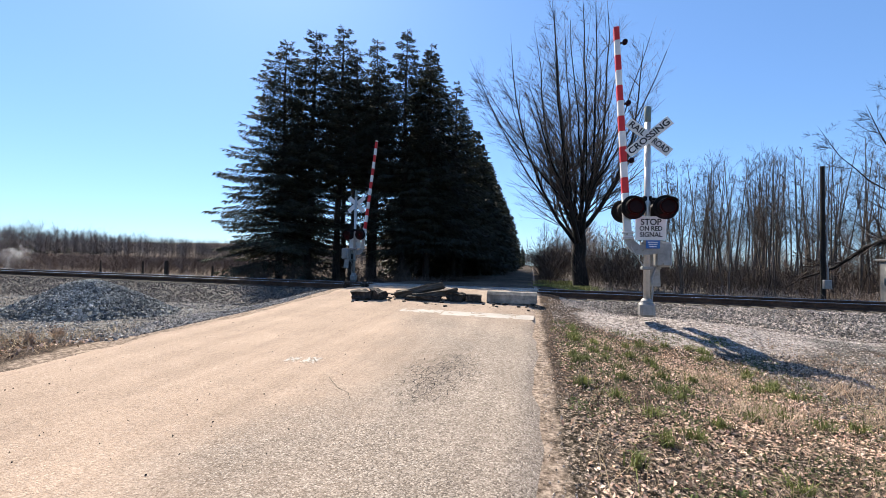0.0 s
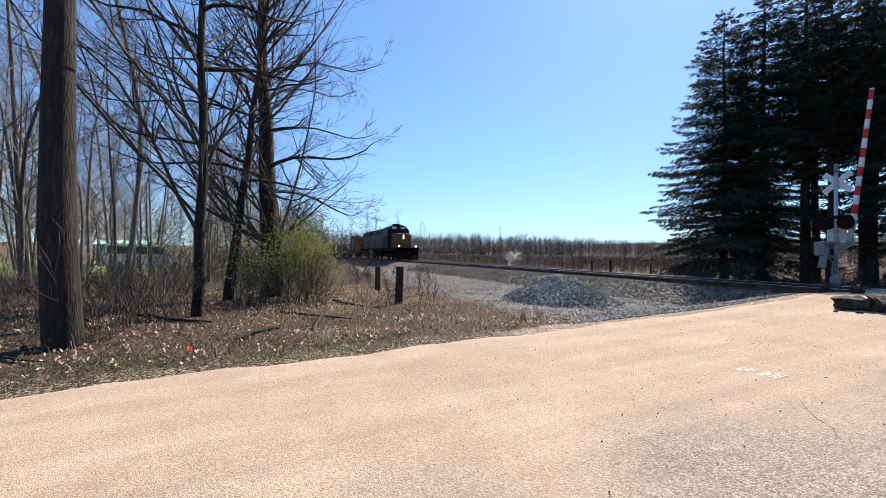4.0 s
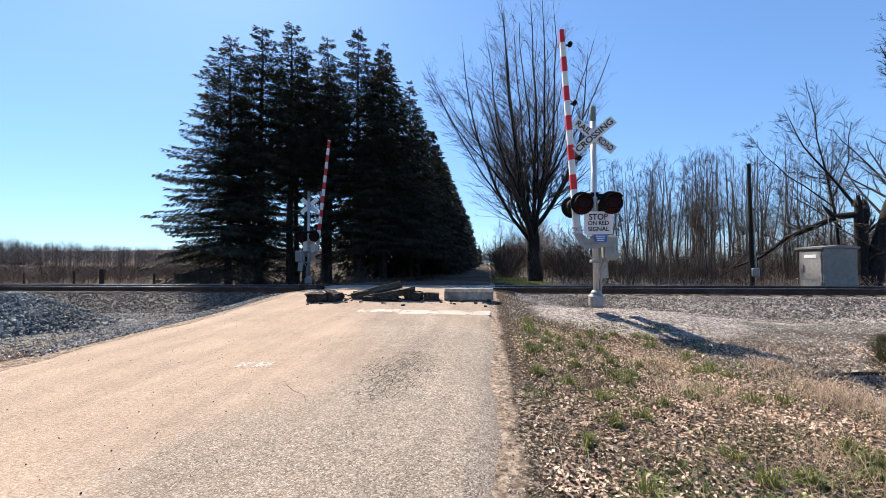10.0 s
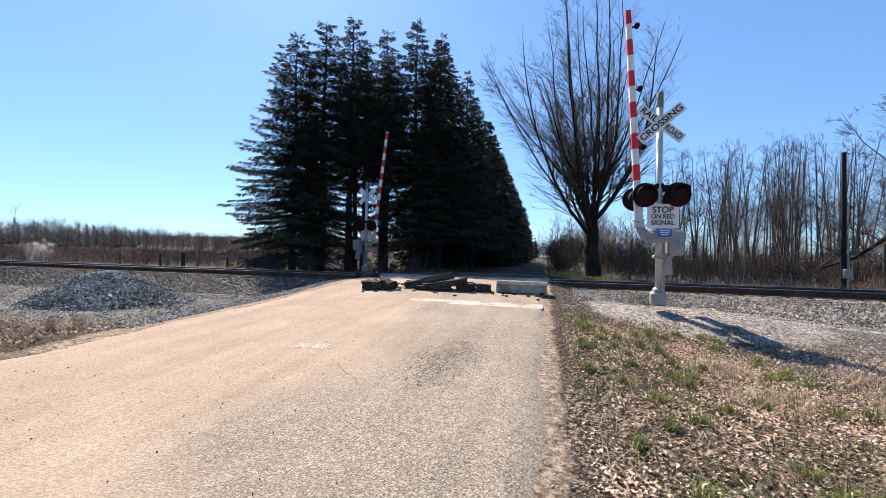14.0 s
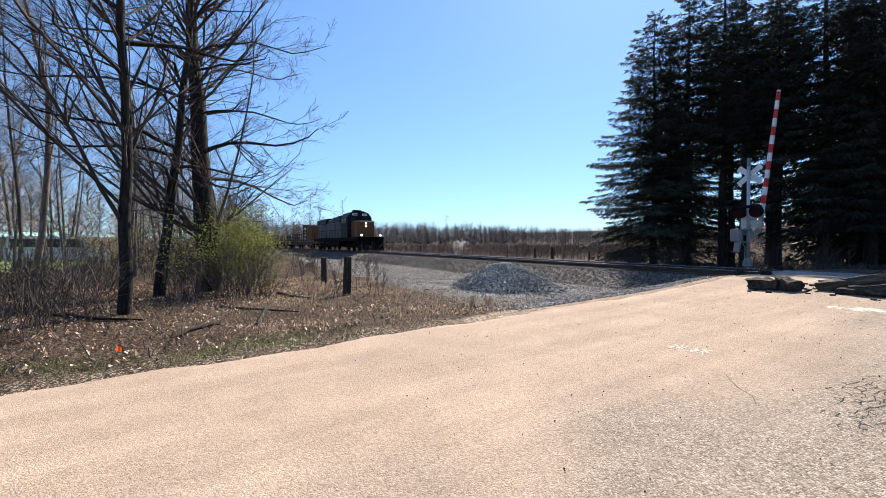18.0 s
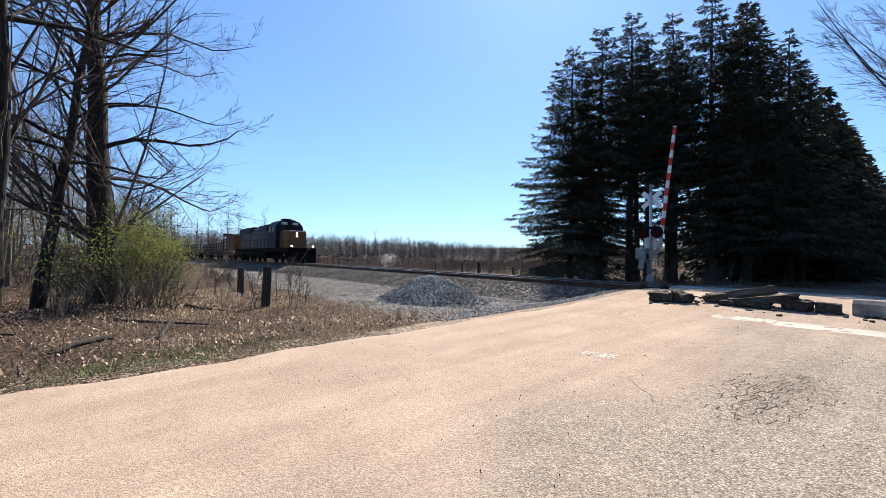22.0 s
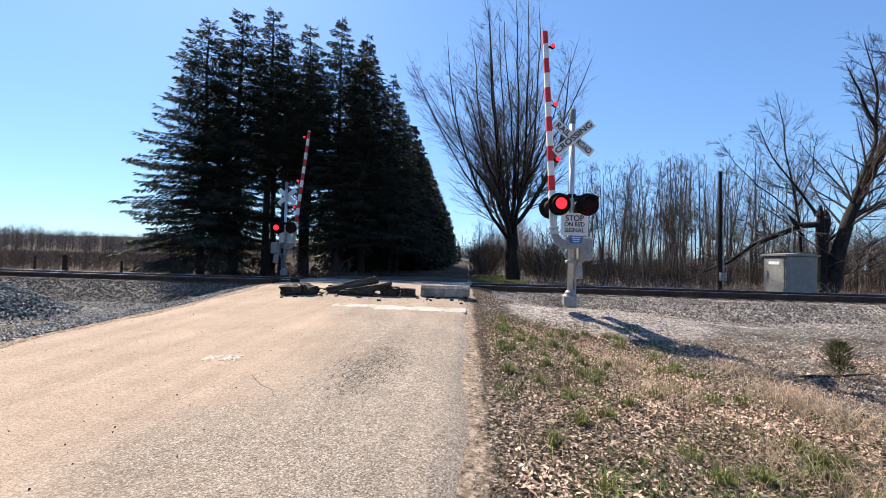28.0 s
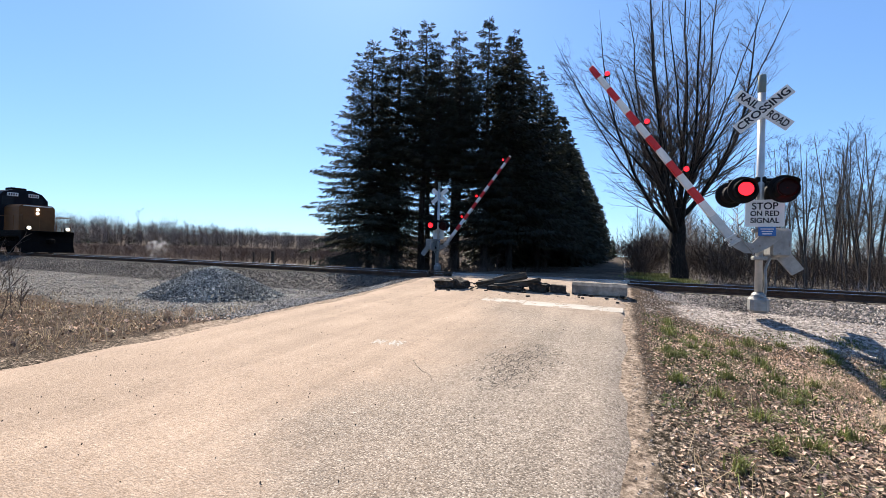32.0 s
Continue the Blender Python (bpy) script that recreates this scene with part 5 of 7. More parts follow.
bent_limbs = [set_limb([(0, 0, -0.2), (0.1, 0, 2.6), (-0.3, 0, 5.0), (-0.9, 0, 7.4), (-1.2, 0, 10.2)], 0.1, 0.015, 10, 11),
              set_limb([(-0.1, 0, 4.0), (-1.6, 0.3, 5.4), (-3.2, 0.4, 6.8), (-4.0, 0.4, 8.2)], 0.042, 0.01, 8, 12),
              set_limb([(0.1, 0, 3.0), (-1.2, -0.4, 3.8), (-3.0, -0.6, 4.8)], 0.05, 0.01, 7, 13),
              set_limb([(-0.2, 0, 4.6), (0.8, 0.2, 6.4), (1.0, 0.2, 8.6)], 0.055, 0.012, 7, 14)]
framed_tree("crooked_tree", "crooked bare tree rising out of the thicket", 28, bent_limbs, GNARL, 2.4, 0.3, at_ground(18.2, 24.2), reach=0.32)
# the trees left of the road
bare_tree("roadside_tree", "thick straight bare tree trunk beside the road", 31, "tall", 19, 0.31, lean=(0.0, -0.125), m=at_ground(-8.2, -2.78))
def oak_limbs(seed, height, r, count, reach, lean, low=2.9):
    """A stout trunk with long limbs all round it, level or sagging low down and steeper towards the top, their ends turned up."""
    rng = random.Random(seed)
    out = [set_limb([(lean[0] * z, lean[1] * z, z) for z in (-0.2, 2, 5, 8, 11, height)], r, 0.03, 12, seed)]
    for k in range(count):
        t = (k + 0.5) / count
        z = low + (height - low - 1.1) * t
        a = 2.4 * k + rng.uniform(-0.4, 0.4)
        ln = reach * (1.0 - 0.55 * t) * rng.uniform(0.6, 1.1)
        rise = (-0.05 + 0.75 * t + rng.uniform(-0.12, 0.12)) * ln
        bend = a + rng.uniform(-0.5, 0.5)
        x, y = lean[0] * z, lean[1] * z
        p1 = (x + 0.35 * ln * math.cos(a), y + 0.35 * ln * math.sin(a), z + 0.5 * rise + 0.1 * ln)
        p2 = (p1[0] + 0.4 * ln * math.cos(bend), p1[1] + 0.4 * ln * math.sin(bend), z + 0.8 * rise)
        p3 = (p2[0] + 0.25 * ln * math.cos(bend), p2[1] + 0.25 * ln * math.sin(bend), z + rise + 0.12 * ln)
        out.append(set_limb([(x, y, z), p1, p2, p3], (0.04 + 0.04 * rng.random()) * (1 - 0.4 * t), 0.01, 9, seed + k))
    return out


OAKY = [(0, 0, 0.75), (6, 7, 0.6, 0.5, 0.16, 0.03, 0.03, 0.5), (4, 5, 0.55, 0.6, 0.18, 0.03, 0.0, 0.6), (2, 0, 0, 0, 0.2, 0.03)]
framed_tree("bare_oak", "old bare oak with long low limbs over brush", 217, oak_limbs(9, 15.5, 0.42, 30, 6.6, (-0.03, -0.05)), OAKY, 2.9, 0.12, at_ground(-15.0, 0.25), reach=0.34)
framed_tree("roadside_tree", "slender dark bare tree in leaf litter", 35, oak_limbs(31, 15.0, 0.135, 14, 4.2, (0.0, 0.0), 4.6), OAKY, 2.4, 0.15, at_ground(-11.0, -1.4), reach=0.34)
framed_tree("roadside_tree", "thin leaning bare tree beside the oak", 34, oak_limbs(44, 11.5, 0.16, 14, 4.2, (0.0, 0.1)), OAKY, 2.2, 0.15, at_ground(-14.4, -1.0), reach=0.34)


def put_thicket():
    rng = random.Random(8)
    kinds = []
    for s in range(4):
        limbs = []
        grow(random.Random(50 + s), limbs, Vector((0, 0, -0.1)), Vector((0, 0, 1)), 9.0, 0.07, 0, BARE["sapling"])
        kinds.append(limbs_to_meshes("sapling", limbs, 1, (5, 3, 3, 3), M["bark_grey"], M["twig"]))
    first = {}

    def sapling(k, x, y, h, label, group):
        m = at_ground(x, y, rng.uniform(0, 360)) @ Matrix.Rotation(radians(rng.gauss(0, 3.5)), 4, "X")
        s = h / 9.0
        if (k, group) not in first:
            ob = thing("sapling", label, "tree", m, group)
            part("trunk", kinds[k][0], None, ob)
            part("crown", kinds[k][1], None, ob)
            first[(k, group)] = ob
        else:
            ob = copy_thing(first[(k, group)], m)
        ob.scale = (s, s, s)

    for i in range(125):
        y = rng.uniform(23, 46)
        x = rng.uniform(6.0, 12) + (y - 22) * rng.uniform(0.0, 1.15)
        h = 1.2 + math.hypot(x, y) * 0.228 * rng.uniform(0.62, 1.0)
        sapling(rng.randrange(4), x, y, h, "thin bare sapling in a dense thicket", "thicket beyond the track")
    for i in range(46):
        x, y = rng.uniform(19, 42), rng.uniform(21, 38)
        sapling(rng.randrange(4), x, y, rng.uniform(3.5, 6.5), "thin bare sapling behind the leaning tree", "thicket beyond the track")
    for i in range(34):
        x, y = rng.uniform(3.2, 8), rng.uniform(29, 110)
        sapling(rng.randrange(4), x, y, rng.uniform(3, 6), "thin bare sapling on the road bank", "saplings on the road bank")
    for i in range(18):
        x, y = rng.uniform(0.9, 3.2), rng.uniform(34, 105)
        sapling(rng.randrange(4), x, y, rng.uniform(4, 7.5), "thin bare sapling leaning over the far road", "saplings on the road bank")
    for i in range(30):
        a, d = radians(rng.uniform(72, 88)), rng.uniform(80, 130)
        sapling(rng.randrange(4), -d * math.sin(a), d * math.cos(a), rng.uniform(7.5, 12), "bare tree behind the train", "trees behind the train")
    for a, d, h in ((70.2, 66, 7.0), (69.3, 68, 6.0), (59.5, 75, 7.0), (58.9, 76, 5.5), (71.2, 70, 5.5)):
        sapling(rng.randrange(4), -d * math.sin(radians(a)), d * math.cos(radians(a)), h, "lone bare tree in the marsh", "trees in the marsh")
    # the wood left of the road
    wood = []
    for s in range(4):
        limbs = []
        grow(random.Random(70 + s), limbs, Vector((0, 0, -0.1)), Vector((0.05 * (s - 1.5), 0, 1)), 12.0, 0.085, 0, BARE["wood"])
        wood.append(limbs_to_meshes("wood", limbs, 1, (6, 3, 3, 3), M["bark_grey"], M["twig_grey"]))
    made = {}
    for i in range(76):
        a, d = radians(rng.uniform(86, 128)), 19 + 42 * rng.random()
        if i > 69:
            a, d = radians(rng.uniform(97, 120)), rng.uniform(17, 27)
        if a < radians(94):
            d = 26 + 30 * rng.random()
        m, k, s = at_ground(-d * math.sin(a), d * math.cos(a), rng.uniform(0, 360)) @ Matrix.Rotation(radians(rng.gauss(0, 5)), 4, "X"), rng.randrange(4), rng.uniform(0.75, 1.25) + 0.3 * sm(105, 118, math.degrees(a))
        if k not in made:
            made[k] = thing("wood_tree", "grey bare tree in the wood", "tree", m, "wood beside the road")
            part("trunk", wood[k][0], None, made[k])
            part("crown", wood[k][1], None, made[k])
            ob = made[k]
        else:
            ob = copy_thing(made[k], m)
        ob.scale = (s, s, s)


put_thicket()

# ---- things round the crossing ----
def rough_block(seed, s, jag=0.06, cuts=3):
    """A broken slab of size s: a box whose sides are cut into patches and knocked about."""
    rng = random.Random(seed)
    bm = bmesh.new()
    bmesh.ops.create_cube(bm, size=1.0)
    bmesh.ops.subdivide_edges(bm, edges=bm.edges[:], cuts=cuts, use_grid_fill=True)
    for v in bm.verts:
        p = v.co
        k = noise.noise_vector(Vector((p.x * 2.1 + seed, p.y * 2.3, p.z * 2.0))) * jag
        r = Vector([rng.uniform(-1, 1) * jag * 0.35 for _ in range(3)])
        v.co = Vector((p.x * s[0], p.y * s[1], p.z * s[2])) + Vector((k.x * s[0] * 0.6 + r.x * 0.5, k.y + r.y * 0.5, k.z * 0.6 + r.z * 0.4))
    me = bpy.data.meshes.new("slab")
    bm.to_mesh(me)
    bm.free()
    return me


def rubble(name, label, x, y, s, turn, tilt, seed, material, lift=0.0, cat="rubble", jag=0.11):
    if y < 12:
        x, y, s = x * 0.92, y - 0.9, tuple(q * 0.95 for q in s)
    me = rough_block(seed, s, jag)
    me.materials.append(M[material])
    ob = new(name, me)
    zb = float(z_road(y)) + 0.03
    ob.matrix_basis = Matrix.Translation((x, y, zb + s[2] / 2 + lift)) @ Matrix.Rotation(radians(turn), 4, "Z") @ Matrix.Rotation(radians(tilt), 4, "Y")
    return tagged(ob, label, cat, "barrier of rubble on the road")


rubble("broken_slab", "broken dark asphalt slab lying on the road", -4.72, 11.1, (0.56, 0.38, 0.22), 4, 0, 1, "asphalt_old", cat="slab")
rubble("broken_slab", "curled dark asphalt slab on the road", -4.3, 11.12, (0.42, 0.32, 0.25), -25, 8, 2, "asphalt_old", cat="slab")
rubble("stone_lump", "dark stone lump on the road edge", -5.9, 12.6, (0.22, 0.2, 0.18), 20, 0, 3, "asphalt_old", cat="stone")
rubble("stone_lump", "small dark stone on the road edge", -5.45, 12.9, (0.2, 0.16, 0.13), 60, 0, 4, "asphalt_old", cat="stone")
rubble("timber_beam", "old weathered timber beam leaning on others", -3.22, 11.5, (1.35, 0.19, 0.19), 8, -14, 5, "timber", 0.12, "timber", 0.075)
rubble("timber_beam", "short dark timber end in the heap", -3.75, 11.75, (0.4, 0.2, 0.16), -12, 0, 6, "timber", 0.0, "timber", 0.03)
rubble("concrete_beam", "cracked concrete beam lying aslant", -2.72, 11.28, (1.2, 0.2, 0.17), 6, -9, 7, "timber", 0.08, "beam", 0.07)
rubble("broken_slab", "dark asphalt slab under the beams", -3.0, 11.25, (0.9, 0.36, 0.12), -6, 0, 8, "asphalt_old", cat="slab")
rubble("concrete_lump", "dark concrete lump with a slanted top", -2.13, 11.3, (0.44, 0.34, 0.22), -8, 5, 9, "asphalt_old", cat="slab")
rubble("concrete_lump", "small squared concrete lump", -1.64, 11.32, (0.38, 0.28, 0.19), 3, 0, 10, "asphalt_old", cat="slab", jag=0.04)
blk = Shape().prism([(-0.22, 0), (0.22, 0), (0.2, 0.2), (0.13, 0.27), (-0.13, 0.27), (-0.2, 0.2)], -0.6, 0.6, 0).mesh("concrete_block", M["concrete"])
blk_ob = new("concrete_block", blk)
blk_ob.matrix_basis = Matrix.Translation((-0.58, 10.55, float(z_road(10.55)) + 0.025)) @ Matrix.Rotation(radians(-1.5), 4, "Z")
tagged(blk_ob, "grey concrete kerb block lying across the lane", "concrete block", "barrier of rubble on the road")
rng_c = random.Random(77)
crumbs = Shape()
for k in range(120):
    x, y, s = rng_c.uniform(-4.5, 0.0), rng_c.gauss(10.35, 0.35), rng_c.uniform(0.02, 0.07)
    crumbs.box((x, y, float(z_road(y)) + 0.03 + s * 0.3), (s * 1.5, s, s * 0.7), s * 0.2, m=Matrix.Rotation(rng_c.uniform(0, 3), 4, "Z"))
tagged(new("rubble_crumbs", crumbs.mesh("rubble_crumbs", M["asphalt_old"])), "small crumbs of asphalt and stone", "rubble", kind="stuff")


# paint on the road: worn stop line, splash
def flake_sheet(name, label, rects, seed, keep, cell, material):
    """Thin paint broken into flakes; keep is the share left."""
    rng = random.Random(seed)
    V, F = [], []
    for x0, x1, y0, y1, k in rects:
        nx, ny = max(1, int((x1 - x0) / cell)), max(1, int((y1 - y0) / cell))
        for i in range(nx):
            for j in range(ny):
                cx, cy = x0 + (i + 0.5) * cell, y0 + (j + 0.5) * cell
                edge = min(j + 0.5, ny - j - 0.5) / ny
                if rng.random() > k * keep * (0.6 + edge) or noise.noise((cx * 5, cy * 7, seed)) < -0.35:
                    continue
                o = len(V)
                for a, b in ((-1, -1), (1, -1), (1, 1), (-1, 1)):
                    x, y = cx + a * cell * rng.uniform(0.45, 0.6), cy + b * cell * rng.uniform(0.45, 0.6)
                    c = (x - ROAD_L) / (ROAD_R - ROAD_L)
                    V.append((x, y, float(z_road(y)) + 0.026 + 0.02 * math.sin(math.pi * min(max(c, 0), 1))))
                F.append((o, o + 1, o + 2, o + 3))
    tagged(new(name, raw_mesh(name, V, F, material)), label, "road marking", kind="structure")


M["road_paint"] = surf("road_paint", [(0.3, 0.27, 0.235), (0.38, 0.345, 0.305)], 20, 0.7, bump=0.2, big=0.1)
flake_sheet("stop_line", "worn white stop line painted across the lane", [(-1.95, -0.42, 8.52, 9.02, 2.2), (-0.42, -0.05, 8.52, 9.0, 1.5), (-2.9, -1.95, 8.66, 9.08, 0.9)], 4, 1.0, 0.04, M["road_paint"])
flake_sheet("paint_splash", "pale paint splash on the road", [(-3.03, -2.85, 4.58, 4.8, 0.8), (-2.8, -2.6, 4.58, 4.82, 0.8)], 5, 0.75, 0.02, M["road_paint"])


def crack_patch():
    rng = random.Random(12)
    V, F = [], []

    def seg(a, b, w):
        d = (b - a)
        s = Vector((-d.y, d.x)).normalized() * w
        o = len(V)
        for p, k in ((a, 1), (a, -1), (b, -1), (b, 1)):
            q = p + s * k
            c = (q.x - ROAD_L) / (ROAD_R - ROAD_L)
            V.append((q.x, q.y, float(z_road(q.y)) + 0.0255 + 0.02 * math.sin(math.pi * c)))
        F.append((o, o + 1, o + 2, o + 3))

    pts = {}
    for i in range(17):
        for j in range(23):
            pts[(i, j)] = Vector((-1.6 + 0.052 * i + rng.uniform(-0.024, 0.024) + 0.008 * j, 3.65 + 0.084 * j + rng.uniform(-0.036, 0.036)))
    for (i, j), p in pts.items():
        mid = abs(i - 8) / 9 + abs(j - 11) / 14
        for q in ((i + 1, j), (i, j + 1)):
            if q in pts and rng.random() < 0.85 - 0.6 * mid:
                m1 = p.lerp(pts[q], 0.5) + Vector((rng.uniform(-0.015, 0.015), rng.uniform(-0.015, 0.015)))
                w = rng.uniform(0.001, 0.0042)
                seg(p, m1, w)
                seg(m1, pts[q], w)
    for sx, sy, dx, dy, n in ((-1.7, 3.6, -0.12, 0.14, 4), (-0.9, 6.2, 0.1, 0.22, 3), (-3.6, 8.0, 0.2, 0.04, 5)):
        a = Vector((sx, sy))
        for k in range(n):
            b = a + Vector((dx + rng.uniform(-0.06, 0.06), dy + rng.uniform(-0.06, 0.06)))
            seg(a, b, 0.002)
            a = b
    tagged(new("road_cracks", raw_mesh("road_cracks", V, F, M["asphalt_old"])), "web of fine dark cracks in the asphalt", "crack", kind="stuff")


crack_patch()


# gravel pile
def pile_height(x, y):
    u, v = (x + 11.2) / 2.15, (y - 8.75) / 1.6
    r = np.sqrt(u * u + v * v)
    return 0.92 * np.clip(1.04 - r, 0, 0.86) ** 1.05


def build_pile():
    n = 60
    xs, ys = np.linspace(-13.9, -8.5, n), np.linspace(6.8, 10.7, n)
    X, Y = np.meshgrid(xs, ys)
    Z = gz(X, Y) + pile_height(X, Y) - 0.03 + 0.04 * lumps(X, Y, 3)
    i = (np.arange(n - 1)[:, None] * n + np.arange(n - 1)[None, :]).ravel()
    me = raw_mesh("gravel_heap", np.stack([X.ravel(), Y.ravel(), Z.ravel()], 1), np.stack([i, i + 1, i + n + 1, i + n], 1), M["stone_blue"], True)
    tagged(new("gravel_heap", me), "heap of bluish grey crushed stone", "gravel heap")


build_pile()


# posts
def post(label, x, y, h, r, tilt=(0, 0), n=10, cat="post"):
    sh = Shape()
    rng = random.Random(int(abs(x) * 100))
    top = Vector((tilt[0], tilt[1], 1)) * h
    pts = [Vector((0, 0, -0.15))] + [top * k / 4 for k in range(1, 4)] + [top]
    sh.path(pts, [r * 1.05, r * 1.02, r, r * rng.uniform(0.93, 1.0), r * 0.93], n)
    sh.f.append([len(sh.v) - n + i for i in range(n)])
    ob = new("wooden_post", sh.mesh("wooden_post", M["post"]))
    ob.matrix_basis = at_ground(x, y)
    return tagged(ob, label, cat, "old wooden posts")


post("dark weathered wooden post by the gravel yard", -11.55, 3.5, 1.05, 0.115, (0.0, 0.03))
post("grey weathered wooden post by the gravel yard", -15.7, 3.95, 1.0, 0.11)
post("wooden fence post beyond the track", -23.4, 23.1, 1.55, 0.13)
post("thin fence post beyond the track", -19.5, 22.6, 1.2, 0.07)
post("thin fence post beyond the track", -29.5, 27, 1.4, 0.08)
post("thin fence post beyond the track", -36, 29, 1.4, 0.08)


def build_cabinet():
    gzc = float(gz(12.9, 17.2))
    ob = thing("equipment_cabinet", "aluminium trackside equipment cabinet beyond the track", "cabinet", Matrix.Translation((12.75, 17.55, gzc)) @ Matrix.Rotation(radians(8), 4, "Z"))
    part("pad", Shape().box((0, 0, 0.04), (1.5, 1.25, 0.16), 0.02), M["concrete"], ob, "concrete pad")
    body = part("body", Shape().box((0, 0, 0.9), (1.3, 1.05, 1.6), 0.02), M["alu"], ob, "brushed aluminium box")
    part("roof", Shape().prism([(-0.72, 1.7), (0.72, 1.7), (0.72, 1.76), (0, 1.83), (-0.72, 1.76)], -0.58, 0.58, 1), M["alu"], ob, "low pitched aluminium roof")
    door = part("door", Shape().box((-0.66, 0.0, 0.9), (0.02, 0.9, 1.45), 0.006), M["galv"], body, "grey aluminium door")
    part("handle", Shape().rod((-0.68, 0.3, 0.85), (-0.68, 0.3, 1.1), 0.018, n=8), M["galv"], door)
    for z in (0.4, 0.9, 1.4):
        part("hinge", Shape().rod((-0.675, -0.44, z - 0.06), (-0.675, -0.44, z + 0.06), 0.016, n=8), M["galv"], door)
    part("door_vent", Shape().box((-0.675, 0, 1.42), (0.012, 0.5, 0.12), 0.004), M["paint_white"], door)
    part("antenna", Shape().rod((0.2, 0.1, 1.75), (0.2, 0.1, 2.95), 0.018, n=8), M["alu"], ob, "thin upright antenna")


build_cabinet()


def build_pole():
    ob = thing("wooden_pole", "dark wooden pole with a small meter box", "pole", at_ground(10.5, 18.3))
    part("shaft", Shape().path([Vector((0, 0, -0.3)), Vector((0, 0, 2.5)), Vector((0.0, 0, 5.1))], [0.09, 0.08, 0.07], 12), M["pole_wood"], ob)
    part("pole_cap", Shape().rod((0, 0, 5.08), (0, 0, 5.14), 0.08, n=12), M["post"], ob)
    part("meter_box", Shape().box((0.02, -0.18, 0.72), (0.24, 0.15, 0.34), 0.02), M["galv"], ob, "grey meter box")
    part("conduit", Shape().rod((0.06, -0.15, 0.9), (0.06, -0.15, 1.35), 0.03).rod((0.06, -0.14, 1.3), (0.06, -0.12, 3.2), 0.018), M["galv"], ob)


build_pole()


def build_flag():
    ob = thing("marker_flag", "small orange marker flag on a wire at the road edge", "flag", at_ground(-6.93, -0.99) @ Matrix.Diagonal((0.36, 0.36, 0.5, 1)))
    part("wire", Shape().rod((0, 0, -0.05), (0.02, 0, 0.3), 0.003, n=5), M["galv"], ob)
    V = [(0.02, 0, 0.3), (0.02, 0, 0.17), (0.05, 0.05, 0.31), (0.06, 0.06, 0.16), (0.02, 0.12, 0.28), (0.03, 0.13, 0.15), (0.05, 0.16, 0.26), (0.045, 0.17, 0.14)]
    part("cloth", raw_mesh("cloth", V, [(0, 1, 3, 2), (2, 3, 5, 4), (4, 5, 7, 6)], M["orange"]), None, ob, "bright orange flag")


build_flag()


# leafing bushes and brush
def shrub(name, label, seed, x, y, h, stems, spread, leaf=None, leaves=0, twig="twig", leaf_size=0.05, r=0.014, group=""):
    rng = random.Random(seed)
    limbs = []
    for s in range(stems):
        a = rng.uniform(0, 6.28)
        d = Vector((math.cos(a) * spread * rng.random(), math.sin(a) * spread * rng.random(), 1)).normalized()
        p = Vector((rng.gauss(0, 0.25), rng.gauss(0, 0.25), -0.05)) * (h / 2)
        grow(rng, limbs, p, d, h * rng.uniform(0.6, 1.05), r, 0, BARE["shrub"])
    sh = Shape()
    for level, pts, rad in limbs:
        if level == 2:
            add_twig(sh, pts, rad[0])
        elif level == 1:
            add_ribbon(sh, pts, rad)
        else:
            add_tube(sh, pts, rad, 3)
    ob = thing(name, label, "bush", at_ground(x, y), group)
    part("twigwork", sh, M[twig], ob)
    if leaf:
        V, F = [], []
        ends = [p for lv, pts, _ in limbs if lv > 0 for p in pts[1:]]
        for k in range(leaves):
            p = rng.choice(ends) + Vector((rng.gauss(0, 0.08), rng.gauss(0, 0.08), rng.gauss(0, 0.08)))
            d = Vector((rng.gauss(0, 1), rng.gauss(0, 1), rng.gauss(0, 0.7))).normalized()
            s = d.orthogonal().normalized()
            ln, o = leaf_size * rng.uniform(0.6, 1.4), len(V)
            V += [tuple(p), tuple(p + d * ln * 0.5 + s * ln * 0.3), tuple(p + d * ln), tuple(p + d * ln * 0.5 - s * ln * 0.3)]
            F.append((o, o + 1, o + 2, o + 3))
        part("leaves", raw_mesh("leaves", V, F, M[leaf]), None, ob, "small fresh leaves" if leaf == "budleaf" else "")
    return ob


shrub("leafing_bush", "bush with fresh yellow-green leaves under the oak", 61, -13.6, 0.95, 2.3, 26, 0.8, "budleaf", 9000, leaf_size=0.055)
shrub("leafing_bush", "sparse bush with first green leaves", 62, -12.9, -0.3, 1.9, 12, 0.8, "budleaf", 700, leaf_size=0.06)
shrub("leafing_bush", "sparse bush with first green leaves", 63, -16.5, -2.6, 2.4, 14, 0.8, "budleaf", 900, leaf_size=0.06)
rng_b = random.Random(66)
for k in range(48):
    x = rng_b.uniform(-20, -8.6)
    y = rng_b.uniform(-7.5, 1.6) if x < -10 else rng_b.uniform(-6, -1.2)
    shrub("bare_brush", "tangle of thin bare brush over dead leaves", 100 + k, x, y, rng_b.uniform(0.6, 1.6), rng_b.randrange(4, 8), 1.0, twig="twig_brush", r=0.006, group="brush beside the road")
for k in range(9):
    shrub("bare_brush", "thin bare stem beside the gravel yard", 160 + k, rng_b.uniform(-17, -9.5), rng_b.uniform(2.0, 4.6), rng_b.uniform(0.5, 1.5), 2, 0.5, r=0.008, group="brush beside the road")
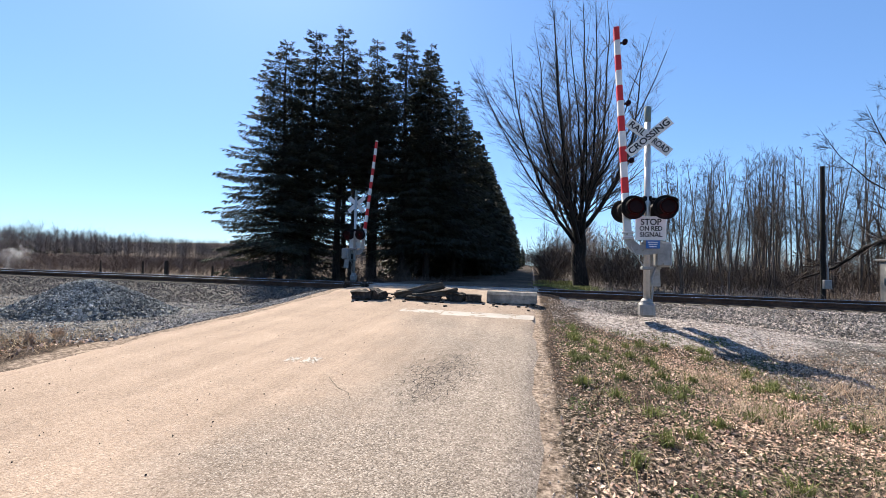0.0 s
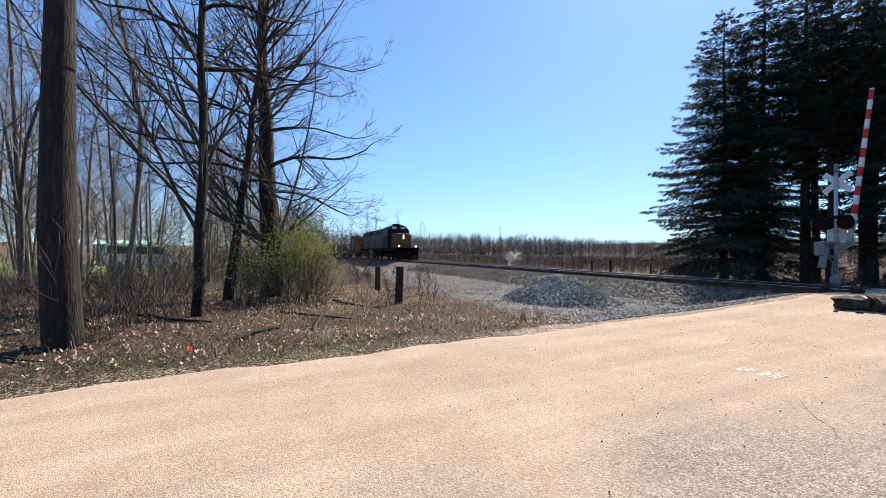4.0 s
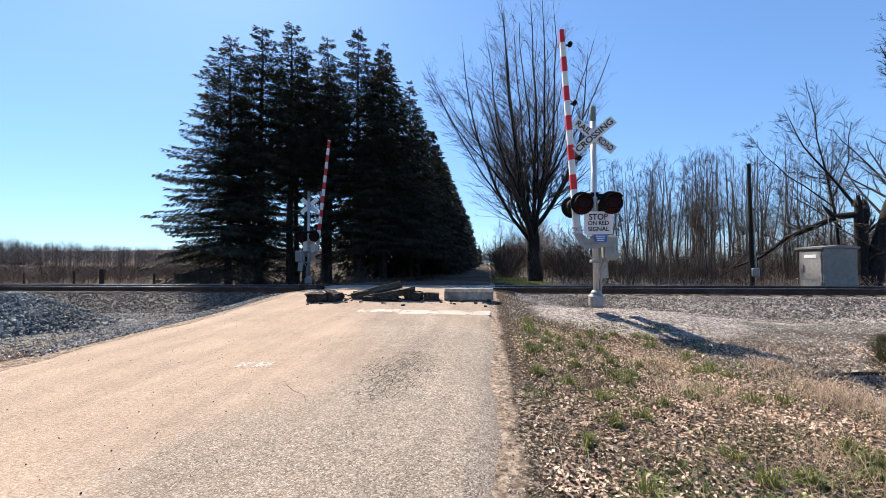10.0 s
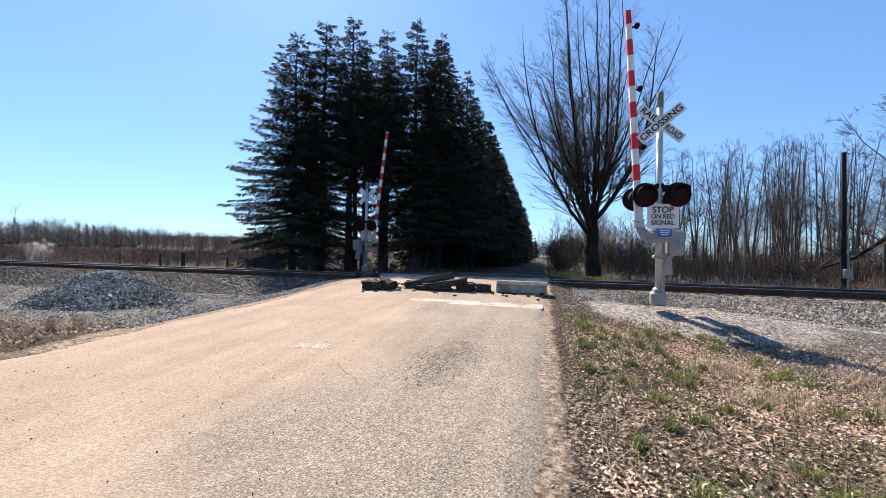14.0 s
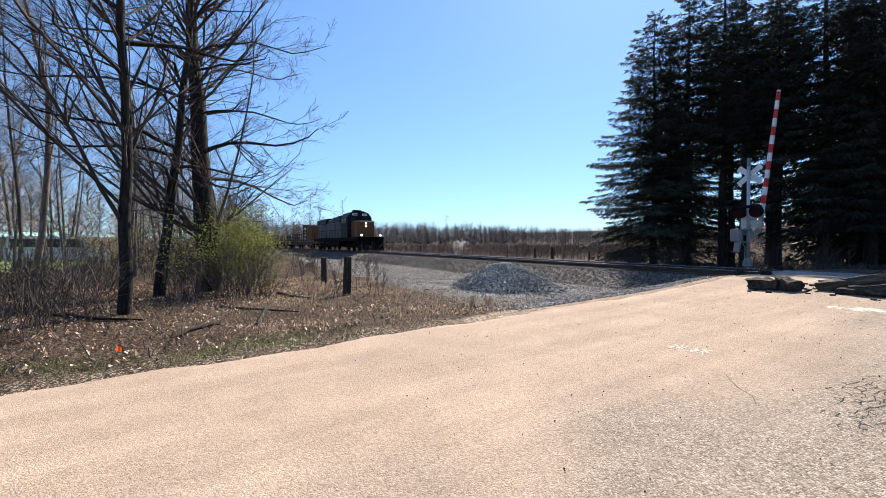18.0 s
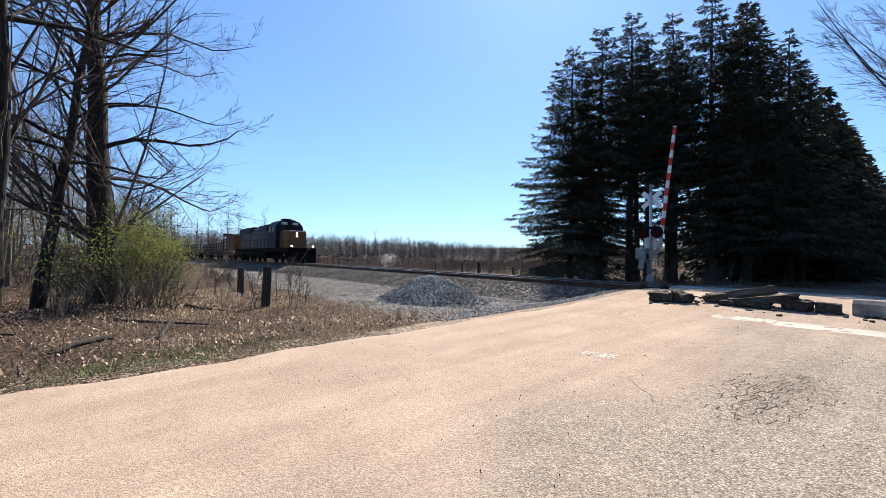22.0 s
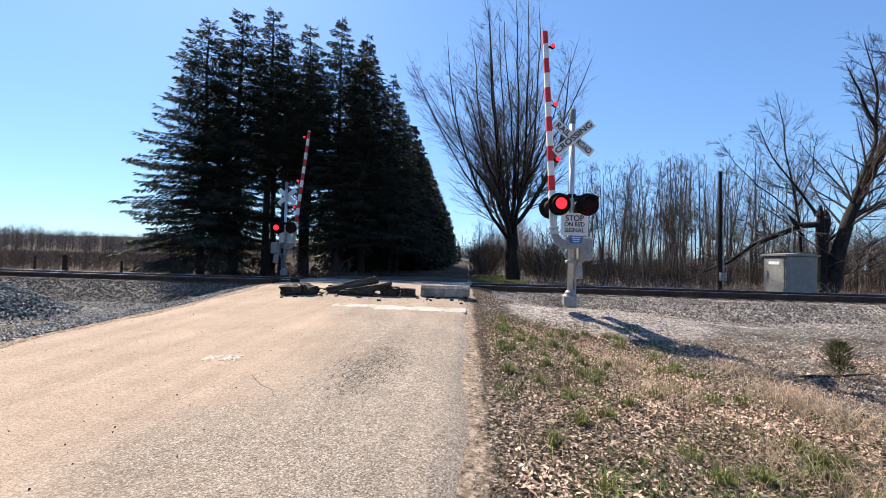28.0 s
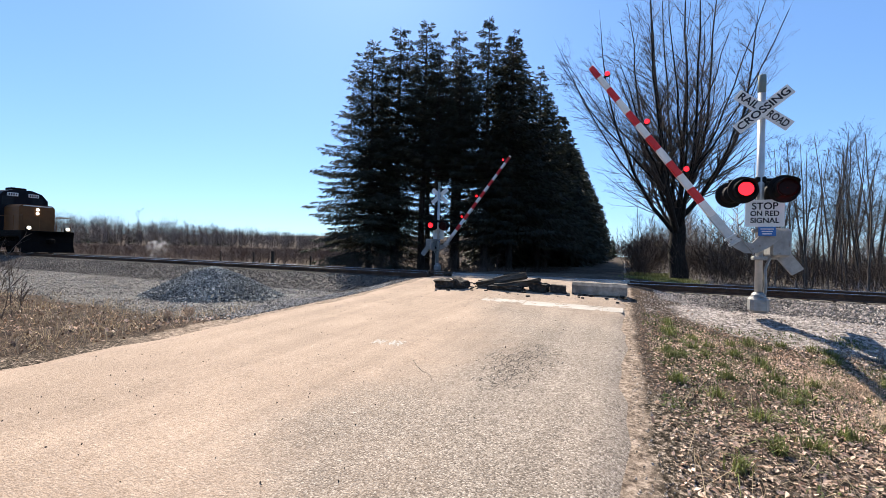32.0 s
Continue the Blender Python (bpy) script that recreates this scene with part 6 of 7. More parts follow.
for x, y, h in ((-7.6, 5.4, 0.24), (-8.0, 5.25, 0.2), (-11.9, 2.6, 0.4), (-12.4, 3.1, 0.4)):
    shrub("dry_weed_clump", "clump of dry brown weeds", int(x * 10), x, y, h, 14, 1.5, "leaf_dry", 40, leaf_size=0.03, r=0.0025, twig="straw_red", group="weed clumps")


for k in range(26):
    x, y = rng_b.uniform(3.6, 9.5), rng_b.uniform(23.5, 42)
    shrub("bare_brush", "bare brush on the bank beyond the track", 200 + k, x, y, rng_b.uniform(1.4, 3.0), rng_b.randrange(7, 12), 0.8, r=0.012, group="brush beyond the track")


for k in range(26):
    x, y = rng_b.uniform(-18, -5.2), rng_b.uniform(20.6, 24)
    shrub("bare_brush", "dark bare brush under the spruces", 240 + k, x, y, rng_b.uniform(0.7, 1.7), rng_b.randrange(7, 12), 1.0, r=0.012, group="brush under the spruces")


def small_conifer():
    rng = random.Random(71)
    ob = thing("young_juniper", "small green young juniper on the gravel verge", "bush", at_ground(5.45, 6.55))
    V, F = [], []
    for k in range(1500):
        t = rng.random() ** 0.8
        z = 0.04 + 0.46 * t
        rr = 0.27 * max(0.06, 1 - (1.9 * t - 0.75) ** 2) ** 0.5 * (0.75 + 0.3 * math.sin(7 * t + 2)) * rng.uniform(0.3, 1.15) + 0.01
        a = rng.uniform(0, 6.28)
        p = Vector((math.cos(a) * rr, math.sin(a) * rr, z))
        d = Vector((math.cos(a) * 0.7, math.sin(a) * 0.7, rng.uniform(0.2, 1.1))).normalized()
        s = d.cross(Vector((0, 0, 1))).normalized() * 0.008
        o, ln = len(V), rng.uniform(0.04, 0.09)
        V += [tuple(p - s), tuple(p + s), tuple(p + d * ln)]
        F.append((o, o + 1, o + 2))
    part("foliage", raw_mesh("foliage", V, F, M["juniper"]), None, ob)
    part("stem", Shape().rod((0, 0, -0.05), (0, 0, 0.5), 0.015, 0.005, 6), M["bark"], ob)


M["juniper"] = surf("juniper", [(0.07, 0.068, 0.034), (0.15, 0.14, 0.075)], 6, 0.8, bump=0, island=0.4, trans=0.15)
small_conifer()


# fallen wood
def stick(label, x0, y0, x1, y1, r, dz=0.03, seed=1, name="fallen_branch"):
    rng = random.Random(seed)
    a, b = Vector((x0, y0, 0)), Vector((x1, y1, 0))
    pts = []
    for k in range(6):
        p = a.lerp(b, k / 5) + Vector((rng.gauss(0, 0.03), rng.gauss(0, 0.03), 0))
        p.z = float(gz(p.x, p.y)) + r * 0.7 + dz * k / 5
        pts.append(p)
    ob = new(name, Shape().path(pts, [r, r, r * 0.9, r * 0.8, r * 0.6, r * 0.35], 6).mesh(name, M["bark"], True))
    return tagged(ob, label, "branch", "fallen branches")


for k, (x0, y0, x1, y1, r) in enumerate(((-9.8, 1.2, -8.0, 0.8, 0.05), (-8.7, 0.2, -7.6, -0.4, 0.045), (-11.4, -2.6, -9.4, -0.9, 0.035), (-8.8, -3.4, -7.4, -3.0, 0.03), (-8.6, -4.2, -7.1, -2.6, 0.025),
                                         (-10.6, 0.4, -9.0, 1.7, 0.03), (4.6, 6.2, 6.0, 6.6, 0.025), (-13, 1.9, -11.0, 2.4, 0.04), (-12.6, -4, -10.2, -3.1, 0.05))):
    stick("fallen bare branch among dead leaves", x0, y0, x1, y1, r, seed=k)


def broken_tree():
    """A snapped trunk with a splintered top and its limb hanging to the ground."""
    rng = random.Random(91)
    ob = thing("broken_tree", "snapped old tree with a hanging broken limb", "tree", at_ground(16.5, 20.8))
    n, sh = 12, Shape()
    rings = [(-0.1, 0.3), (0.5, 0.23), (1.6, 0.19), (2.6, 0.18), (3.2, 0.17), (3.75, 0.13)]
    sh.path([Vector((0.05 * math.sin(z * 1.7), 0.04 * math.cos(z * 1.3), z)) for z, _ in rings], [r for _, r in rings], n)
    part("trunk", sh, M["bark"], ob, "thick dark trunk")
    sp = Shape()
    for k in range(11):
        a = k * 0.57
        p = Vector((math.cos(a) * 0.17, math.sin(a) * 0.17, 3.7))
        sp.path([p, p + Vector((rng.gauss(0, 0.05), rng.gauss(0, 0.05), rng.uniform(0.15, 0.6)))], [0.07, 0.012], 4)
    part("splintered_top", sp, M["bark"], ob, "splintered broken wood")
    limbs = []
    main = [Vector(p) for p in ((-0.1, 0, 3.3), (-0.7, 0.3, 3.25), (-1.35, 0.7, 2.85), (-2.2, 1.3, 2.35), (-3.0, 1.9, 1.45), (-3.9, 2.5, 0.95), (-4.9, 3.0, 0.1))]
    limbs.append((0, main, [0.15, 0.14, 0.12, 0.09, 0.065, 0.045, 0.02]))
    limbs.append((0, [Vector(p) for p in ((-0.7, 0.3, 3.1), (-0.95, 0.4, 3.5), (-1.15, 0.5, 3.85))], [0.13, 0.09, 0.02]))
    for k in range(34):
        q = rng.randrange(1, 6)
        p = main[q].lerp(main[q + 1], rng.random())
        d = Vector((rng.uniform(-0.8, 0.3), rng.uniform(-0.6, 0.6), rng.uniform(-0.5, 0.6))).normalized()
        grow(rng, limbs, p, d, rng.uniform(1.0, 2.4), 0.035, 1, BARE["wood"])
    tr, cr = limbs_to_meshes("limb", limbs, 1, (8, 4, 3), M["bark"], M["twig"])
    part("broken_limb", tr, None, ob, "broken limb hanging to the ground")
    part("twigwork", cr, None, ob)


broken_tree()


# brush in repeats
def brush_copies():
    rng = random.Random(93)
    kinds = {}

    def put(name, x, y, h, label, group):
        key = (name, rng.randrange(4), group)
        m = at_ground(x, y, rng.uniform(0, 360))
        if key not in kinds:
            ob = shrub("bare_brush", label, 308 + len(kinds), x, y, 2.0, 11, 1.0, twig="twig" if name == "dark" else "twig_brush", r=0.009, group=group)
            kinds[key] = ob
        else:
            ob = copy_thing(kinds[key], m)
        s = h / 2.0
        ob.scale = (s * 1.15, s * 1.15, s)

    for k in range(80):
        y = rng.uniform(21.5, 36)
        x = rng.uniform(5.2, 11) + (y - 21) * rng.uniform(0, 1.35)
        put("dark", x, y, rng.uniform(0.8, 1.9), "dark bare brush among the saplings", "brush beyond the track")
    for k in range(26):
        x, y = rng.uniform(-24, -10.5), rng.uniform(-8.5, 1.8)
        put("grey" if k % 3 else "dark", x, y, rng.uniform(0.7, 1.7), "tangle of bare grey brush in the wood", "brush in the wood")
    for k in range(30):
        put("dark", rng.uniform(2.6, 6.5), rng.uniform(23.5, 62), rng.uniform(1.8, 3.4), "dark bare brush on the far road bank", "brush beyond the track")
    for k in range(30):
        x, y = rng.uniform(0.9, 2.6), rng.uniform(27.5, 60)
        put("dark", x, y, rng.uniform(2.0, 3.6), "tangled bare brush beside the far road", "brush beyond the track")
    for k in range(64):
        x, y = rng.uniform(18.5, 40), rng.uniform(17.5, 30)
        put("dark" if k % 2 else "grey", x, y, rng.uniform(1.6, 3.6), "bare brush beside the leaning tree", "brush beyond the track")
    put("grey", -34.5, 1.5, 6.5, "tall round grey bush behind the oak", "brush in the wood")
    put("grey", -36.5, 3.1, 5.0, "tall round grey bush behind the oak", "brush in the wood")
    for k in range(14):
        x, y = rng.uniform(-26, -17), rng.uniform(0.5, 6.0)
        put("grey", x, y, rng.uniform(0.8, 1.9), "bare grey brush beside the gravel yard", "brush in the wood")
    for k in range(26):
        a, d = radians(rng.uniform(83, 96)), rng.uniform(24, 42)
        put("grey", -d * math.sin(a), d * math.cos(a) - 1.5, rng.uniform(1.8, 3.6), "tall bare grey brush behind the oak", "brush in the wood")


brush_copies()
for k, (x, y, h) in enumerate(((-52, 33, 2.3), (-50.5, 32, 1.8))):
    shrub("blossom_shrub", "small shrub with white blossom in the marsh", 410 + k, x, y, h, 12, 0.9, "blossom", 700, leaf_size=0.12, r=0.012, group="blossom shrubs")
for k in range(12):
    shrub("leafing_brush", "thin brush with a few first leaves", 420 + k, rng_b.uniform(-17, -10.5), rng_b.uniform(-5.5, 1.8), rng_b.uniform(0.9, 1.9), 8, 0.9, "budleaf", 160, leaf_size=0.045, r=0.008, group="leafing brush")


# vehicle and shed behind the trees
def build_van():
    ob = thing("white_van", "white passenger van parked behind the trees", "van", Matrix.Translation((-36.2, -7.7, float(gz(-36.2, -7.7)) + 0.05)) @ Matrix.Rotation(radians(102), 4, "Z"))
    part("body", Shape().prism([(-2.5, 0.45), (2.55, 0.45), (2.6, 0.95), (2.35, 1.15), (1.55, 1.25), (0.95, 1.95), (-2.3, 2.0), (-2.5, 1.2)], -0.95, 0.95, 1), M["car_white"], ob, "white painted body")
    for x0, x1 in ((-2.2, -1.1), (-1.0, 0.0), (0.1, 0.95)):
        for y in (-0.96, 0.96):
            part("side_window", Shape().box(((x0 + x1) / 2, y, 1.55), (x1 - x0, 0.02, 0.5), 0.005), M["glass_dark"], ob, "dark side window")
    part("windshield", Shape().box((1.3, 0, 1.6), (0.04, 1.6, 0.75), 0.01, m=Matrix.Rotation(radians(-40), 4, "Y")), M["glass_dark"], ob)
    for x in (-1.6, 1.7):
        for y in (-0.85, 0.85):
            w = part("wheel", Shape().rod((x, y - 0.1, 0.35), (x, y + 0.1, 0.35), 0.36, n=18), M["rubber"], ob, "black tyre")
            part("rim", Shape().rod((x, y - 0.11, 0.35), (x, y + 0.11, 0.35), 0.2, n=12), M["galv"], w)


build_van()


def build_shed():
    ob = thing("green_shed", "low shed with a pale green metal roof behind the trees", "shed", Matrix.Translation((-58, -14.5, float(gz(-58, -14.5)))) @ Matrix.Rotation(radians(8), 4, "Z"))
    part("wall", Shape().box((0, 0, 1.1), (4, 4.4, 2.2), 0.03), M["siding"], ob, "grey-green siding")
    part("roof", Shape().prism([(-2.4, 2.15), (2.4, 2.15), (2.4, 2.25), (0, 2.75), (-2.4, 2.25)], -2.5, 2.5, 1), M["roof_green"], ob, "pale green metal roof")
    part("door", Shape().box((2.02, 0.8, 1.0), (0.05, 1.6, 1.9), 0.01), M["galv"], ob)
    part("window", Shape().box((2.02, -1.1, 1.4), (0.05, 0.9, 0.8), 0.01), M["glass_dark"], ob)


build_shed()

# ---- what nobody could count ----
def scatter(name, label, category, pts, maker, material, seed):
    """Pieces of one mesh at pts (n x 3): maker(rng, n) gives n x k x 3 offsets and the faces of one piece."""
    rng = np.random.default_rng(seed)
    off, faces = maker(rng, len(pts))
    k = off.shape[1]
    verts = (pts[:, None, :] + off).reshape(-1, 3)
    fa = (faces[None] + (np.arange(len(pts)) * k)[:, None, None]).reshape(-1, faces.shape[1])
    return tagged(new(name, raw_mesh(name, verts, fa, material)), label, category, kind="stuff")


OCT = np.array([(1, 0, 0), (-1, 0, 0), (0, 1, 0), (0, -1, 0), (0, 0, 1), (0, 0, -1)], float)
OCT_F = np.array([(0, 2, 4), (2, 1, 4), (1, 3, 4), (3, 0, 4), (2, 0, 5), (1, 2, 5), (3, 1, 5), (0, 3, 5)])


def turned(rng, n, v):
    """v (n x k x 3) turned at random."""
    q = rng.normal(size=(n, 4))
    q /= np.linalg.norm(q, axis=1, keepdims=True)
    w, x, y, z = q.T
    R = np.stack([np.stack([1 - 2 * (y * y + z * z), 2 * (x * y - z * w), 2 * (x * z + y * w)], -1), np.stack([2 * (x * y + z * w), 1 - 2 * (x * x + z * z), 2 * (y * z - x * w)], -1),
                  np.stack([2 * (x * z - y * w), 2 * (y * z + x * w), 1 - 2 * (x * x + y * y)], -1)], 1)
    return np.einsum("nij,nkj->nki", R, v)


def stones(lo, hi):
    def make(rng, n):
        v = OCT[None] * rng.uniform(0.55, 1.15, (n, 6, 3)) + rng.normal(0, 0.16, (n, 6, 3))
        return turned(rng, n, v) * rng.uniform(lo, hi, (n, 1, 1)), OCT_F
    return make


def pebbles(lo, hi):
    """Broken stones half sunk in the ground: a three-cornered foot and a smaller, turned top."""
    def make(rng, n):
        a = rng.uniform(0, 2 * np.pi, (n, 1)) + np.array([0, 2.09, 4.19])[None] + rng.normal(0, 0.25, (n, 3))
        r, f = rng.uniform(0.8, 1.25, (n, 3)), rng.uniform(0.65, 1.2, (n, 1))
        rim = np.stack([np.cos(a) * r * f, np.sin(a) * r, rng.uniform(-0.55, -0.1, (n, 3))], -1)
        a = a + 1.05 + rng.normal(0, 0.2, (n, 3))
        r = rng.uniform(0.4, 0.85, (n, 3))
        top = np.stack([np.cos(a) * r * f, np.sin(a) * r, rng.uniform(0.3, 0.95, (n, 3))], -1)
        return np.concatenate([rim, top], 1) * rng.uniform(lo, hi, (n, 1, 1)), np.array([(0, 1, 3), (1, 4, 3), (1, 2, 4), (2, 5, 4), (2, 0, 5), (0, 3, 5), (3, 4, 5)])
    return make


def leaves(lo, hi, curl=0.35):
    def make(rng, n):
        base = np.array([(0, -1, 0), (0.55, -0.1, 0.3), (0, 1, 0.1), (-0.55, -0.1, 0.3)], float)[None].repeat(n, 0)
        base = base + rng.normal(0, 0.16, base.shape)
        a = rng.uniform(0, 2 * np.pi, n)
        t1, t2 = rng.normal(0, curl, n), rng.normal(0, curl, n)
        v = base.copy()
        v[:, :, 2] += base[:, :, 0] * t1[:, None] + base[:, :, 1] * t2[:, None]
        c, s = np.cos(a)[:, None], np.sin(a)[:, None]
        x, y = v[:, :, 0] * c - v[:, :, 1] * s, v[:, :, 0] * s + v[:, :, 1] * c
        return np.stack([x, y, v[:, :, 2]], -1) * rng.uniform(lo, hi, (n, 1, 1)), np.array([(0, 1, 2, 3)])
    return make


def blades(h0, h1, w, lean):
    """Single grass blades in two pieces, bent over."""
    def make(rng, n):
        a, h = rng.uniform(0, 2 * np.pi, n), rng.uniform(h0, h1, n)
        le = np.abs(rng.normal(0, lean, n))
        d = np.stack([np.cos(a), np.sin(a), 0 * a], -1)
        s = np.stack([-np.sin(a), np.cos(a), 0 * a], -1) * w * rng.uniform(0.6, 1.3, n)[:, None]
        mid = d * (h * 0.35 * le)[:, None] + np.stack([0 * a, 0 * a, h * 0.55], -1)
        tip = d * (h * le)[:, None] + np.stack([0 * a, 0 * a, h * np.clip(1 - 0.45 * le, 0.08, 1)], -1)
        return np.stack([-s, s, mid + s * 0.7, tip, mid - s * 0.7], 1), np.array([(0, 1, 2, 4), (4, 2, 3, 3)])[:, :4]
    return make


def blades3(h0, h1, w, lean):
    def make(rng, n):
        v, _ = blades(h0, h1, w, lean)(rng, n)
        return v, np.array([(0, 1, 2), (0, 2, 4), (4, 2, 3)])
    return make


def on_ground(x, y, dz=0.0):
    return np.stack([x, y, gz(x, y) + dz], -1)


def clumped(rng, n, x0, x1, y0, y1, clumps, sd):
    cx, cy = rng.uniform(x0, x1, clumps), rng.uniform(y0, y1, clumps)
    i = rng.integers(0, clumps, n)
    return cx[i] + rng.normal(0, sd, n), cy[i] + rng.normal(0, sd, n)


def litter_part(x, y, rng):
    """True where the verge's litter lies; past the stony rim only a third of it."""
    rim = np.interp(y, [3.0, 4.2, 5.2, 6.75, 9.5], [3.9, 3.4, 3.2, 2.9, 1.5])
    return (x < rim + rng.normal(0, 0.3, len(x))) | (rng.random(len(x)) < 0.28)


def put_stuff():
    rng = np.random.default_rng(1)

    def shoulder(x0, x1, n, a0=-3.5, a1=-1.45):
        x, a = rng.uniform(x0, x1, n), rng.uniform(a0, a1, n)
        keep = ~((x > -6.6) & (x < 0.7))
        x, a = x[keep], a[keep]
        z = np.interp(a, [-3.6, -3.1, -2.4, -1.75, -1.4], [-0.16, -0.02, 0.2, 0.4, 0.43])
        y = y_track(x) + a
        return np.stack([x, y, np.maximum(z, gz(x, y)) + 0.005], -1)

    scatter("ballast_stones", "loose pale grey ballast stones on the shoulder", "ballast", shoulder(0.5, 17, 22000), pebbles(0.015, 0.035), M["gravel_warm"], 2)
    scatter("ballast_stones", "dark brownish ballast stones on the shoulder", "ballast", shoulder(-40, -6, 17000), pebbles(0.02, 0.042), M["stone_dark"], 3)
    x, y = -6.2 - 33 * rng.random(27000) ** 1.9, rng.uniform(5.0, 13.5, 27000)
    k = (y > 5.3 + 0.09 * (-6 - x) + rng.normal(0, 0.35, len(x))) & (y < y_track(x) - 2.9)
    scatter("yard_gravel", "loose grey gravel spread over the yard", "gravel", on_ground(x[k], y[k], 0.002), pebbles(0.01, 0.032), M["stone"], 4)
    x, y = rng.normal(-11.2, 1.25, 10000), rng.normal(8.6, 0.95, 10000)
    k = pile_height(x, y) > 0.01
    p = on_ground(x[k], y[k])
    p[:, 2] += pile_height(x[k], y[k]) - 0.01 + 0.04 * lumps(x[k], y[k], 3)
    scatter("pile_stones", "loose bluish stones on the heap", "gravel", p, pebbles(0.018, 0.045), M["stone_blue"], 5)
    x, y = rng.uniform(0.3, 13, 13000), rng.uniform(6.5, 12, 13000)
    k = y > 8.2 + rng.normal(0, 0.9, len(x)) + 0.02 * x
    k |= (x > 3.5) & (y > 5 + rng.normal(0, 1, len(x)))
    scatter("path_gravel", "fine pale gravel along the track", "gravel", on_ground(x[k], y[k], 0.0), pebbles(0.007, 0.022), M["gravel_pale"], 6)
    x, y = rng.uniform(2.4, 9, 12000), rng.uniform(2.2, 8.4, 12000)
    k = x > np.interp(y, [2.2, 4.2, 5.2, 6.75, 9.5], [4.6, 3.4, 3.2, 2.6, 1.5]) + rng.normal(0, 0.5, len(x))
    x, y = x[k], y[k]
    scatter("verge_stones", "grey stones half sunk in the verge", "gravel", on_ground(x, y, 0.0), pebbles(0.008, 0.03), M["gravel_warm"], 16)
    # road grit
    x, y = rng.uniform(-5.7, -0.05, 420), rng.uniform(1.4, 11, 420)
    p = np.stack([x, y, z_road(y) + 0.03 + 0.016 * np.sin(np.pi * (x - ROAD_L) / (ROAD_R - ROAD_L))], -1)
    scatter("road_grit", "scattered grit and crumbs on the road", "gravel", p, stones(0.003, 0.009), M["asphalt_old"], 7)
    # dead leaves
    x, y = rng.uniform(-20, -6.2, 26000), rng.uniform(-7, 5.5, 26000)
    k = rng.random(len(x)) < np.clip(0.35 + 0.5 * sm(-6.3, -7.4, x), 0, 1)
    scatter("dead_leaves", "brown dead leaves covering the roadside", "leaves", on_ground(x[k], y[k], 0.02), leaves(0.009, 0.029, 0.75), M["leaf_brown_shade"], 8)
    x, y = clumped(rng, 4200, -18, -6.4, -6.5, 5.0, 300, 0.3)
    k = x < -6.3
    scatter("dead_leaves", "pale curled dead leaves in sunlight", "leaves", on_ground(x[k], y[k], 0.03), leaves(0.013, 0.03, 0.8), M["leaf_pale"], 41)
    x, y = clumped(rng, 40000, 0.2, 9, 0.9, 8.8, 420, 0.5)
    k = (x > 0.12 + 0.25 * rng.random(len(x))) & litter_part(x, y, rng)
    scatter("dead_leaves", "pale brown dead leaves on the verge", "leaves", on_ground(x[k], y[k], 0.015), leaves(0.006, 0.024, 0.4), M["leaf_dry"], 9)
    x, y = clumped(rng, 34000, 0.3, 8.5, 0.9, 8.2, 260, 0.26)
    k = (x > 0.25) & litter_part(x, y, rng)
    scatter("dead_leaves", "pale pinkish dead leaves on the verge", "leaves", on_ground(x[k], y[k], 0.02), leaves(0.007, 0.023, 0.3), M["leaf_pale"], 42)
    x, y = rng.uniform(0.02, 0.7, 2600), rng.uniform(0.8, 11, 2600)
    scatter("edge_gravel", "loose stones along the broken road edge", "gravel", on_ground(x, y, 0.002), pebbles(0.003, 0.011), M["gravel_warm"], 44)
    x, y = rng.uniform(-14, -6.3, 380), rng.uniform(-7, 1.5, 380)
    scatter("twig_litter", "thin dead sticks strewn over the leaves", "litter", on_ground(x, y, 0.02), blades3(0.15, 0.6, 0.005, 2.6), M["twig_brush"], 48)
    x, y = rng.uniform(2.5, 17, 700), rng.uniform(17.6, 22.5, 700)
    scatter("twig_litter", "pale dead sticks on the bank beyond the track", "litter", on_ground(x, y, 0.03), blades3(0.2, 1.0, 0.008, 2.6), M["twig_grey"], 49)
    # dark dead stems and bits of bark
    x, y = rng.uniform(0.3, 9, 9000), rng.uniform(0.9, 8.4, 9000)
    scatter("dark_litter", "dark stems and bark bits on the verge", "litter", on_ground(x, y, 0.004), blades3(0.05, 0.14, 0.003, 2.2), M["twig"], 30)
    # grass
    x, y = clumped(rng, 5200, 0.45, 3.0, 1.1, 8.4, 78, 0.035)
    k = x > 0.25
    scatter("grass_tufts", "short green grass tufts in the verge", "grass", on_ground(x[k], y[k]), blades3(0.07, 0.17, 0.0055, 1.0), M["grass"], 10)
    x, y = clumped(rng, 11000, 0.3, 3.6, 1.0, 8.8, 170, 0.13)
    k = x > 0.25
    scatter("grass_tufts", "low green weeds and new grass in the verge", "grass", on_ground(x[k], y[k]), blades3(0.02, 0.06, 0.007, 1.3), M["weed"], 45)
    x, y = rng.uniform(0.3, 6.5, 3200), rng.uniform(1.2, 9, 3200)
    scatter("dry_grass", "flattened dry grass over the verge", "grass", on_ground(x, y), blades3(0.06, 0.2, 0.002, 1.9), M["straw"], 11)
    x, y = clumped(rng, 2600, 1.8, 8.5, 1.0, 7.0, 44, 0.2)
    scatter("tall_dry_grass", "thin bleached grass stalks on the verge", "grass", on_ground(x, y), blades3(0.12, 0.36, 0.0016, 1.5), M["straw"], 12)
    x, y = clumped(rng, 7000, 2.4, 7.0, 1.2, 4.0, 42, 0.24)
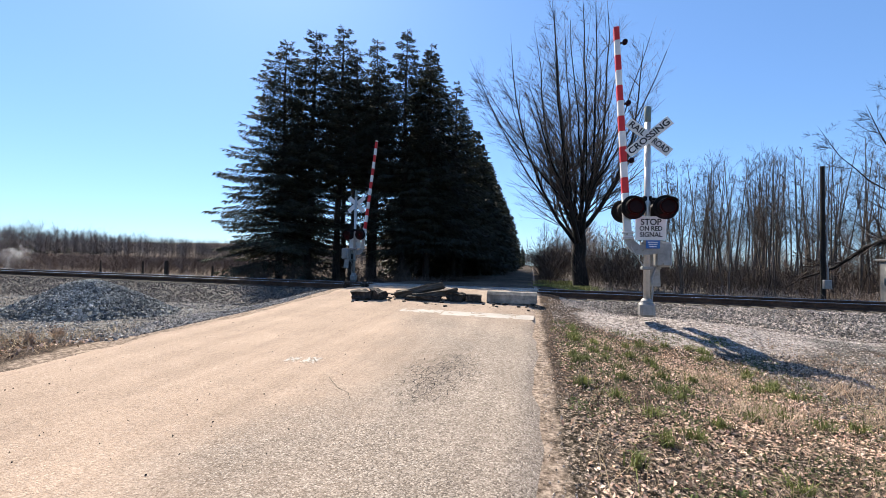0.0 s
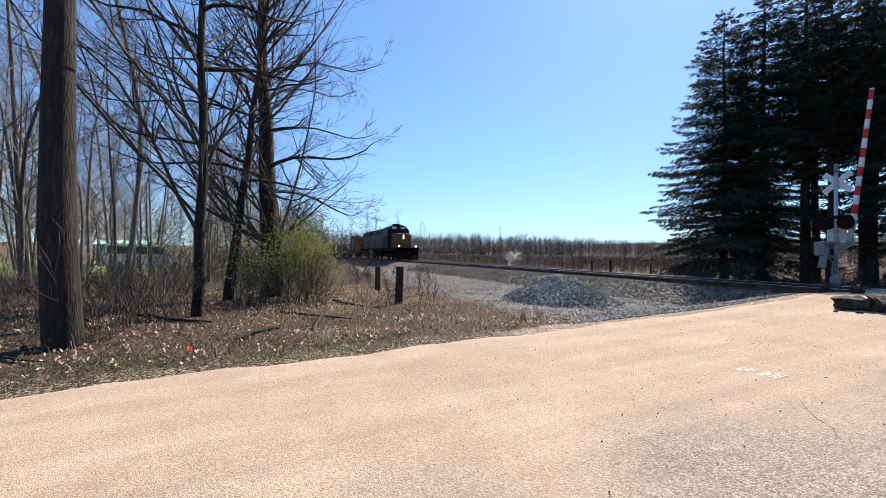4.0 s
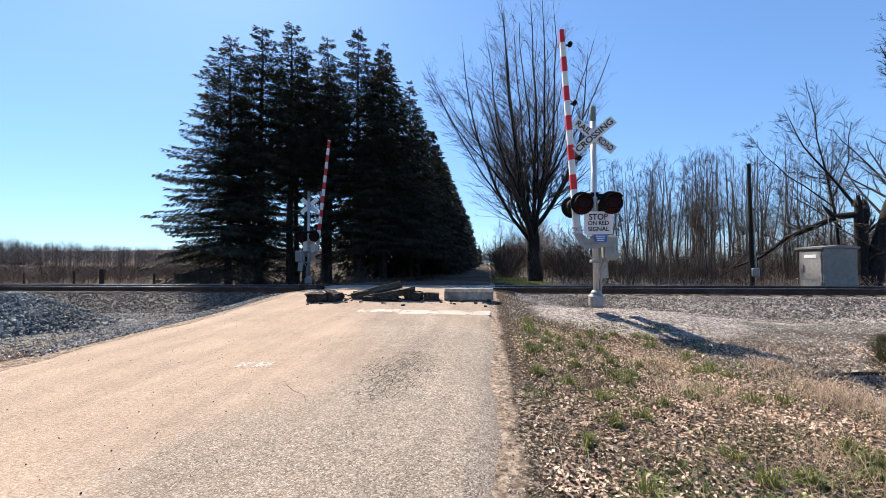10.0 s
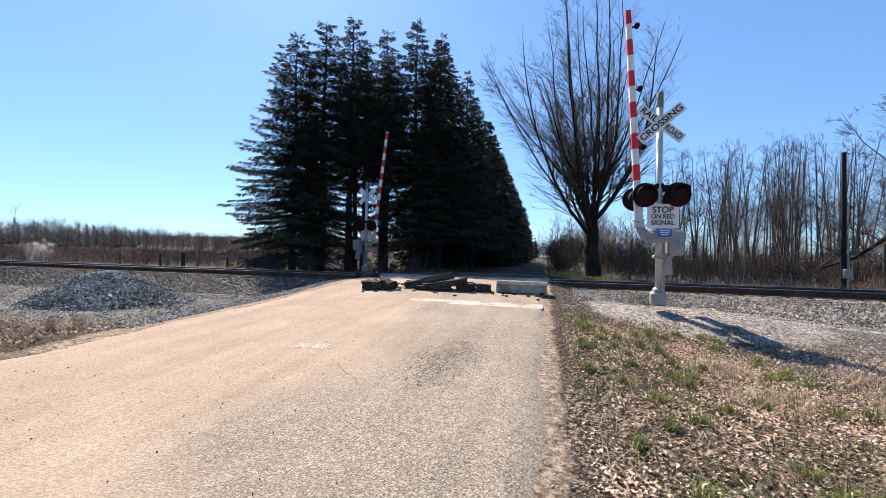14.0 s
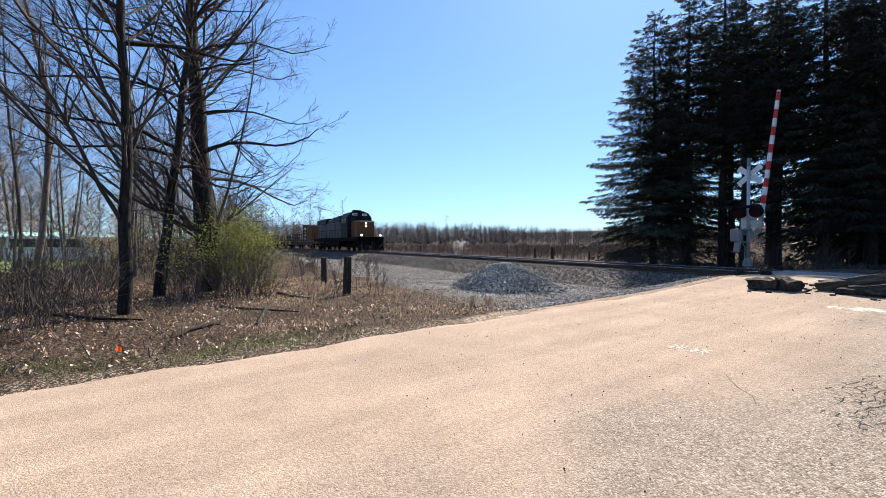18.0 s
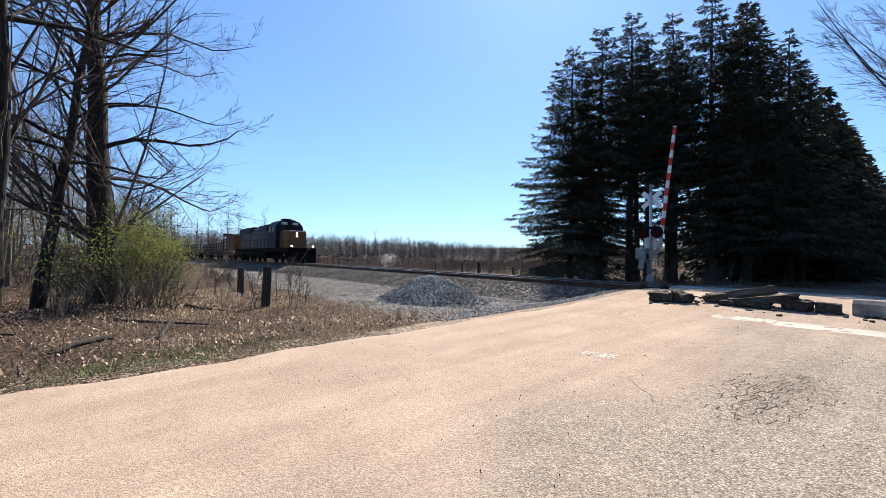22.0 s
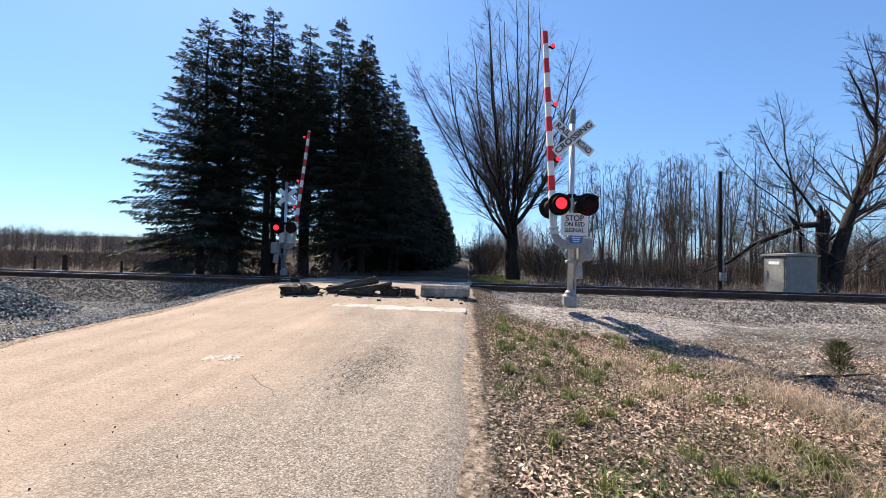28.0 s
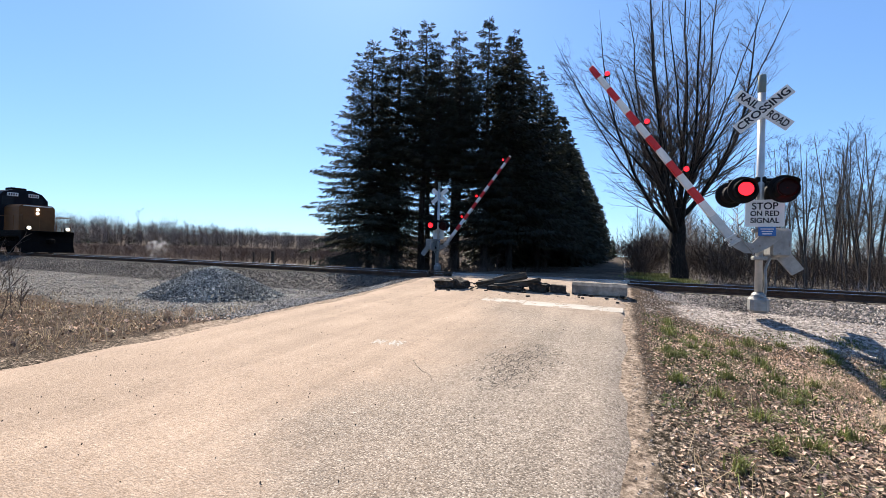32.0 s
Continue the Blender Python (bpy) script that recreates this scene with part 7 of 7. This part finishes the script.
    scatter("red_dry_weeds", "reddish dry weeds on the verge", "grass", on_ground(x, y), blades3(0.06, 0.24, 0.0025, 1.9), M["straw_red"], 13)
    x, y = clumped(rng, 1800, 2.0, 4.2, 4.4, 6.4, 9, 0.2)
    scatter("red_dry_weeds", "matted dry weeds below the signal", "grass", on_ground(x, y), blades3(0.08, 0.26, 0.0025, 1.6), M["straw_red"], 46)
    x, y = clumped(rng, 5200, -7.1, -6.2, -6.5, 2.2, 110, 0.16)
    k = x < -6.05
    scatter("grass_tufts", "short green grass along the road edge", "grass", on_ground(x[k], y[k]), blades3(0.02, 0.06, 0.0045, 1.2), M["weed"], 14)
    x, y = clumped(rng, 4500, -20, -6.6, 0.5, 6.2, 160, 0.3)
    scatter("dry_grass", "dry brown grass beside the gravel yard", "grass", on_ground(x, y), blades3(0.06, 0.22, 0.004, 1.2), M["straw"], 15)
    x, y = clumped(rng, 5000, 0.4, 3.0, 19, 34, 60, 0.4)
    scatter("grass_tufts", "green grass on the far road bank", "grass", on_ground(x, y), blades3(0.08, 0.2, 0.012, 0.7), M["grass"], 17)
    x, y = clumped(rng, 9000, 3.5, 34, 21.5, 40, 260, 0.9)
    scatter("dry_brush", "low dry brush at the foot of the thicket", "brush", on_ground(x, y), blades3(0.2, 1.2, 0.005, 0.9), M["twig"], 18)
    x, y = clumped(rng, 5000, -18, -4.4, 20, 34, 90, 0.7)
    scatter("forest_litter", "dark twigs and needles under the spruces", "litter", on_ground(x, y, 0.01), blades3(0.1, 0.5, 0.012, 1.6), M["twig"], 31)
    # the marsh and the woods behind it
    def tree_fans(h0, h1, w, n_bl=26, pine=False, tall=None, fine=0.0042):
        """A thin trunk with many short thin limbs: a tree far off."""
        def make(rg, n):
            h = rg.uniform(h0, h1, n)
            if tall is not None:
                h = h * tall
            o = 0 * h
            wd = h * 0.006
            V = [np.stack([-wd, o, o], -1), np.stack([wd, o, o], -1), np.stack([o, o, h * (0.97 if pine else 0.8)], -1)]
            for b in range(n_bl):
                t = (b + 0.5) / n_bl
                ang = rg.uniform(0, 6.28, n)
                z0 = h * ((0.1 + 0.85 * t) if pine else (0.22 + 0.66 * t))
                ln = h * w * rg.uniform(0.5, 1.1, n) * ((1.1 - t) if pine else (0.55 + 0.9 * np.sin(np.pi * t) * 0.6))
                up = -0.1 if pine else rg.uniform(0.5, 1.3, n)
                wb = h * (0.02 if pine else fine) * rg.uniform(0.6, 1.5, n)
                c, s_ = np.cos(ang), np.sin(ang)
                V += [np.stack([-s_ * wb, c * wb, z0 - wb], -1), np.stack([s_ * wb, -c * wb, z0 + wb], -1), np.stack([c * ln, s_ * ln, z0 + ln * up], -1)]
            return np.stack(V, 1), np.arange(3 * n_bl + 3).reshape(-1, 3)
        return make

    a, d = np.radians(rng.uniform(30, 82, 6500)), rng.uniform(38, 150, 6500)
    x, y = -d * np.sin(a), d * np.cos(a)
    k = (y > y_track(x) + 6) 
    scatter("marsh_shrubs", "dense brown leafless marsh shrubs", "shrubs", on_ground(x[k], y[k]), tree_fans(1.0, 1.9, 0.6, 22), M["reed"], 19)

    az = rng.uniform(-12, 86, 2300)
    a, d = np.radians(az), rng.uniform(210, 330, 2300)
    tall = np.interp(az, [35, 41, 47, 54, 64], [0.8, 0.88, 1.05, 1.2, 1.25])
    x, y = -d * np.sin(a), d * np.cos(a)
    scatter("far_woods", "distant belt of grey-brown leafless woods", "woods", on_ground(x, y), tree_fans(8, 12, 0.34, 56, tall=tall, fine=0.0022), M["far_wood"], 20)
    a, d = np.radians(rng.uniform(-4, 56, 900)), rng.uniform(330, 640, 900)
    x, y = -d * np.sin(a), d * np.cos(a)
    scatter("far_woods", "grey leafless woods on the distant rise", "woods", on_ground(x, y), tree_fans(8, 12, 0.4, 26), M["far_wood"], 43)
    a, d = np.radians(rng.uniform(50, 74, 170)), rng.uniform(320, 420, 170)
    x, y = -d * np.sin(a), d * np.cos(a)
    scatter("far_pines", "distant dark green pines above the marsh", "woods", on_ground(x, y), tree_fans(12, 17, 0.3, 40, True), M["far_pine"], 21)
    a, d = np.radians(rng.uniform(-75, -3, 420)), rng.uniform(62, 160, 420)
    x, y = -d * np.sin(a), d * np.cos(a)
    k = x > 7
    scatter("back_woods", "grey leafless woods behind the thicket", "woods", on_ground(x[k], y[k]), tree_fans(3.5, 7, 0.33, 60), M["twig_grey"], 22)
    a, d = np.radians(rng.uniform(84, 150, 320)), rng.uniform(70, 140, 320)
    x, y = -d * np.sin(a), d * np.cos(a)
    scatter("back_woods", "grey leafless woods behind the shed", "woods", on_ground(x, y), tree_fans(8, 13, 0.25, 56), M["twig_grey"], 23)

    x, y = rng.uniform(4.5, 36, 700), rng.uniform(28, 50, 700)
    k = x < 8 + (y - 20) * 1.3
    scatter("thicket_brush", "dense bare brush between the saplings", "brush", on_ground(x[k], y[k]), tree_fans(0.8, 2.2, 0.42, 30), M["twig"], 32)
    x, y = rng.uniform(17.5, 46, 320), rng.uniform(21.5, 34, 320)
    scatter("thicket_brush", "dense bare brush behind the leaning tree", "brush", on_ground(x, y), tree_fans(1.4, 3.8, 0.42, 30), M["twig"], 47)
    x, y = rng.uniform(4, 15, 130), rng.uniform(60, 230, 130)
    scatter("far_woods", "bare trees along the far road", "woods", on_ground(x, y), tree_fans(6, 10, 0.3, 40), M["twig_grey"], 33)
    x, y = rng.uniform(-15, -4.5, 70), rng.uniform(115, 260, 70)
    scatter("far_pines", "dark trees along the far road", "woods", on_ground(x, y), tree_fans(9, 13, 0.24, 50, True), M["far_pine"], 34)


put_stuff()


# ---- what moves ----
FLASH_START, FLASH_HALF = 24.28, 0.534
ARM_NEAR = [(0, 3.4), (29.05, 3.4), (29.25, 4.6), (29.5, 7.4), (30.0, 14.6), (30.5, 20.9), (31.0, 26.6), (31.5, 31.0), (32.0, 35.4)]
ARM_FAR = [(0, 6.4), (29.05, 6.4), (29.25, 7.8), (29.5, 10.5), (30.0, 18.5), (30.5, 25.0), (31.0, 29.8), (31.5, 33.2), (32.0, 37.0)]


def flash_rows(left, place):
    """Turns of a lens: its glowing face looks outwards while it is lit."""
    rows, angle, t, k = [(0, place.copy())], 0, FLASH_START, 0
    lit = False
    while t < 31.95:
        want = (k % 2 == 0) == left
        if want != lit:
            for i in range(4):
                rows.append((t + (i - 1) / 30, place @ Matrix.Rotation(radians(angle + 60 * i), 4, "Z")))
            angle += 180
            lit = want
        t += FLASH_HALF
        k += 1
    rows.append((32.0 + 1 / 30, rows[-1][1]))
    return rows


def motions():
    for ob, back in train_cars:
        walk(ob, [(t, train_pose(x - back)) for t, x in TRAIN])
    for arm, rows in ((near_arm, ARM_NEAR), (far_arm, ARM_FAR)):
        place = Matrix.Translation(arm.matrix_basis.translation)
        walk(arm, [(t, place @ Matrix.Rotation(radians(-a), 4, "Y")) for t, a in rows])
    for ob in near_arm_lenses + far_arm_lenses:
        place = ob.matrix_basis.copy()
        turn = [(0, 0)] + [(FLASH_START + (i - 1) / 30, 60 * i) for i in range(4)] + [(32.0, 180)]
        walk(ob, [(t, place @ Matrix.Rotation(radians(a), 4, "Z")) for t, a in turn])
    for lenses, mirror in ((near_lenses, False), (far_lenses, True)):
        for x, ob in lenses:
            walk(ob, flash_rows((x < 0) != mirror, ob.matrix_basis.copy()))


motions()
